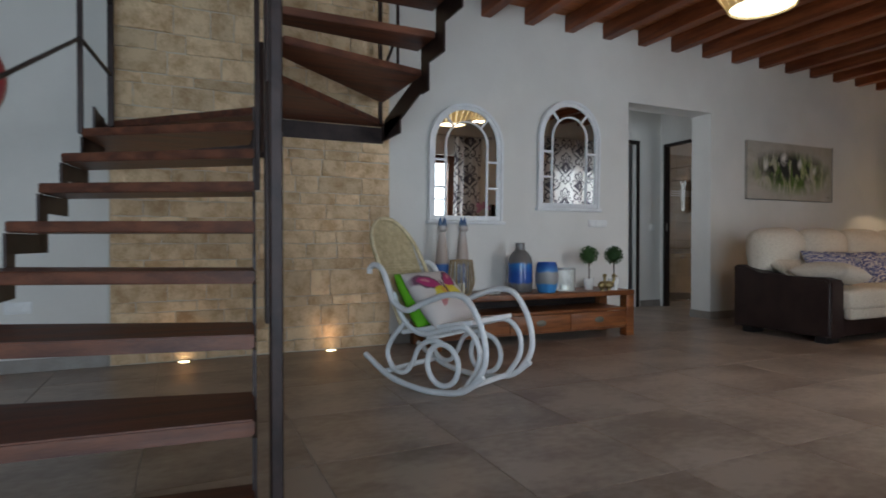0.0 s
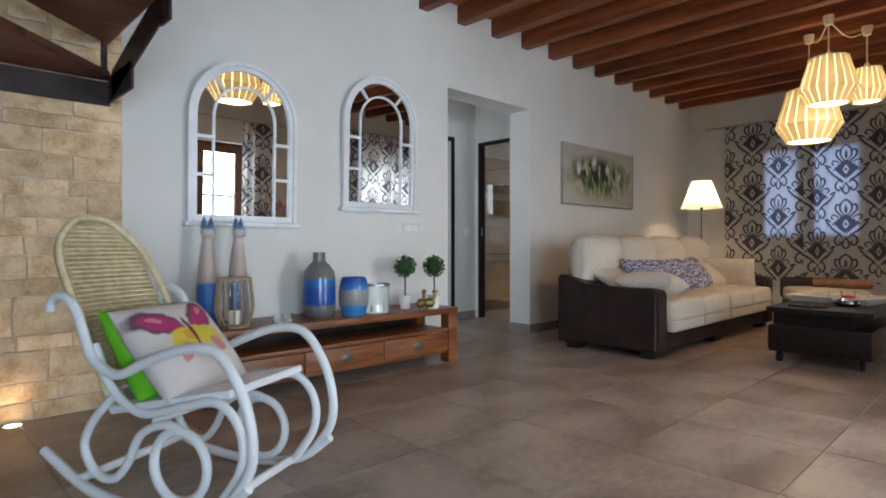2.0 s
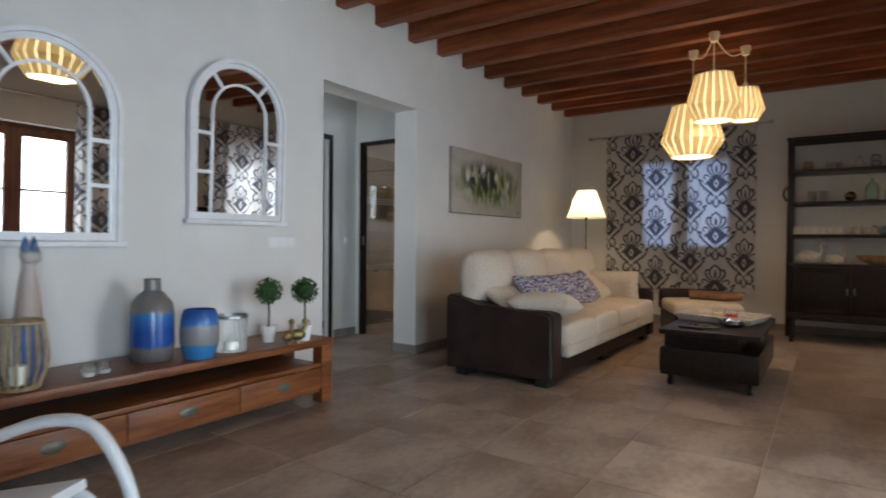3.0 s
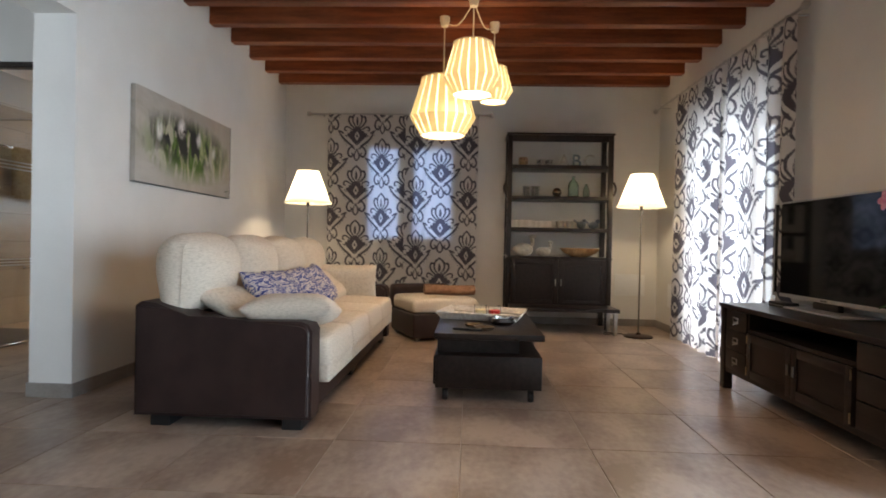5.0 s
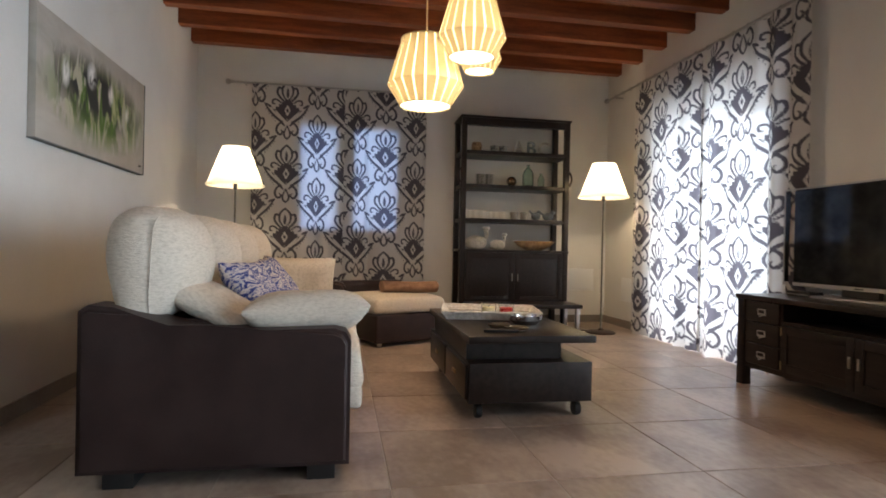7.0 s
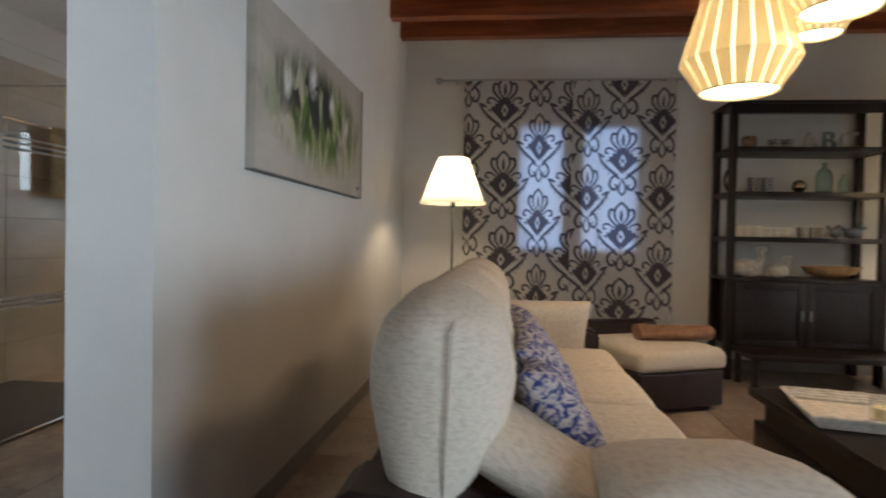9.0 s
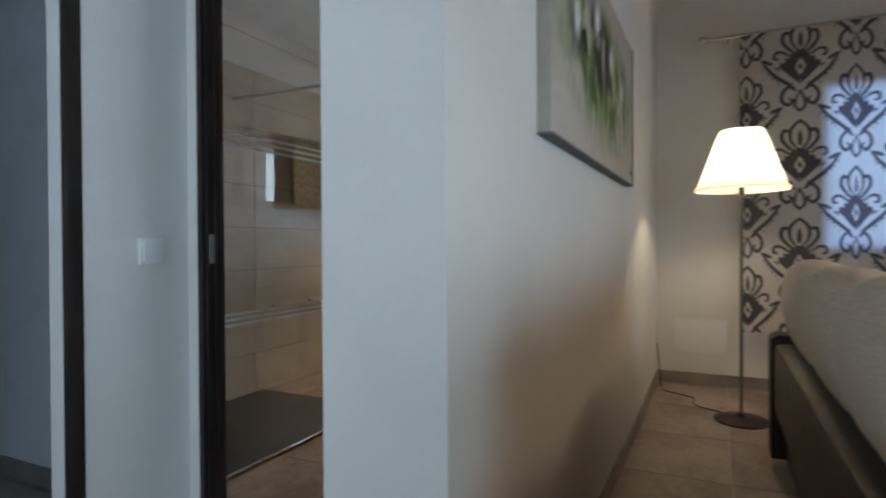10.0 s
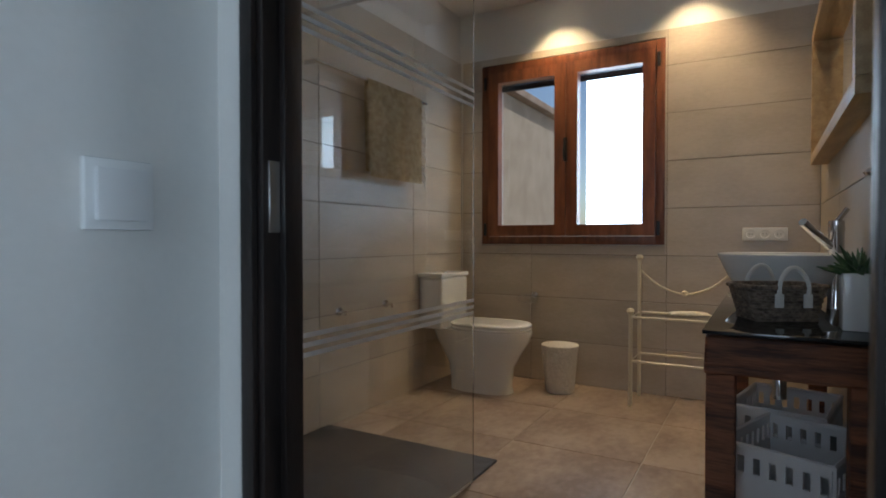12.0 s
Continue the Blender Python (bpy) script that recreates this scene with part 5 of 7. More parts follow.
WICKER_WHITE = surface("whitewashed_wicker", (0.55, 0.52, 0.47), (0.74, 0.71, 0.66), 0.8, scale=40, grain=150, bump=0.6)
tray = thing("serving_tray", pose(6.20, 2.05, 0.42, 0, 0, -12), "oblong whitewashed wicker tray on the coffee table", "tray")
part("base", boxed((-0.20, -0.27, 0.002), (0.20, 0.27, 0.012), 0.004), WICKER_WHITE, tray)
for r, h in ((0.0, 0.018), (0.008, 0.028), (0.016, 0.038), (0.026, 0.048)):
    line = [(-0.20 - r, -0.27 - r, h), (0.20 + r, -0.27 - r, h), (0.20 + r, 0.27 + r, h), (-0.20 - r, 0.27 + r, h)]
    pts = [Vector(a).lerp(Vector(b), k / 10) + Vector((0, 0, 0.003 * (k % 2))) for a, b in zip(line, line[1:] + line[:1]) for k in range(10)]
    part("woven_rim", tube(pts, 0.008, 6, closed=True), WICKER_WHITE, tray)
for k, (x, y, wax) in enumerate(((6.15, 2.07, (0.78, 0.70, 0.45)), (6.11, 1.97, (0.62, 0.03, 0.025)))):
    cup = thing("candle_glass", pose(x, y, 0.433), ("cream candle" if k == 0 else "red candle") + " in a clear glass on the tray", "candle")
    part("glass", turned([(0, 0), (0.040, 0), (0.044, 0.004), (0.047, 0.085), (0.044, 0.085), (0.041, 0.008), (0, 0.008)], 24), GLASS, cup).visible_shadow = False
    part("wax", turned([(0, 0.009), (0.0395, 0.009), (0.041, 0.055), (0, 0.053)], 24), plain("wax_tone", wax, 0.45), cup)
    part("wick", tube([(0, 0, 0.053), (0.002, 0, 0.066)], 0.0015, 4), BLACK, cup)
for x, y, r in ((5.86, 1.93, 0.095), (5.74, 2.12, 0.062), (5.62, 2.06, 0.066)):
    h = 0.05 if r > 0.08 else 0.018
    ob = part("metal_bowl", turned([(0, 0), (r * 0.7, 0), (r * 0.98, h * 0.5), (r, h), (r * 0.93, h), (r * 0.90, h * 0.6), (r * 0.6, 0.006), (0, 0.006)], 32), CHROME if r > 0.08 else surface("dark_bronze", (0.14, 0.10, 0.06), (0.30, 0.24, 0.16), 0.3, metal=0.9), None)
    ob.matrix_world = pose(x, y, 0.42)
    tagged(ob, "shallow shiny metal bowl on the coffee table" if r > 0.08 else "small flat bronze dish on the coffee table", "bowl", "metal bowls on the table")
ob = part("remote_control", boxed((-0.09, -0.022, 0), (0.09, 0.022, 0.016), 0.006), BLACK)
ob.matrix_world = pose(5.56, 2.16, 0.42, 0, 0, 80)
tagged(ob, "slim black remote control on the coffee table", "remote control")

# ---- pendant lamps ----
SHADE = cloth_light("cream_shade_cloth", (0.70, 0.61, 0.42), 0.36)
SLIT = plain("lit_shade_slit", (1, 0.92, 0.66), 0.6, glow=3.2, glow_colour=(1, 0.89, 0.58))
BULB = plain("lit_bulb_disc", (1, 0.95, 0.8), 0.5, glow=7, glow_colour=(1, 0.88, 0.62))
CORD = plain("cream_cord", (0.70, 0.58, 0.38), 0.6)


def pendant(x, y, z, r, h, hang, slats=20):
    """A faceted shade of folded slats, widest below its middle, with narrow glowing gaps; z: its lower rim."""
    ob = thing("pendant_lamp", pose(x, y, z), "cream folded-slat pendant lamp, lit warm from inside", "pendant lamp", "pendant lamps in clusters")
    r_top, r_low, knee = r * 0.66, r * 0.66, h * 0.31
    edge = ((r_low, 0.0), (r, knee), (r_top, h))
    turn = 2 * math.pi / slats
    for k in range(slats):
        a0, a1 = (k - 0.43) * turn, (k + 0.43) * turn
        bm = bmesh.new()
        line = [[bm.verts.new((rr * math.cos(a), rr * math.sin(a), zz)) for rr, zz in edge] for a in (a0, a1)]
        for i in range(2):
            bm.faces.new((line[0][i], line[1][i], line[1][i + 1], line[0][i + 1]))
        bmesh.ops.solidify(bm, geom=list(bm.faces), thickness=0.002)
        part("slat", bm, SHADE, ob, smooth=False)
        a0, a1 = (k + 0.425) * turn, (k + 0.575) * turn
        bm = bmesh.new()
        line = [[bm.verts.new((rr * 0.985 * math.cos(a), rr * 0.985 * math.sin(a), zz)) for rr, zz in ((r_low, 0.004), (r, knee), (r_top, h - 0.004))] for a in (a0, a1)]
        for i in range(2):
            bm.faces.new((line[0][i], line[1][i], line[1][i + 1], line[0][i + 1]))
        part("slit", bm, SLIT, ob, "glowing gap between slats", smooth=False)
    for rr, zz in ((r_low, 0.0), (r_top, h)):
        part("rim", tube([(rr * math.cos(a), rr * math.sin(a), zz) for a in [k * math.pi / 20 for k in range(40)]], 0.005, 6, closed=True), SHADE, ob)
    part("diffuser", turned([(0, 0.012), (r_low * 0.96, 0.012), (r_low * 0.96, 0.008), (0, 0.008)], 32), BULB, ob, "bright round diffuser")
    part("spider", tube([(-r_top, 0, h - 0.004), (r_top, 0, h - 0.004)], 0.003, 5), CORD, ob)
    part("spider", tube([(0, -r_top, h - 0.010), (0, r_top, h - 0.010)], 0.003, 5), CORD, ob)
    part("socket", turned([(0, h), (0.022, h), (0.020, h + 0.05), (0.006, h + 0.06), (0, h + 0.06)], 16), CORD, ob)
    top = hang - z
    part("cord", tube([(0, 0, h + 0.05), (0, 0, top - 0.03)], 0.006, 6), CORD, ob)
    part("ceiling_cup", turned([(0, top - 0.085), (0.030, top - 0.08), (0.042, top - 0.03), (0.042, top - 0.002), (0, top - 0.002)], 20), CORD, ob)
    return ob


# the cluster over the coffee table and the one nearer the stairs
for x, y, z, r, h, hang in ((6.77, 2.405, 1.855, 0.275, 0.47, BEAM_LOW), (6.365, 2.165, 2.09, 0.225, 0.39, BEAM_LOW), (6.89, 1.985, 2.17, 0.165, 0.29, BEAM_LOW),
                            (3.10, 2.30, 2.225, 0.275, 0.47, ROOF), (4.06, 1.22, 2.50, 0.165, 0.29, ROOF)):
    pendant(x, y, z, r, h, hang)
    share = (r / 0.22) ** 2 * (1.0 if x > 5 else 0.35 if x < 3.5 else 1.6)
    lamp("pendant_glow", "AREA", pose(x, y, z - 0.006), 5.0 * share, WARM, size=r * 0.9, size_y=r * 0.9)
    lamp("pendant_bulb", "POINT", pose(x, y, z + h * 0.55), 2.6 * share, (1.0, 0.86, 0.60), radius=0.045)
for x, y in ((6.77, 2.405), (6.89, 1.985)):
    ob = part("lamp_cable", tube(curve_points([(6.365, 2.165, BEAM_LOW - 0.05), ((6.365 + x) / 2, (2.165 + y) / 2, BEAM_LOW - 0.14), (x, y, BEAM_LOW - 0.05)]), 0.005, 6), CORD)
    tagged(ob, "cream lamp cable looped under the beams", "cable", "lamp cables")

# ---- floor lamps ----
PAPER = cloth_light("ivory_lamp_shade", (0.86, 0.82, 0.68), 0.5, glow=0.5, glow_colour=(1, 0.90, 0.66))


def floor_lamp(x, y, low, top, r=0.25):
    ob = thing("floor_lamp", pose(x, y, 0), "lit floor lamp with an ivory pleated shade on a steel pole", "floor lamp", "floor lamps")
    part("base", turned([(0, 0.0), (0.148, 0.0), (0.150, 0.012), (0.13, 0.022), (0.03, 0.030), (0.018, 0.05), (0, 0.05)], 36), STEEL, ob)
    part("pole", tube([(0, 0, 0.04), (0, 0, low - 0.02)], 0.009, 10), PEWTER, ob)
    part("lamp_holder", turned([(0, low - 0.03), (0.016, low - 0.03), (0.018, low + 0.04), (0.012, low + 0.10), (0, low + 0.10)], 14), BLACK, ob)
    bm = bmesh.new()
    n = 96
    rows = 6
    grid = [[bm.verts.new(((r + (r * 0.47 - r) * j / rows) * (1 + 0.006 * (i % 2)) * math.cos(2 * math.pi * i / n), (r + (r * 0.47 - r) * j / rows) * (1 + 0.006 * (i % 2)) * math.sin(2 * math.pi * i / n), low + (top - low) * j / rows)) for i in range(n)] for j in range(rows + 1)]
    for a, b in zip(grid, grid[1:]):
        for i in range(n):
            bm.faces.new((a[i], a[(i + 1) % n], b[(i + 1) % n], b[i]))
    part("shade", bm, PAPER, ob, "ivory pleated cloth shade")
    part("trim", tube([(r * 1.004 * math.cos(a), r * 1.004 * math.sin(a), low + 0.012 + 0.004 * (k % 2)) for k, a in [(k, k * math.pi / 30) for k in range(60)]], 0.006, 5, closed=True), PAPER, ob)
    lamp("floor_lamp_bulb", "POINT", pose(x, y, (low + top) / 2 - 0.02), 17, (1.0, 0.82, 0.54), radius=0.045)


floor_lamp(8.18, 3.94, 1.365, 1.72)
floor_lamp(8.19, 0.335, 1.385, 1.74)
cable = part("lamp_cable", tube(curve_points([(8.30, 4.02, 0.006), (8.42, 4.20, 0.006), (8.60, 4.22, 0.006), (8.72, 4.40, 0.006), (8.86, 4.44, 0.006), (8.88, 4.46, 0.20), (8.87, 4.47, 0.32)]), 0.004, 5), BLACK)
tagged(cable, "thin black lamp cable on the floor", "cable")
cable = part("lamp_cable", tube(curve_points([(8.30, 0.40, 0.006), (8.42, 0.62, 0.006), (8.30, 0.66, 0.006), (8.38, 0.52, 0.006), (8.55, 0.50, 0.006)]), 0.004, 5), BLACK)
tagged(cable, "thin black lamp cable on the floor", "cable")
for at in (pose(EAST - 0.001, 0.20, 0.50, 0, 0, -90), pose(EAST - 0.001, 4.18, 0.36, 0, 0, -90), pose(8.45, SOUTH + 0.001, 0.42, 0, 0, 180)):
    ob = thing("access_panel", at, "flush white access panel in the wall", "panel", "wall panels")
    part("door", boxed((-0.17, -0.008, -0.12), (0.17, 0, 0.12), 0.002), PORCELAIN_WHITE, ob)
    part("rim", band([(-0.18, -0.13), (-0.18, 0.13), (0.18, 0.13), (0.18, -0.13), (-0.18, -0.13)], [(-0.172, -0.122), (-0.172, 0.122), (0.172, 0.122), (0.172, -0.122), (-0.172, -0.122)], -0.006, 0), PORCELAIN_WHITE, ob)

# ---- bookcase ----
BX, BY, BD, BW, BH = 8.62, 0.53, 0.40, 1.21, 2.235
bookcase = thing("bookcase", pose(BX, BY, 0), "tall open black-brown bookcase with a two-door cupboard below", "bookcase")
for x in (0.0, BD - 0.055):
    for y in (0.0, BW - 0.055):
        part("post", boxed((x, y, 0), (x + 0.055, y + 0.055, BH), 0.003), DARK_WOOD, bookcase)
BOARDS = (1.165, 1.53, 1.89)
part("top", boxed((-0.012, -0.012, BH), (BD + 0.012, BW + 0.012, BH + 0.022), 0.003), DARK_WOOD, bookcase)
part("top_rail", boxed((0.008, 0.056, BH - 0.075), (0.03, BW - 0.056, BH - 0.001)), DARK_WOOD, bookcase)
for h in BOARDS:
    part("shelf", boxed((0.004, 0.056, h - 0.04), (BD - 0.004, BW - 0.056, h), 0.002), DARK_WOOD, bookcase)
    for y in (0.008, BW - 0.040):
        part("side_rail", boxed((0.056, y, h - 0.04), (BD - 0.056, y + 0.032, h)), DARK_WOOD, bookcase)
part("cupboard", boxed((0.012, 0.056, 0.27), (BD - 0.004, BW - 0.056, 0.805), 0.003), DARK_WOOD, bookcase)
part("cupboard_top", boxed((-0.008, -0.006, 0.806), (BD, BW + 0.006, 0.832), 0.003), DARK_WOOD, bookcase)
for k in (0, 1):
    y0 = 0.060 + k * (BW - 0.12) / 2 + 0.002
    y1 = y0 + (BW - 0.12) / 2 - 0.004
    door = part("door", boxed((-0.006, y0, 0.275), (0.011, y1, 0.80), 0.003), DARK_WOOD, bookcase)
    for lo, hi in (((y0, 0.275), (y0 + 0.06, 0.80)), ((y1 - 0.06, 0.275), (y1, 0.80)), ((y0 + 0.06, 0.275), (y1 - 0.06, 0.335)), ((y0 + 0.06, 0.74), (y1 - 0.06, 0.80))):
        part("rail", boxed((-0.014, lo[0], lo[1]), (-0.0065, hi[0], hi[1]), 0.002), DARK_WOOD, door)
    hy = y1 - 0.03 if k == 0 else y0 + 0.03
    part("handle", tube([(-0.024, hy, 0.50), (-0.028, hy, 0.53), (-0.024, hy, 0.58)], 0.006, 8), BRUSHED, door)
for s, z in ((0.0, 1.62), (BW, 1.62)):
    part("side_bracket", tube(curve_points([(0.02, s + (-0.01 if s == 0 else 0.01), z - 0.08), (0.02, s + (-0.035 if s == 0 else 0.035), z), (0.02, s + (-0.01 if s == 0 else 0.01), z + 0.08)], 4), 0.012, 6), STEEL, bookcase, "dark iron side handle")
bench = thing("bench", pose(8.20, 0.53, 0), "low dark bench with steel legs before the bookcase", "bench")
part("seat", boxed((0, 0, 0.245), (0.40, 1.17, 0.285), 0.004), DARK_WOOD, bench)
for x in (0.02, 0.34):
    for y in (0.02, 1.11):
        part("leg", boxed((x, y, 0), (x + 0.04, y + 0.04, 0.244), 0.003), BRUSHED if y < 0.1 else DARK_WOOD, bench)


def on_shelf(name, bm, material, x, y, h, label, category, turn=0.0, group="", smooth=True):
    ob = part(name, bm, material, None, "", smooth)
    ob.matrix_world = pose(BX + x, BY + y, h, 0, 0, turn)
    return tagged(ob, label, category, group)


def text(name, words, size, deep, material, at, label, category, parent=None):
    data = bpy.data.curves.new(name, "FONT")
    data.body, data.size, data.extrude, data.align_x = words, size, deep, "CENTER"
    shape = new(name + "_outline", data)
    mesh = bpy.data.meshes.new_from_object(shape.evaluated_get(bpy.context.evaluated_depsgraph_get()))
    bpy.data.objects.remove(shape)
    mesh.materials.clear()
    mesh.materials.append(material)
    ob = new(name, mesh)
    if parent:
        ob.parent, ob.matrix_local = parent, at
    else:
        ob.matrix_world = at
    return tagged(ob, label, category)


GREY_GLASS = plain("pale_green_glass", (0.70, 0.86, 0.80), 0.03, through_=0.9)
GREY_CUP = surface("grey_patterned_ceramic", (0.06, 0.06, 0.06), (0.42, 0.40, 0.37), 0.5, scale=45, grain=120, contrast=(0.45, 0.55))
PALE_CUP = surface("ribbed_grey_stoneware", (0.30, 0.28, 0.25), (0.44, 0.41, 0.37), 0.7, scale=30)
BIRD = surface("blue_grey_ceramic", (0.10, 0.12, 0.15), (0.19, 0.21, 0.25), 0.35, scale=20)
PALE_STONE = surface("weathered_pale_stone", (0.40, 0.37, 0.31), (0.60, 0.56, 0.49), 0.85, scale=25, grain=90, bump=0.4)
LINEN = surface("folded_cream_linen", (0.58, 0.54, 0.46), (0.72, 0.68, 0.60), 0.9, scale=30)
SHELF_3, SHELF_2, SHELF_1, SHELF_0 = 1.89, 1.53, 1.165, 0.832
on_shelf("copper_votive", turned([(0, 0), (0.04, 0), (0.056, 0.03), (0.058, 0.07), (0.05, 0.10), (0.046, 0.10), (0.05, 0.04), (0, 0.012)], 24), surface("hammered_copper", (0.25, 0.15, 0.08), (0.5, 0.33, 0.2), 0.3, metal=0.9, scale=60, bump=0.5), 0.13, 1.02, SHELF_3, "hammered copper votive holder on the shelf", "candle holder")
for y in (0.82, 0.72):
    on_shelf("patterned_cup", turned([(0, 0), (0.038, 0), (0.046, 0.075), (0.042, 0.075), (0.034, 0.01), (0, 0.008)], 20), GREY_CUP, 0.14, y, SHELF_3, "small cup with a grey dotted pattern", "cup", group="patterned cups")
for letter, y, mat_, lab in (("A", 0.545, PALE_STONE, "pale wooden letter A standing on the shelf"), ("B", 0.40, surface("grey_blue_paint", (0.13, 0.17, 0.19), (0.20, 0.24, 0.26), 0.7), "grey-blue wooden letter B standing on the shelf"), ("C", 0.25, PALE_STONE, "pale wooden letter C standing on the shelf")):
    text("wooden_letter", letter, 0.205, 0.018, mat_, pose(BX + 0.14, BY + y, SHELF_3 + 0.002) @ pose(0, 0, 0, 90, 0, -90), lab, "letter")
for y in (0.97, 0.87):
    for k in range(4):
        on_shelf("stacked_bowl", turned([(0, 0), (0.035, 0), (0.052, 0.030), (0.048, 0.030), (0.03, 0.005), (0, 0.004)], 20), GREY_CUP, 0.14, y, SHELF_2 + 0.0305 * k, "small dark patterned bowl in a stack", "bowl", group="stacked patterned bowls")
bm = bmesh.new()
bmesh.ops.create_uvsphere(bm, u_segments=24, v_segments=16, radius=0.055, matrix=Matrix.Translation((0, 0, 0.055)))
on_shelf("mosaic_ball", bm, surface("dark_mosaic_metal", (0.04, 0.02, 0.01), (0.5, 0.36, 0.22), 0.2, metal=0.8, scale=55, contrast=(0.45, 0.6)), 0.13, 0.62, SHELF_2, "dark shiny mosaic ball ornament", "ornament")
for y, s in ((0.43, 1.0), (0.28, 0.62)):
    on_shelf("glass_bottle", turned([(0, 0), (0.058 * s, 0), (0.063 * s, 0.01), (0.063 * s, 0.12 * s + 0.02), (0.05 * s, 0.175 * s), (0.018, 0.20 * s + 0.01), (0.016, 0.23 * s + 0.01), (0.022, 0.235 * s + 0.01), (0.014, 0.235 * s + 0.01), (0.012, 0.2 * s), (0.05 * s, 0.15 * s), (0.056 * s, 0.015), (0, 0.012)], 24), GREY_GLASS, 0.13, y, SHELF_2, "pale green glass bottle on the shelf", "bottle", group="glass bottles").visible_shadow = False
for y, n, wide in ((1.03, 7, 0.24), (0.80, 6, 0.24)):
    for k in range(n):
        on_shelf("folded_napkin", boxed((-0.09, -wide / 2 + 0.004 * (k % 3), 0), (0.09, wide / 2 - 0.003 * (k % 2), 0.0125), 0.004), LINEN, 0.16, y, SHELF_1 + 0.0135 * k, "folded cream linen napkin in a stack", "napkin", group="stacked napkins")
for y in (0.58, 0.47):
    on_shelf("stoneware_cup", turned([(0, 0), (0.034, 0), (0.047, 0.085), (0.043, 0.085), (0.03, 0.01), (0, 0.008)], 16), PALE_CUP, 0.13, y, SHELF_1, "ribbed pale stoneware cup on the shelf", "cup", group="stoneware cups")
for y, turn in ((0.33, -60), (0.19, -100)):
    bm = bmesh.new()
    bmesh.ops.create_uvsphere(bm, u_segments=18, v_segments=12, radius=1, matrix=Matrix.Translation((0, 0, 0.045)) @ Matrix.Diagonal((0.062, 0.042, 0.045, 1)))
    bmesh.ops.create_uvsphere(bm, u_segments=14, v_segments=10, radius=0.028, matrix=Matrix.Translation((0.048, 0, 0.088)))
    tube([(0.070, 0, 0.09), (0.092, 0, 0.088)], 0.006, 6, bm)
    tube([(-0.04, 0, 0.06), (-0.105, 0, 0.098)], 0.013, 6, bm)
    on_shelf("bird_figurine", bm, BIRD, 0.13, y, SHELF_1, "blue-grey ceramic bird figurine on the shelf", "figurine", turn, "bird figurines")
for y, s in ((1.00, 1.0), (0.76, 0.72)):
    bm = bmesh.new()
    bmesh.ops.create_uvsphere(bm, u_segments=20, v_segments=12, radius=1, matrix=Matrix.Translation((0, 0, 0.075 * s)) @ Matrix.Diagonal((0.12 * s, 0.07 * s, 0.078 * s, 1)))
    tube(curve_points([(0.06 * s, 0, 0.10 * s), (0.115 * s, 0, 0.15 * s), (0.10 * s, 0, 0.215 * s)]), 0.022 * s, 10, bm)
    bmesh.ops.create_uvsphere(bm, u_segments=14, v_segments=10, radius=1, matrix=Matrix.Translation((0.112 * s, 0, 0.232 * s)) @ Matrix.Diagonal((0.045 * s, 0.026 * s, 0.026 * s, 1)))
    on_shelf("bird_ornament", bm, PALE_STONE, 0.15, y, SHELF_0, "pale weathered long-necked bird ornament", "ornament", -90, "pale bird ornaments")
on_shelf("wooden_bowl", turned([(0, 0), (0.06, 0), (0.13, 0.045), (0.165, 0.095), (0.155, 0.098), (0.12, 0.055), (0.05, 0.018), (0, 0.016)], 28), surface("honey_root_wood", (0.26, 0.14, 0.06), (0.44, 0.27, 0.13), 0.6, scale=10, stretch=(1, 6, 1), bump=0.4), 0.17, 0.33, SHELF_0, "rough honey-coloured wooden bowl", "bowl").scale = (0.75, 1.45, 1.05)

# ---- television and its stand ----
SX0, SX1, SYB, SYF, SH = 4.15, 6.085, -0.09, 0.39, 0.587
stand = thing("tv_stand", pose(SX0, SYF, 0, 0, 0, 180) @ pose(-(SX1 - SX0), 0, 0), "long black-brown television stand with drawers and doors", "tv stand")
SL, SD = SX1 - SX0, SYF - SYB
part("top", boxed((-0.012, -0.012, SH - 0.03), (SL + 0.012, SD, SH), 0.004), DARK_WOOD, stand)
for x in (0.0, SL - 0.06):
    for y in (0.0, SD - 0.06):
        part("leg", boxed((x, y, 0), (x + 0.06, y + 0.06, SH - 0.031), 0.003), DARK_WOOD, stand)
part("carcass_bottom", boxed((0.06, 0.012, 0.12), (SL - 0.06, SD - 0.01, 0.15)), DARK_WOOD, stand)
part("back_panel", boxed((0.06, SD - 0.03, 0.15), (SL - 0.06, SD - 0.012, SH - 0.031)), DARK_WOOD, stand)
for x in (0.06, 0.36, SL - 0.56, SL - 0.078):
    part("side_panel", boxed((x, 0.012, 0.15), (x + 0.018, SD - 0.031, SH - 0.031)), DARK_WOOD, stand)
part("cubby_shelf", boxed((0.379, 0.012, 0.43), (SL - 0.561, SD - 0.031, 0.45)), DARK_WOOD, stand)
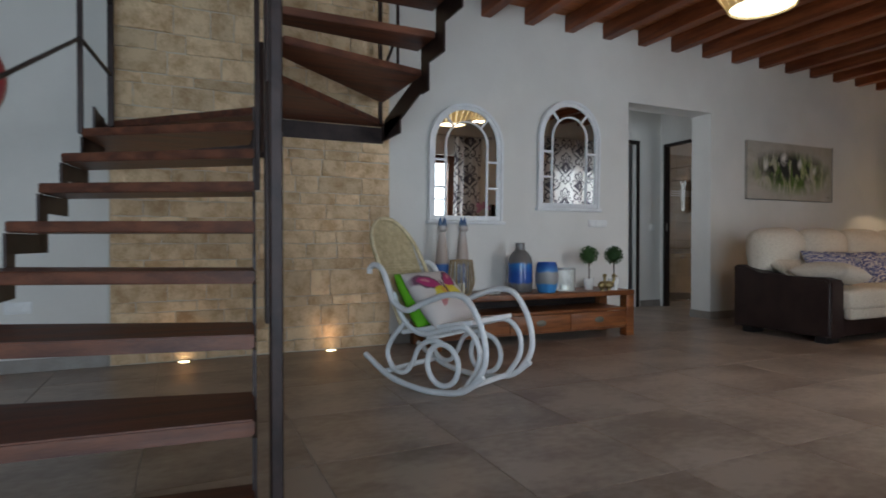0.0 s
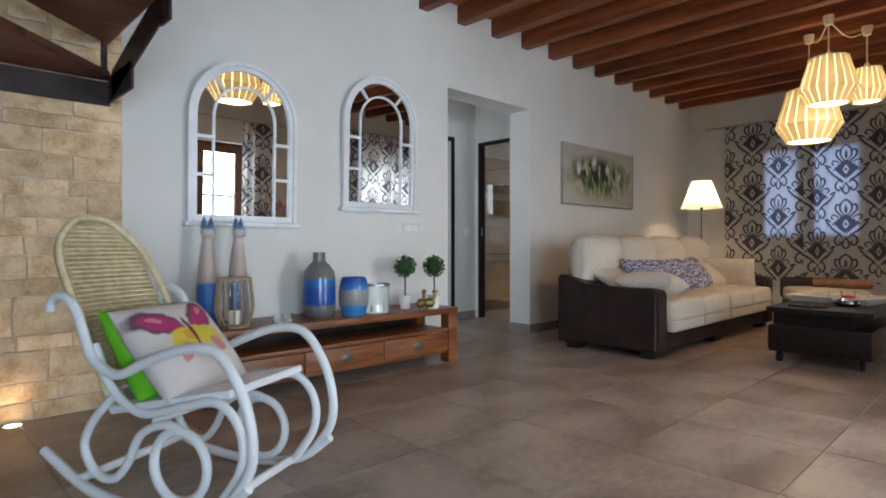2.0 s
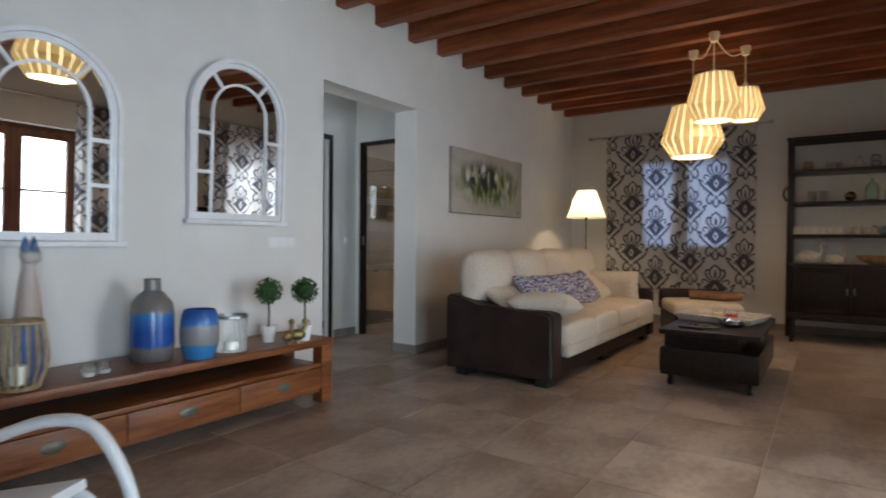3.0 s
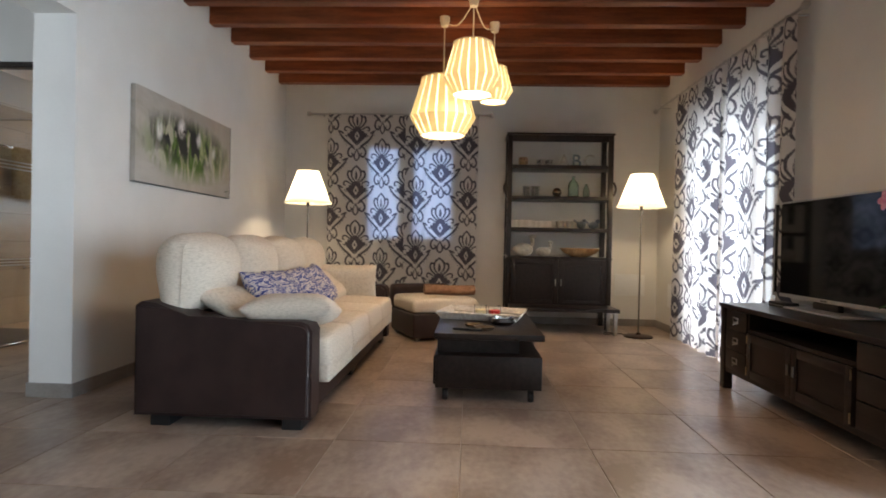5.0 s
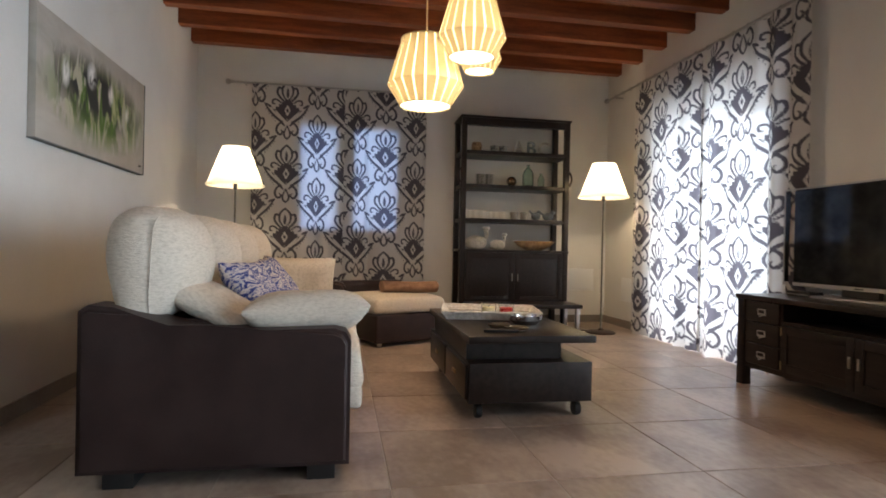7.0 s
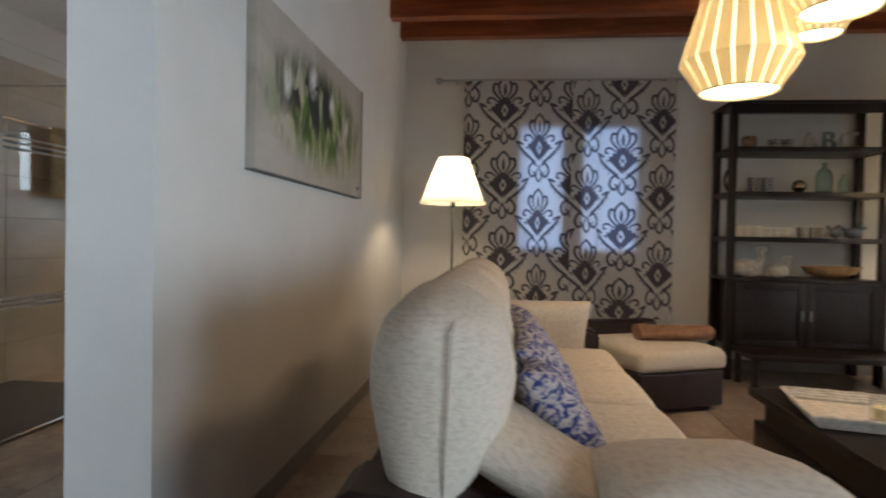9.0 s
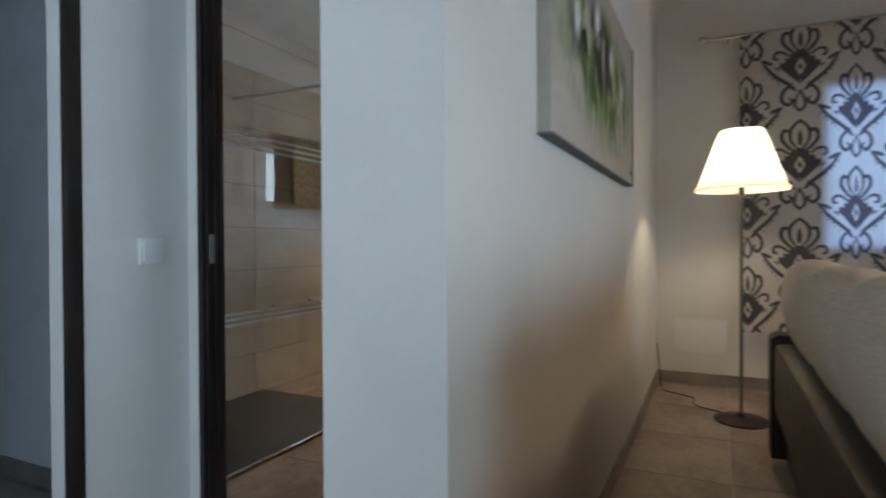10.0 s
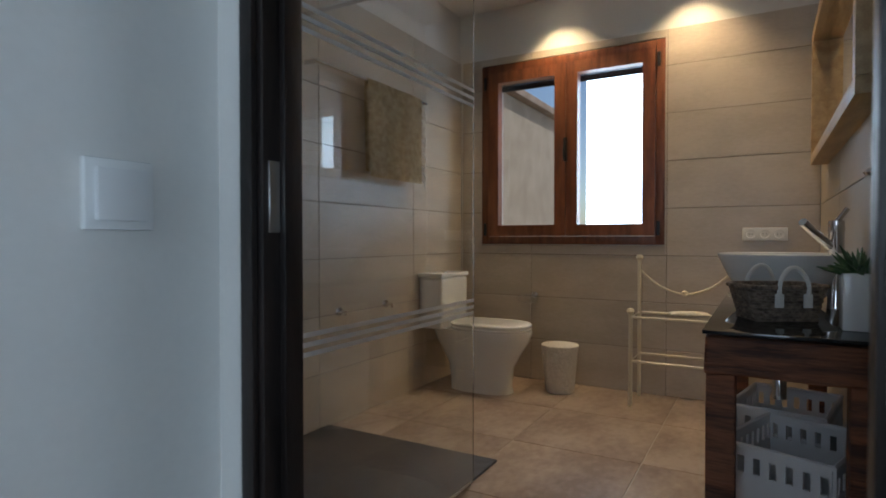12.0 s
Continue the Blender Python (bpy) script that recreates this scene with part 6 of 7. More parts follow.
for x0, x1 in ((0.08, 0.358), (SL - 0.54, SL - 0.08)):
    for k in range(3):
        z0 = 0.154 + k * 0.134
        drawer = part("drawer", boxed((x0, 0.0, z0), (x1, 0.02, z0 + 0.128), 0.004), DARK_WOOD, stand)
        cx = (x0 + x1) / 2
        part("handle_plate", boxed((cx - 0.035, -0.004, z0 + 0.045), (cx + 0.035, -0.0005, z0 + 0.085), 0.002), BRUSHED, drawer)
        part("label_card", boxed((cx - 0.024, -0.0055, z0 + 0.058), (cx + 0.024, -0.0042, z0 + 0.078)), DARK_WOOD, drawer)
        part("pull", tube([(cx - 0.012, -0.004, z0 + 0.046), (cx, -0.018, z0 + 0.038), (cx + 0.012, -0.004, z0 + 0.046)], 0.004, 6), BRUSHED, drawer)
mid = (0.379 + SL - 0.561) / 2
for k, (x0, x1) in enumerate(((0.381, mid - 0.002), (mid + 0.002, SL - 0.563))):
    door = part("door", boxed((x0, 0.002, 0.154), (x1, 0.02, 0.428), 0.003), DARK_WOOD, stand)
    for lo, hi in (((x0, 0.154), (x0 + 0.05, 0.428)), ((x1 - 0.05, 0.154), (x1, 0.428)), ((x0 + 0.05, 0.154), (x1 - 0.05, 0.204)), ((x0 + 0.05, 0.378), (x1 - 0.05, 0.428))):
        part("rail", boxed((lo[0], -0.006, lo[1]), (hi[0], 0.0018, hi[1]), 0.002), DARK_WOOD, door)
    hx = x1 - 0.025 if k == 0 else x0 + 0.025
    part("handle", boxed((hx - 0.008, -0.014, 0.27), (hx + 0.008, -0.0062, 0.33), 0.003), BRUSHED, door)
    for z in (0.19, 0.39):
        hinge = x0 + 0.006 if k == 0 else x1 - 0.006
        part("hinge", boxed((hinge - 0.005, -0.010, z - 0.025), (hinge + 0.005, -0.0062, z + 0.025)), BRASS, door)

TX, TY, TZ = 5.545, 0.02, 0.645
tv = thing("television", pose(TX, TY, SH, 0, 0, 180), "large flat television, switched off, on a silver foot", "television")
z0, z1, half = TZ - SH, 1.285 - SH, 0.575
part("body", boxed((-half, 0.0, z0), (half, 0.035, z1), 0.006), BLACK, tv)
part("screen", boxed((-half + 0.012, -0.003, z0 + 0.026), (half - 0.012, -0.0005, z1 - 0.014)), plain("dark_glossy_screen", (0.006, 0.007, 0.009), 0.06), tv, "black glossy screen", smooth=False)
SILVER = plain("satin_silver_plastic", (0.55, 0.55, 0.56), 0.3, 0.7)
for lo, hi in (((-half, -0.005, z0), (half, -0.0005, z0 + 0.022)), ((-half, -0.005, z1 - 0.010), (half, -0.0005, z1)), ((-half, -0.005, z0 + 0.0225), (-half + 0.009, -0.0005, z1 - 0.0105)), ((half - 0.009, -0.005, z0 + 0.0225), (half, -0.0005, z1 - 0.0105))):
    part("bezel", boxed(lo, hi, 0.001, 1), SILVER, tv)
part("maker_mark", boxed((-0.03, -0.0065, z0 + 0.007), (0.03, -0.0052, z0 + 0.014)), BLACK, tv)
part("neck", boxed((-0.12, 0.0, 0.012), (0.12, 0.04, z0 + 0.04), 0.006), BLACK, tv)
part("foot", boxed((-0.33, -0.12, 0.0), (0.33, 0.11, 0.013), 0.006), SILVER, tv)
ob = thing("media_box", pose(5.86, 0.09, SH, 0, 0, 180), "small black media box under the television", "media box")
part("case", boxed((-0.09, -0.05, 0), (0.09, 0.05, 0.032), 0.004), BLACK, ob)
part("front_strip", boxed((-0.08, -0.054, 0.010), (0.08, -0.0505, 0.016)), BRUSHED, ob)

# ---- orchid on the stand ----
orchid = thing("orchid", pose(4.62, 0.12, SH), "pink orchid in bloom in a white pot", "orchid")
part("pot", turned([(0, 0), (0.055, 0), (0.070, 0.12), (0.074, 0.125), (0.066, 0.125), (0.062, 0.10), (0, 0.098)], 28), CERAMIC, orchid)
GREEN_LEAF = surface("orchid_leaf_green", (0.020, 0.070, 0.015), (0.045, 0.130, 0.030), 0.4, scale=12)
PETAL = surface("pink_orchid_petal", (0.55, 0.20, 0.36), (0.74, 0.42, 0.56), 0.6, scale=60)
for k in range(5):
    a = k * 1.3
    bm = bmesh.new()
    line = []
    for i in range(7):
        t = i / 6
        p = Vector((math.cos(a) * 0.20 * t, math.sin(a) * 0.20 * t, 0.10 + 0.16 * t - 0.14 * t * t))
        side = Vector((-math.sin(a), math.cos(a), 0)) * 0.034 * math.sin(math.pi * min(0.98, t * 0.9 + 0.08))
        line.append([bm.verts.new(p - side), bm.verts.new(p - Vector((0, 0, 0.008))), bm.verts.new(p + side)])
    for p, q in zip(line, line[1:]):
        for i in range(2):
            bm.faces.new((p[i], p[i + 1], q[i + 1], q[i]))
    bmesh.ops.solidify(bm, geom=list(bm.faces), thickness=0.003)
    part("leaf", bm, GREEN_LEAF, orchid)
stem = [(0, 0, 0.10), (0.01, 0.01, 0.35), (0.02, 0.02, 0.55), (0.06, 0.03, 0.66), (0.13, 0.03, 0.69), (0.20, 0.03, 0.66)]
part("stem", tube(curve_points(stem), 0.004, 6), surface("orchid_stem", (0.04, 0.05, 0.02), (0.08, 0.06, 0.03), 0.6), orchid)
bloom = random.Random(9)
for k, p in enumerate(curve_points(stem)[15::2]):
    bm = bmesh.new()
    for i in range(5):
        a = 2 * math.pi * i / 5 + k
        c = Vector((math.cos(a) * 0.026, -0.012, math.sin(a) * 0.026))
        bmesh.ops.create_uvsphere(bm, u_segments=10, v_segments=6, radius=1, matrix=Matrix.Translation(c) @ Euler((0, -a, 0)).to_matrix().to_4x4() @ Matrix.Diagonal((0.026, 0.005, 0.019, 1)))
    bmesh.ops.create_uvsphere(bm, u_segments=8, v_segments=6, radius=0.009, matrix=Matrix.Translation((0, -0.02, -0.004)))
    part("blossom", bm, PETAL, orchid, m=pose(p.x + bloom.uniform(-0.03, 0.03), p.y + bloom.uniform(-0.03, 0.03), p.z + bloom.uniform(-0.05, 0.02), bloom.uniform(-25, 25), 0, bloom.uniform(150, 215)))

# ---- wall disc by the stairs and its neighbours ----
disc = thing("wall_disc", pose(-1.36, NORTH - 0.001, 1.86), "round cream and red painted wall disc", "wall ornament")
part("disc", turned([(0, 0.0), (0.34, 0.0), (0.345, 0.02), (0.30, 0.045), (0, 0.055)], 40), banded("cream_red_disc", [(0.0, (0.5, 0.42, 0.3)), (0.03, (0.32, 0.02, 0.02)), (0.05, (0.30, 0.02, 0.02))], 0.5, 0.002), disc, m=pose(0, 0, 0, 90))
sock = thing("socket_plate", pose(-0.97, NORTH - 0.001, 0.42), "white double wall socket", "socket")
part("plate", boxed((-0.075, -0.010, -0.04), (0.075, 0, 0.04), 0.004), PORCELAIN_WHITE, sock)
for x in (-0.036, 0.036):
    part("outlet", turned([(0.026, 0), (0.026, 0.003), (0.022, 0.003), (0.020, 0.001), (0, 0.001)], 20), PORCELAIN_WHITE, sock, m=pose(x, -0.010, 0, 90))

# ---- hall: dark door frames, switch ----
def door_frame(name, at, width, top, deep, label, out=0.036, out_far=None):
    """Dark wooden lining and stepped casing of a doorway; local x along the wall, y through it."""
    ob = thing(name, at, label, "door frame", kind="structure")
    w, lap = width / 2, 0.012 if deep > 0.03 else 0.002
    far = out if out_far is None else out_far
    for lo, hi in () if deep < 0.03 else (((-w, -0.004, 0), (-w + 0.022, deep + 0.004, top)), ((w - 0.022, -0.004, 0), (w, deep + 0.004, top)), ((-w + 0.022, -0.004, top - 0.022), (w - 0.022, deep + 0.004, top))):
        part("lining", boxed(lo, hi, 0.002), DOOR_WOOD, ob)
    for y0, y1 in ((-0.016, -0.0045), (deep + 0.0045, deep + 0.016)) if deep > 0.03 else ((-0.016, -0.0045),):
        for lo, hi in (((-w - out, y0, 0), (-w + lap, y1, top + out)), ((w - lap, y0, 0), (w + far, y1, top + out)), ((-w + lap + 0.0005, y0, top - lap), (w - lap - 0.0005, y1, top + out))):
            part("casing", boxed(lo, hi, 0.004), DOOR_WOOD, ob)
    for x0, x1 in ((-w + 0.0225, -w + 0.034), (w - 0.034, w - 0.0225)) if deep > 0.03 else ():
        part("stop", boxed((x0, deep * 0.42, 0), (x1, deep * 0.42 + 0.035, top - 0.023), 0.002), DOOR_WOOD, ob)
    return ob


frame_bed = door_frame("door_1", pose((4.62 + 5.372) / 2, 5.74, 0), 5.372 - 4.62, 2.12, 0.012, "dark stained wooden frame of the bedroom doorway", 0.052)
frame_bath = door_frame("door_2", pose(5.80, (4.93 + 5.667) / 2, 0, 0, 0, -90), 5.667 - 4.93, 2.13, 0.06, "dark stained wooden frame of the bathroom doorway", 0.012, 0.030)
half = (5.667 - 4.93) / 2
part("strike_plate", boxed((-half + 0.0222, 0.004, 1.00), (-half + 0.0255, 0.024, 1.10), 0.001, 1), BRUSHED, frame_bath)
strike = part("strike_plate", boxed((half - 0.0260, 0.002, 0.85), (half - 0.0222, 0.024, 1.01), 0.001, 1), BRUSHED, frame_bath)
part("latch", boxed((half - 0.030, 0.006, 0.945), (half - 0.0262, 0.020, 0.975), 0.001, 1), CHROME, strike)
switch = thing("light_switch", pose(5.648, 5.739, 1.045), "white double rocker light switch", "light switch")
part("plate", boxed((-0.043, -0.010, -0.043), (0.043, 0, 0.043), 0.003), CERAMIC, switch)
part("rocker", boxed((-0.032, -0.017, -0.032), (0.032, -0.0105, 0.032), 0.003), PORCELAIN_WHITE, switch)

# ---- bedroom glimpse ----
TEAL = cloth_light("teal_curtain_cloth", (0.015, 0.33, 0.42), 0.6)
for x, width, seed in ((5.35, 1.57, 11), (7.35, 0.8, 12)):
    curtain(pose(x, 9.42, 0.010), width, 2.39, 8 if width > 1 else 4, seed, TEAL, "bright teal full-length curtain", 0.085, "teal curtains", step=0.02)
rod = thing("curtain_rod", pose(5.2, 9.42, 2.36), "slim steel curtain rod with eyelets", "curtain rod")
part("rod", tube([(0, 0, 0), (3.1, 0, 0)], 0.012, 8), BRUSHED, rod)
for k in range(18):
    part("eyelet", tube([(0.22 + k * 0.08, 0.022 * math.cos(a), 0.022 * math.sin(a)) for a in [j * math.pi / 6 for j in range(12)]], 0.004, 5, closed=True), BRUSHED, rod)

# ---- bathroom shell ----
BN, BE, BS, BWEST = 7.045, 9.035, 4.775, 5.915
PALE_GROUT = plain("grey_tile_grout", (0.20, 0.17, 0.145), 0.9)


def tiled_wall(name, at, width, height, holes=(), long=0.90, tall=0.298, first=-0.008, offset=0.0):
    """Large flat tiles in level courses on a wall in the local (x, z) plane, facing -y."""
    ob = thing(name, at, "large pale beige stone-look wall tiles", "wall tiles", kind="structure")
    backing = wall_with_holes(0, (0, 0.006, 0), (width, 0.0125, height), [h for h in holes])
    part("backing", backing, PALE_GROUT, ob, smooth=False)
    meshes = {}
    row = 0
    z = first
    while z < height - 0.02:
        x = -offset
        while x < width - 0.01:
            spans = [(max(x, 0) + 0.0022, min(x + long, width) - 0.0022, max(z, 0) + 0.0022, min(z + tall, height) - 0.0022)]
            for a, b, c, d in holes:
                rest = []
                for p, q, r, s in spans:
                    if q <= a or p >= b or s <= c or r >= d:
                        rest.append((p, q, r, s))
                        continue
                    if p < a:
                        rest.append((p, a, r, s))
                    if q > b:
                        rest.append((b, q, r, s))
                    if r < c:
                        rest.append((max(p, a), min(q, b), r, c))
                    if s > d:
                        rest.append((max(p, a), min(q, b), d, s))
                spans = rest
            for p, q, r, s in spans:
                if q - p < 0.01 or s - r < 0.01:
                    continue
                key = (round(q - p, 3), round(s - r, 3))
                if key not in meshes:
                    bm = boxed((-key[0] / 2, 0, -key[1] / 2), (key[0] / 2, 0.006, key[1] / 2), 0.001, 1)
                    meshes[key] = bpy.data.meshes.new("wall_tile")
                    bm.to_mesh(meshes[key])
                    bm.free()
                    meshes[key].materials.append(BATH_TILE)
                piece("wall_tile", meshes[key], ob, pose((p + q) / 2, 0, (r + s) / 2))
            x += long
        z += tall
        row += 1
    return ob


tiled_wall("wall_tiles_north", pose(BWEST, BN, 0), BE - BWEST, 2.305, offset=0.25)
tiled_wall("wall_tiles_east", pose(BE, BN - 0.013, 0, 0, 0, -90), BN - BS - 0.013, 2.305, holes=((BN - 0.013 - 6.865, BN - 0.013 - 5.595, 0.95, 2.255),), offset=0.35)
tiled_wall("wall_tiles_south", pose(BE - 0.013, BS, 0, 0, 0, 180), BE - 0.013 - BWEST, 2.305)
glazed("window_4", pose(9.03, 6.23, 0, 0, 0, -90), 1.27, 0.955, 2.25, 2, "red-brown wooden bathroom window with two sashes", "window", deep=0.08, stile=0.078, rail=0.055)
fittings = thing("window_fittings", pose(9.0, 6.23, 0), "dark metal window latch and hinges", "window fittings")
part("latch", boxed((-0.005, -0.012, 1.52), (0.014, 0.012, 1.68), 0.004), BLACK, fittings)
part("latch_lever", tube([(-0.008, 0, 1.62), (-0.022, 0, 1.60), (-0.022, 0, 1.53)], 0.008, 8), BLACK, fittings)
for y in (-0.60, 0.60):
    for z in (1.06, 2.12):
        part("hinge", boxed((0.004, y - 0.010, z - 0.045), (0.016, y + 0.010, z + 0.045), 0.003), BLACK, fittings)
shutter = thing("roller_shutter", pose(9.235, 6.23, 0), "raised dark roller shutter in black side guides", "roller shutter")
for y in (-0.605, 0.605):
    part("guide", boxed((-0.015, y - 0.022, 0.97), (0.015, y + 0.022, 2.245), 0.003), BLACK, shutter)
for k in range(3):
    part("slat", boxed((-0.008, -0.582, 2.105 + k * 0.045), (0.008, 0.582, 2.147 + k * 0.045), 0.004), BLACK, shutter)
annex = structure("annex_wall", boxed((9.5, 7.25, -0.1), (12.15, 7.45, 2.42), 0.02), surface("ochre_render", (0.42, 0.34, 0.25), (0.50, 0.42, 0.32), 0.9, scale=5), "ochre rendered outside wall of the house", "house wall")
structure("annex_coping", boxed((9.5, 7.17, 2.425), (12.2, 7.5, 2.50), 0.01), surface("roof_clay", (0.30, 0.22, 0.16), (0.42, 0.32, 0.25), 0.9), "clay coping on the outside wall", "coping")

# ---- shower ----
tray = tagged(part("shower_tray", boxed((BWEST, 6.07, 0.0015), (7.53, BN - 0.002, 0.014), 0.004), surface("slate_grey_tray", (0.020, 0.021, 0.026), (0.040, 0.041, 0.048), 0.55, scale=20, grain=200, bump=0.4)), "flat dark slate-grey shower tray", "shower tray")
screen = thing("shower_screen", pose(BWEST, 6.06, 0), "clear glass shower screen with frosted stripes", "shower screen")
part("glass", boxed((0.0, -0.004, 0.016), (1.355, 0.004, 2.05)), GLASS, screen, "clear glass sheet").visible_shadow = False
FROST = plain("frosted_stripe", (0.82, 0.86, 0.90), 0.5, through_=0.35)
for z0 in (1.512, 1.542, 1.572, 0.690, 0.715, 0.740):
    part("stripe", boxed((0.0, -0.0052, z0), (1.353, -0.0042, z0 + (0.013))), FROST, screen)
part("support_bar", tube([(1.352, -0.03, 2.055), (1.352, BN - 6.06, 2.055)], 0.011, 10), CHROME, screen, "slim steel bar from the glass to the wall")
part("bar_clamp", boxed((1.333, -0.022, 2.025), (1.371, 0.022, 2.068), 0.004), CHROME, screen)
part("floor_channel", boxed((0.0, -0.009, 0.0145), (1.355, 0.009, 0.022), 0.001, 1), CHROME, screen)

# ---- downlights ----
SPOT_LENS = plain("lit_downlight", (1, 0.93, 0.8), 0.4, glow=25, glow_colour=(1, 0.86, 0.62))
for x, y in ((7.39, 5.03), (7.96, 5.03), (8.50, 5.03), (8.84, 6.26), (8.84, 5.43)):
    ob = thing("downlight", pose(x, y, 2.66), "small round recessed downlight, lit warm", "downlight", "bathroom downlights")
    part("rim", turned([(0.030, 0), (0.042, 0), (0.042, -0.004), (0.030, -0.006)], 24), WHITE_PAINT, ob)
    part("lens", turned([(0, -0.001), (0.029, -0.001), (0.029, -0.003), (0, -0.003)], 20), SPOT_LENS, ob)
    lamp("downlight_beam", "SPOT", pose(x, y, 2.65), 68 if x > 8.6 else 13, (1, 0.74, 0.40), radius=0.02, cone=98)

# ---- toilet ----
toilet = thing("toilet", pose(8.61, BN - 0.001, 0), "white ceramic toilet with a closed lid and cistern", "toilet")
part("cistern", boxed((-0.185, -0.175, 0.40), (0.185, 0.0, 0.735), 0.022, 3), CERAMIC, toilet)
part("cistern_lid", boxed((-0.192, -0.182, 0.737), (0.192, 0.0, 0.765), 0.008), CERAMIC, toilet)
part("flush_button", turned([(0, 0.006), (0.020, 0.005), (0.022, 0), (0, 0)], 20), CHROME, toilet, m=pose(0, -0.09, 0.7655))
bm = bmesh.new()
rings = []
for z, w, d0, d1 in ((0.0, 0.115, -0.16, -0.60), (0.04, 0.110, -0.16, -0.59), (0.16, 0.112, -0.15, -0.60), (0.25, 0.135, -0.10, -0.65), (0.33, 0.165, -0.06, -0.70), (0.39, 0.180, -0.04, -0.72), (0.405, 0.178, -0.04, -0.718)):
    c, r = (d0 + d1) / 2, (d0 - d1) / 2
    rings.append([bm.verts.new((w * abs(math.cos(a)) ** 0.8 * (1 if math.cos(a) > 0 else -1), c + r * abs(math.sin(a)) ** 0.8 * (1 if math.sin(a) > 0 else -1), z)) for a in [k * math.pi / 16 for k in range(32)]])
for a, b in zip(rings, rings[1:]):
    for k in range(32):
        bm.faces.new((a[k], a[(k + 1) % 32], b[(k + 1) % 32], b[k]))
bm.faces.new(rings[0][::-1])
bm.faces.new(rings[-1])
part("bowl", bm, CERAMIC, toilet)
for name, z0, z1, grow in (("seat", 0.407, 0.425, 0.186), ("lid", 0.427, 0.450, 0.184)):
    bm = bmesh.new()
    rings = [[bm.verts.new((grow * s * abs(math.cos(a)) ** 0.75 * (1 if math.cos(a) > 0 else -1), -0.445 + 0.268 * s * abs(math.sin(a)) ** 0.75 * (1 if math.sin(a) > 0 else -1), z)) for a in [k * math.pi / 18 for k in range(36)]] for z, s in ((z0, 0.985), (z0 + 0.006, 1.0), (z1 - 0.008, 1.0), (z1, 0.96))]
    for a, b in zip(rings, rings[1:]):
        for k in range(36):
            bm.faces.new((a[k], a[(k + 1) % 36], b[(k + 1) % 36], b[k]))
    bm.faces.new(rings[0][::-1])
    bm.faces.new(rings[-1])
    part(name, bm, CERAMIC, toilet)
bin_ob = tagged(part("waste_bin", turned([(0, 0.0), (0.088, 0.0), (0.092, 0.01), (0.118, 0.29), (0.121, 0.30), (0.118, 0.306), (0.05, 0.312), (0, 0.313)], 36), surface("white_ribbed_plastic", (0.66, 0.64, 0.60), (0.74, 0.72, 0.68), 0.4, scale=50, grain=20, bump=0.6)), "tapered white textured waste bin on the floor", "waste bin")
bin_ob.matrix_world = pose(8.82, 6.20, 0)
holder = thing("toilet_paper_holder", pose(BE - 0.001, 6.45, 0.60), "chrome toilet paper ring on the tiles", "paper holder")
part("mount", turned([(0, 0), (0.022, 0), (0.022, 0.012), (0, 0.016)], 16), CHROME, holder, m=pose(0, 0, 0, 0, -90, 0))
part("ring", tube([(-0.03, 0.07 * math.cos(a) + 0.05, 0.028 * math.sin(a) - 0.03) for a in [k * math.pi / 10 for k in range(20)]], 0.004, 6, closed=True), CHROME, holder)
for x, z in ((7.62, 0.60), (8.05, 0.60)):
    valve = thing("water_valve", pose(x, BN - 0.001, z), "small chrome water valve on the tiles", "valve", "water valves")
    part("rosette", turned([(0, 0), (0.026, 0), (0.022, 0.008), (0, 0.008)], 16), CHROME, valve, m=pose(0, 0, 0, 90))
    part("spout", tube([(0, -0.008, 0), (0, -0.045, 0), (0, -0.045, -0.02)], 0.009, 8), CHROME, valve)

# ---- towel rail with towel ----
rail = thing("towel_rail", pose(7.35, BN - 0.001, 1.87), "slim chrome towel rail on the tiles", "towel rail")
part("bar", tube([(0, -0.07, 0), (1.06, -0.07, 0)], 0.009, 8), CHROME, rail)
for x in (0.02, 1.04):
    part("bracket", tube([(x, 0, 0), (x, -0.07, 0)], 0.011, 8), CHROME, rail)
TOWEL = surface("tan_cotton_towel", (0.36, 0.27, 0.15), (0.50, 0.40, 0.25), 0.95, scale=30, grain=200, bump=0.5)
bm = bmesh.new()
grid = []
profile = [(-0.058, -0.50), (-0.057, -0.3), (-0.056, -0.05), (-0.062, 0.012), (-0.080, 0.014), (-0.086, -0.05), (-0.088, -0.3), (-0.092, -0.53)]
for y, z in profile:
    grid.append([bm.verts.new((0.42 + 0.56 * i / 14 + 0.004 * math.sin(i * 2 + z * 9), y + 0.006 * math.sin(i * 1.1 + z * 4) * (1 if z < -0.02 else 0.2), z)) for i in range(15)])
for a, b in zip(grid, grid[1:]):
    for i in range(14):
        bm.faces.new((a[i], a[i + 1], b[i + 1], b[i]))
bmesh.ops.solidify(bm, geom=list(bm.faces), thickness=0.006)
towel = thing("towel", pose(7.35, BN - 0.001, 1.87), "tan towel with a fringed end over the rail", "towel")
part("cloth", bm, TOWEL, towel)
for k in range(12):
    z = -0.50 + k * 0.042
    part("fringe", tube(curve_points([(0.98, -0.088, z), (1.00 + 0.012 * math.sin(k * 2.1), -0.092, z - 0.02), (1.015, -0.09, z - 0.055)], 3), 0.006, 5), WICKER_WHITE, towel)

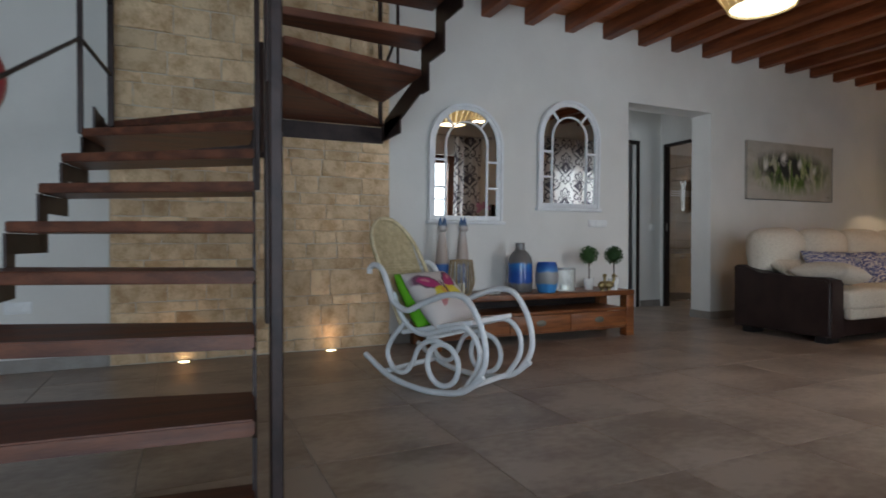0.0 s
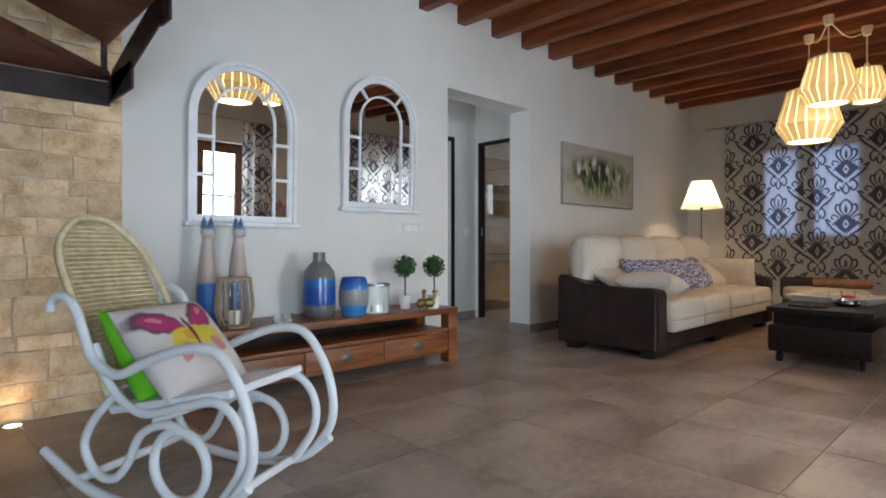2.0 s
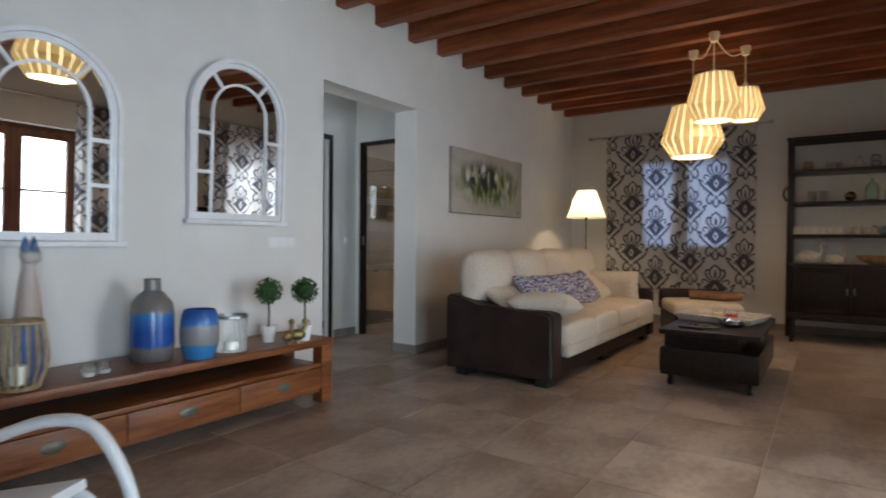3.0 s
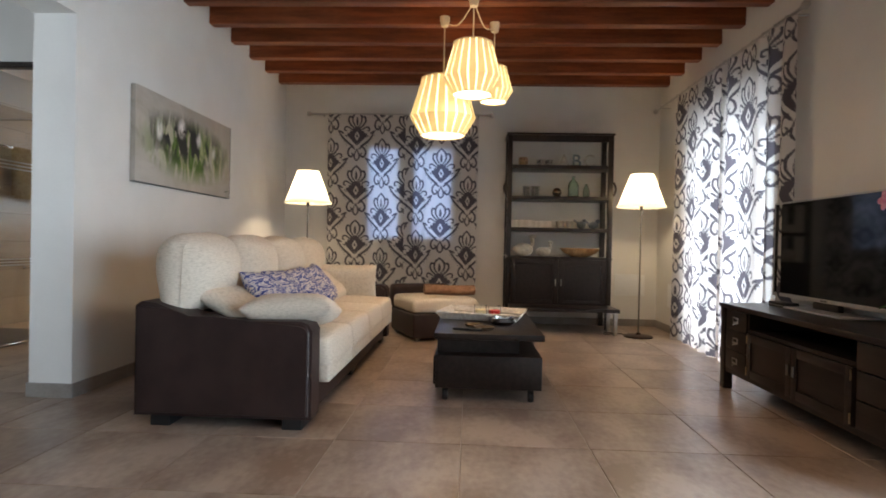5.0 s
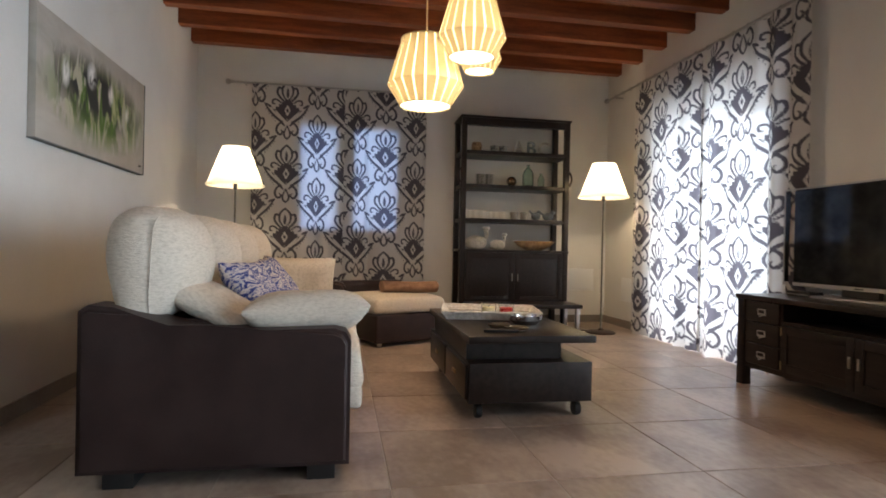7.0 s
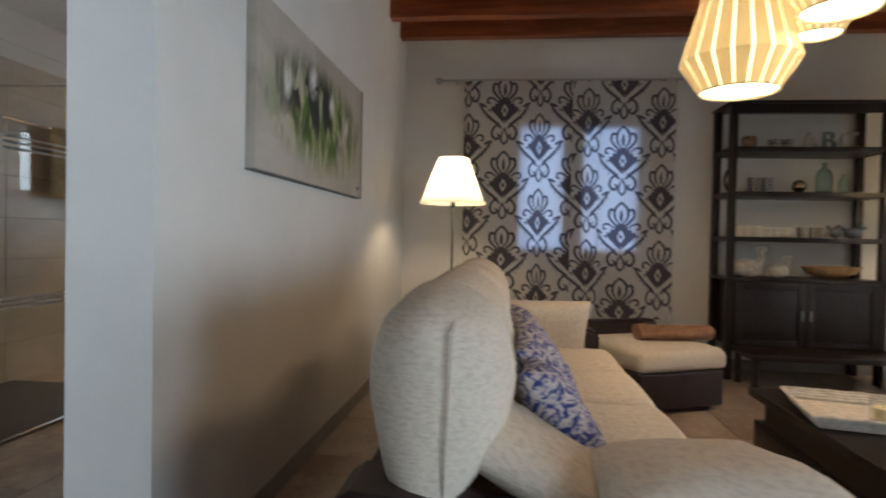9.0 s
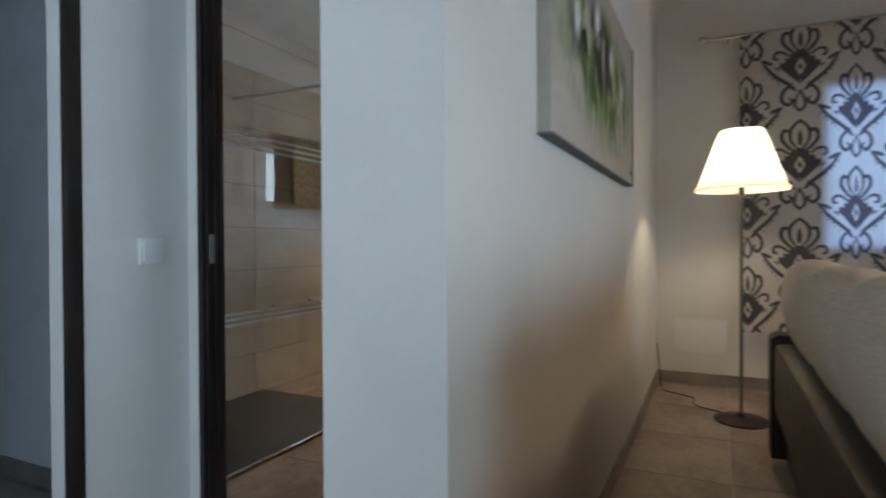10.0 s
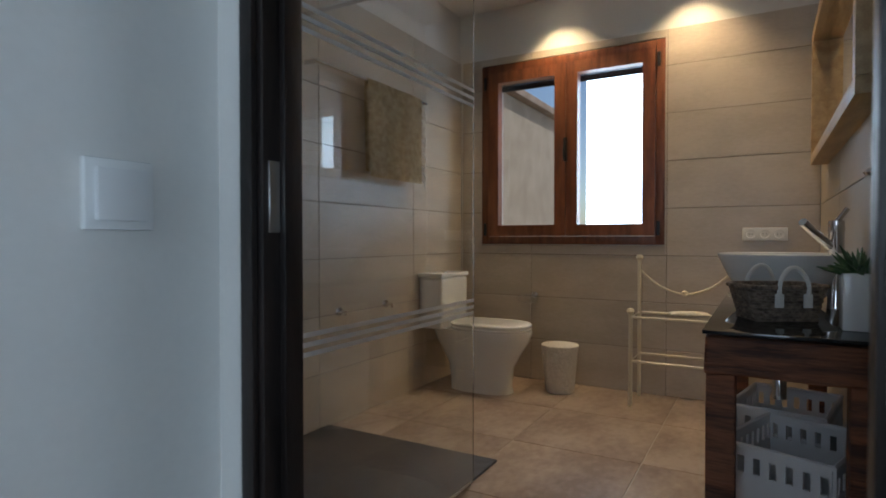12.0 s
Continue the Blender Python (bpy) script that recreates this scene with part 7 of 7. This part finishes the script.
# ---- vanity ----
VX0, VX1, VY0, VY1, VZ = 6.83, 8.35, BS + 0.003, 5.178, 0.745
OLD_WOOD = surface("rough_red_brown_timber", (0.055, 0.017, 0.008), (0.24, 0.085, 0.036), 0.6, scale=4, grain=30, stretch=(6, 0.7, 8), bump=0.6, depth=0.02, contrast=(0.38, 0.62))
vanity = thing("vanity_table", pose(VX0, VY0, 0), "rustic red-brown timber washstand with stout legs", "washstand")
VL, VD = VX1 - VX0, VY1 - VY0
bm = boxed((0, 0, VZ - 0.10), (VL, VD, VZ), 0.012, 3)
bmesh.ops.subdivide_edges(bm, edges=[e for e in bm.edges if e.calc_length() > 0.3], cuts=8, use_grid_fill=True)
for v in bm.verts:
    n = noise.noise_vector(v.co * 9)
    v.co += Vector((n.x * 0.006, n.y * 0.006 if v.co.y > 0.05 else 0, n.z * 0.004))
part("slab", bm, OLD_WOOD, vanity)
for x in (0.02, VL - 0.10):
    for y in (0.02, VD - 0.072):
        part("leg", boxed((x, y, 0), (x + 0.075, y + 0.07, VZ - 0.095), 0.008), OLD_WOOD, vanity)
ob = tagged(part("glass_worktop", boxed((VX0 - 0.02, VY0 + 0.002, VZ + 0.006), (VX1 + 0.01, VY1 + 0.004, VZ + 0.016), 0.003), plain("smoked_glass", (0.02, 0.022, 0.025), 0.05)), "dark smoked glass sheet on the washstand", "worktop")
WT = VZ + 0.016
basin = thing("wash_basin", pose(7.58, 4.99, WT), "round white ceramic countertop basin", "basin")
part("bowl", turned([(0, 0), (0.10, 0), (0.115, 0.01), (0.175, 0.10), (0.205, 0.165), (0.208, 0.175), (0.198, 0.176), (0.165, 0.12), (0.10, 0.035), (0, 0.025)], 44), CERAMIC, basin)
part("rim_ring", tube([(0.202 * math.cos(a), 0.202 * math.sin(a), 0.174) for a in [k * math.pi / 24 for k in range(48)]], 0.006, 6, closed=True), CERAMIC, basin)
tap = thing("tap", pose(7.50, 4.84, WT), "tall chrome mixer tap with a lever", "tap")
part("column", turned([(0, 0), (0.026, 0), (0.024, 0.01), (0.022, 0.25), (0.024, 0.255), (0.022, 0.29), (0, 0.295)], 20), CHROME, tap)
part("spout", tube(curve_points([(0, 0.01, 0.20), (-0.06, 0.06, 0.245), (-0.11, 0.10, 0.285)]), 0.014, 10), CHROME, tap)
part("lever", tube([(0, 0, 0.285), (0.01, -0.03, 0.33)], 0.008, 8), CHROME, tap)
part("drain_pipe", turned([(0, 0), (0.022, 0), (0.022, 0.10), (0.016, 0.11), (0.016, 0.19), (0, 0.19)], 16), CHROME, vanity, m=pose(0.62, 0.22, 0.455))
WICKER = surface("grey_brown_wicker", (0.10, 0.075, 0.055), (0.27, 0.21, 0.16), 0.8, scale=40, grain=120, bump=0.6, vary=0.2)
basket = thing("wicker_basket", pose(7.13, 5.015, WT, 0, 0, 28) @ Matrix.Diagonal((0.70, 0.70, 0.76, 1)), "grey-brown wicker basket with white leather handles", "basket")


def basket_ring(w, d, z, n=44, wave=0.004, shift=0):
    pts = []
    for k in range(n):
        a = 2 * math.pi * k / n
        c, s = math.cos(a), math.sin(a)
        q = 1 / (abs(c) ** 5 + abs(s) ** 5) ** 0.2
        push = 1 + wave * 4 * (1 if (k + shift) % 2 else -1)
        pts.append((w * c * q * push, d * s * q * push, z))
    return pts


for i in range(13):
    t = i / 12
    part("weave", tube(basket_ring(0.090 + 0.028 * t, 0.125 + 0.030 * t, 0.008 + 0.115 * t, shift=i), 0.0062, 5, closed=True), WICKER, basket)
part("base", boxed((-0.088, -0.120, 0.001), (0.088, 0.120, 0.010)), WICKER, basket)
part("rim", tube(basket_ring(0.121, 0.158, 0.128, wave=0.008), 0.009, 6, closed=True), WICKER, basket)
LEATHER_WHITE = plain("white_leather", (0.74, 0.72, 0.68), 0.5)
for s in (-1, 1):
    handle = part("handle", tube(curve_points([(s * 0.122, -0.055, 0.075), (s * 0.126, -0.055, 0.14), (s * 0.120, -0.03, 0.185), (s * 0.118, 0.0, 0.20), (s * 0.120, 0.03, 0.185), (s * 0.126, 0.055, 0.14), (s * 0.122, 0.055, 0.075)]), 0.008, 8), LEATHER_WHITE, basket, "white leather loop handle")
    for y in (-0.055, 0.055):
        part("tab", boxed((s * 0.124 - 0.004, y - 0.016, 0.055), (s * 0.124 + 0.006, y + 0.016, 0.105), 0.003), LEATHER_WHITE, handle)
plant = thing("potted_succulent", pose(7.00, 4.835, WT), "green succulent in a square white pot", "plant")
part("pot", boxed((-0.040, -0.040, 0), (0.040, 0.040, 0.145), 0.006), CERAMIC, plant)
SUCCULENT = surface("dull_green_succulent", (0.035, 0.085, 0.035), (0.09, 0.17, 0.075), 0.6, scale=30)
leaf_dice = random.Random(21)
for k in range(46):
    a, up = leaf_dice.uniform(0, 6.28), leaf_dice.uniform(0.15, 1.2)
    way = Vector((math.cos(a) * math.cos(up), math.sin(a) * math.cos(up), math.sin(up)))
    base_p = Vector((way.x * 0.02, way.y * 0.02, 0.142))
    length = leaf_dice.uniform(0.045, 0.085)
    bm = tube([base_p, base_p + way * length * 0.4, base_p + way * length * 0.8, base_p + way * length], 0.0075, 5)
    for v in bm.verts:
        t = (v.co - base_p).dot(way) / length
        centre = base_p + way * (t * length)
        v.co = centre + (v.co - centre) * max(0.15, 1.1 - t ** 2)
    part("leaf", bm, SUCCULENT, plant)

CRATE = plain("white_crate_plastic", (0.70, 0.69, 0.68), 0.45)


def crate(x, y, turn):
    ob = thing("storage_basket", pose(x, y, 0, 0, 0, turn), "white plastic storage basket with slots, on the floor", "storage basket", "white storage baskets")
    w, d, h = 0.19, 0.145, 0.40
    part("bottom", boxed((-w + 0.02, -d + 0.02, 0.002), (w - 0.02, d - 0.02, 0.010)), CRATE, ob)
    for s in (-1, 1):
        for axis, length, off in ((0, w, d), (1, d, w)):
            n = 9 if axis == 0 else 7
            bm = bmesh.new()
            step = 2 * length / n
            holes = [(-length + step * (k + 0.28), -length + step * (k + 0.72), h - 0.075, h - 0.028) for k in range(n)]
            if axis == 0:
                bm = wall_with_holes(0, (-length, s * off - 0.004, 0.0), (length, s * off + 0.004, h), holes)
            else:
                bm = wall_with_holes(1, (s * off - 0.004, -length + 0.0045, 0.0), (s * off + 0.004, length - 0.0045, h), holes)
            bmesh.ops.remove_doubles(bm, verts=bm.verts, dist=0.0005)
            part("side", bm, CRATE, ob, smooth=False)
    rim = [(-w, -d, h), (w, -d, h), (w, d, h), (-w, d, h)]
    part("rim", tube([Vector(a).lerp(Vector(b), k / 4) for a, b in zip(rim, rim[1:] + rim[:1]) for k in range(4)], 0.008, 6, closed=True), CRATE, ob)


crate(7.22, 4.955, -20)
crate(7.66, 4.97, -12)

PALE_WOOD = surface("pale_varnished_pine", (0.42, 0.27, 0.12), (0.58, 0.40, 0.20), 0.45, scale=4, grain=40, stretch=(0.8, 6, 6), bump=0.1)
vmirror = thing("vanity_mirror", pose(8.62, BS - 0.0005, 1.36, 0, 0, 180), "wide mirror in a deep pale pine frame", "mirror")
part("glass", boxed((0.05, -0.012, 0.05), (1.55, -0.006, 0.60)), MIRROR, vmirror, "clear mirror glass", smooth=False)
for lo, hi in (((0, -0.075, 0), (1.60, 0, 0.048)), ((0, -0.075, 0.602), (1.60, 0, 0.65)), ((0, -0.075, 0.0485), (0.048, 0, 0.6015)), ((1.552, -0.075, 0.0485), (1.60, 0, 0.6015))):
    part("frame", boxed(lo, hi, 0.004), PALE_WOOD, vmirror)
hook = thing("wall_hook", pose(6.62, BS - 0.0005, 1.10), "chrome wall hook with a round end", "hook")
part("arm", tube([(0, 0, 0), (0, 0.05, 0), (0, 0.075, 0.005)], 0.010, 8), BLACK, hook)
part("knob", turned([(0, 0), (0.020, 0.003), (0.024, 0.010), (0.016, 0.018), (0, 0.020)], 16), CHROME, hook, m=pose(0, 0.08, 0.012))
triple = thing("socket_plate", pose(BE - 0.0005, 5.045, 1.02, 0, 0, -90), "white triple wall socket", "socket")
part("plate", boxed((-0.115, -0.010, -0.038), (0.115, 0, 0.038), 0.004), PORCELAIN_WHITE, triple)
for k in (-1, 0, 1):
    outlet = part("outlet", turned([(0.027, 0), (0.027, 0.003), (0.023, 0.003), (0.021, 0.0008), (0, 0.0008)], 24), PORCELAIN_WHITE, triple, m=pose(k * 0.072, -0.010, 0, 90))
    for x in (-0.009, 0.009):
        part("pin_hole", turned([(0, 0.0012), (0.003, 0.0012), (0.003, 0.0006), (0, 0.0006)], 8), BLACK, outlet, m=pose(x, 0, 0))

# ---- cream metal towel stand ----
IVORY = plain("ivory_painted_metal", (0.66, 0.60, 0.46), 0.4)
stand_rack = thing("towel_stand", pose(8.69, 5.20, 0), "ivory painted metal towel stand with two open shelves", "towel stand")
for x, h in ((0.0, 0.55), (0.27, 0.86)):
    for y in (0.0, 0.53):
        post_part = part("post", tube([(x, y, 0), (x, y, h)], 0.012, 8), IVORY, stand_rack)
        part("ball", turned([(0, -0.02), (0.016, -0.016), (0.022, 0.0), (0.016, 0.016), (0, 0.02)], 14), IVORY, post_part, m=pose(x, y, h + 0.015))
for z in (0.27, 0.53):
    part("shelf_frame", tube([(0, 0, z), (0.27, 0, z), (0.27, 0.53, z), (0, 0.53, z)], 0.008, 6, closed=True), IVORY, stand_rack)
part("swag", tube(curve_points([(0.27, 0.0, 0.80), (0.27, 0.12, 0.70), (0.27, 0.265, 0.655), (0.27, 0.41, 0.70), (0.27, 0.53, 0.80)]), 0.007, 6), IVORY, stand_rack)
part("swag_ball", turned([(0, -0.02), (0.018, -0.01), (0.018, 0.01), (0, 0.02)], 12), IVORY, stand_rack, m=pose(0.27, 0.265, 0.66))
ob = tagged(part("hand_towel", pillow(0.12, 0.22, 0.03, 3, seed=8), LINEN), "folded cream hand towel on the stand", "towel")
ob.matrix_world = pose(8.80, 5.42, 0.556, 0, 0, 15)


# ---- floor tiles ----
def tile_mesh(name, w, d, material, thick=0.012):
    bm = boxed((-w / 2, -d / 2, -thick), (w / 2, d / 2, 0), 0.0015, 1)
    mesh = bpy.data.meshes.new(name)
    bm.to_mesh(mesh)
    bm.free()
    mesh.materials.append(material)
    return mesh


def lay(x0, x1, y0, y1, origin, pitch):
    """Square tiles over a stretch of floor, cut at its edges."""
    kinds = {}
    i0, i1 = math.floor((x0 - origin[0]) / pitch), math.ceil((x1 - origin[0]) / pitch)
    j0, j1 = math.floor((y0 - origin[1]) / pitch), math.ceil((y1 - origin[1]) / pitch)
    for i in range(i0, i1):
        for j in range(j0, j1):
            a, b = max(x0, origin[0] + i * pitch) + 0.0022, min(x1, origin[0] + (i + 1) * pitch) - 0.0022
            c, d = max(y0, origin[1] + j * pitch) + 0.0022, min(y1, origin[1] + (j + 1) * pitch) - 0.0022
            if b - a < 0.01 or d - c < 0.01:
                continue
            key = (round(b - a, 3), round(d - c, 3))
            if key not in kinds:
                kinds[key] = tile_mesh("floor_tile", b - a, d - c, TILE)
            piece("floor_tile", kinds[key], floor, pose((a + b) / 2, (c + d) / 2, 0))


lay(-1.2, EAST, SOUTH, NORTH, (4.73, 2.18), 0.61)
lay(3.0, 5.85, NORTH, 5.80, (4.73, 2.18), 0.61)
lay(5.85, EAST, NORTH + THICK, 7.06, (6.0, 4.9), 0.61)
lay(3.0, EAST, 7.18, 9.6, (4.73, 2.18), 0.61)
lay(3.0, 5.85, 5.80, 7.18, (4.73, 2.18), 0.61)
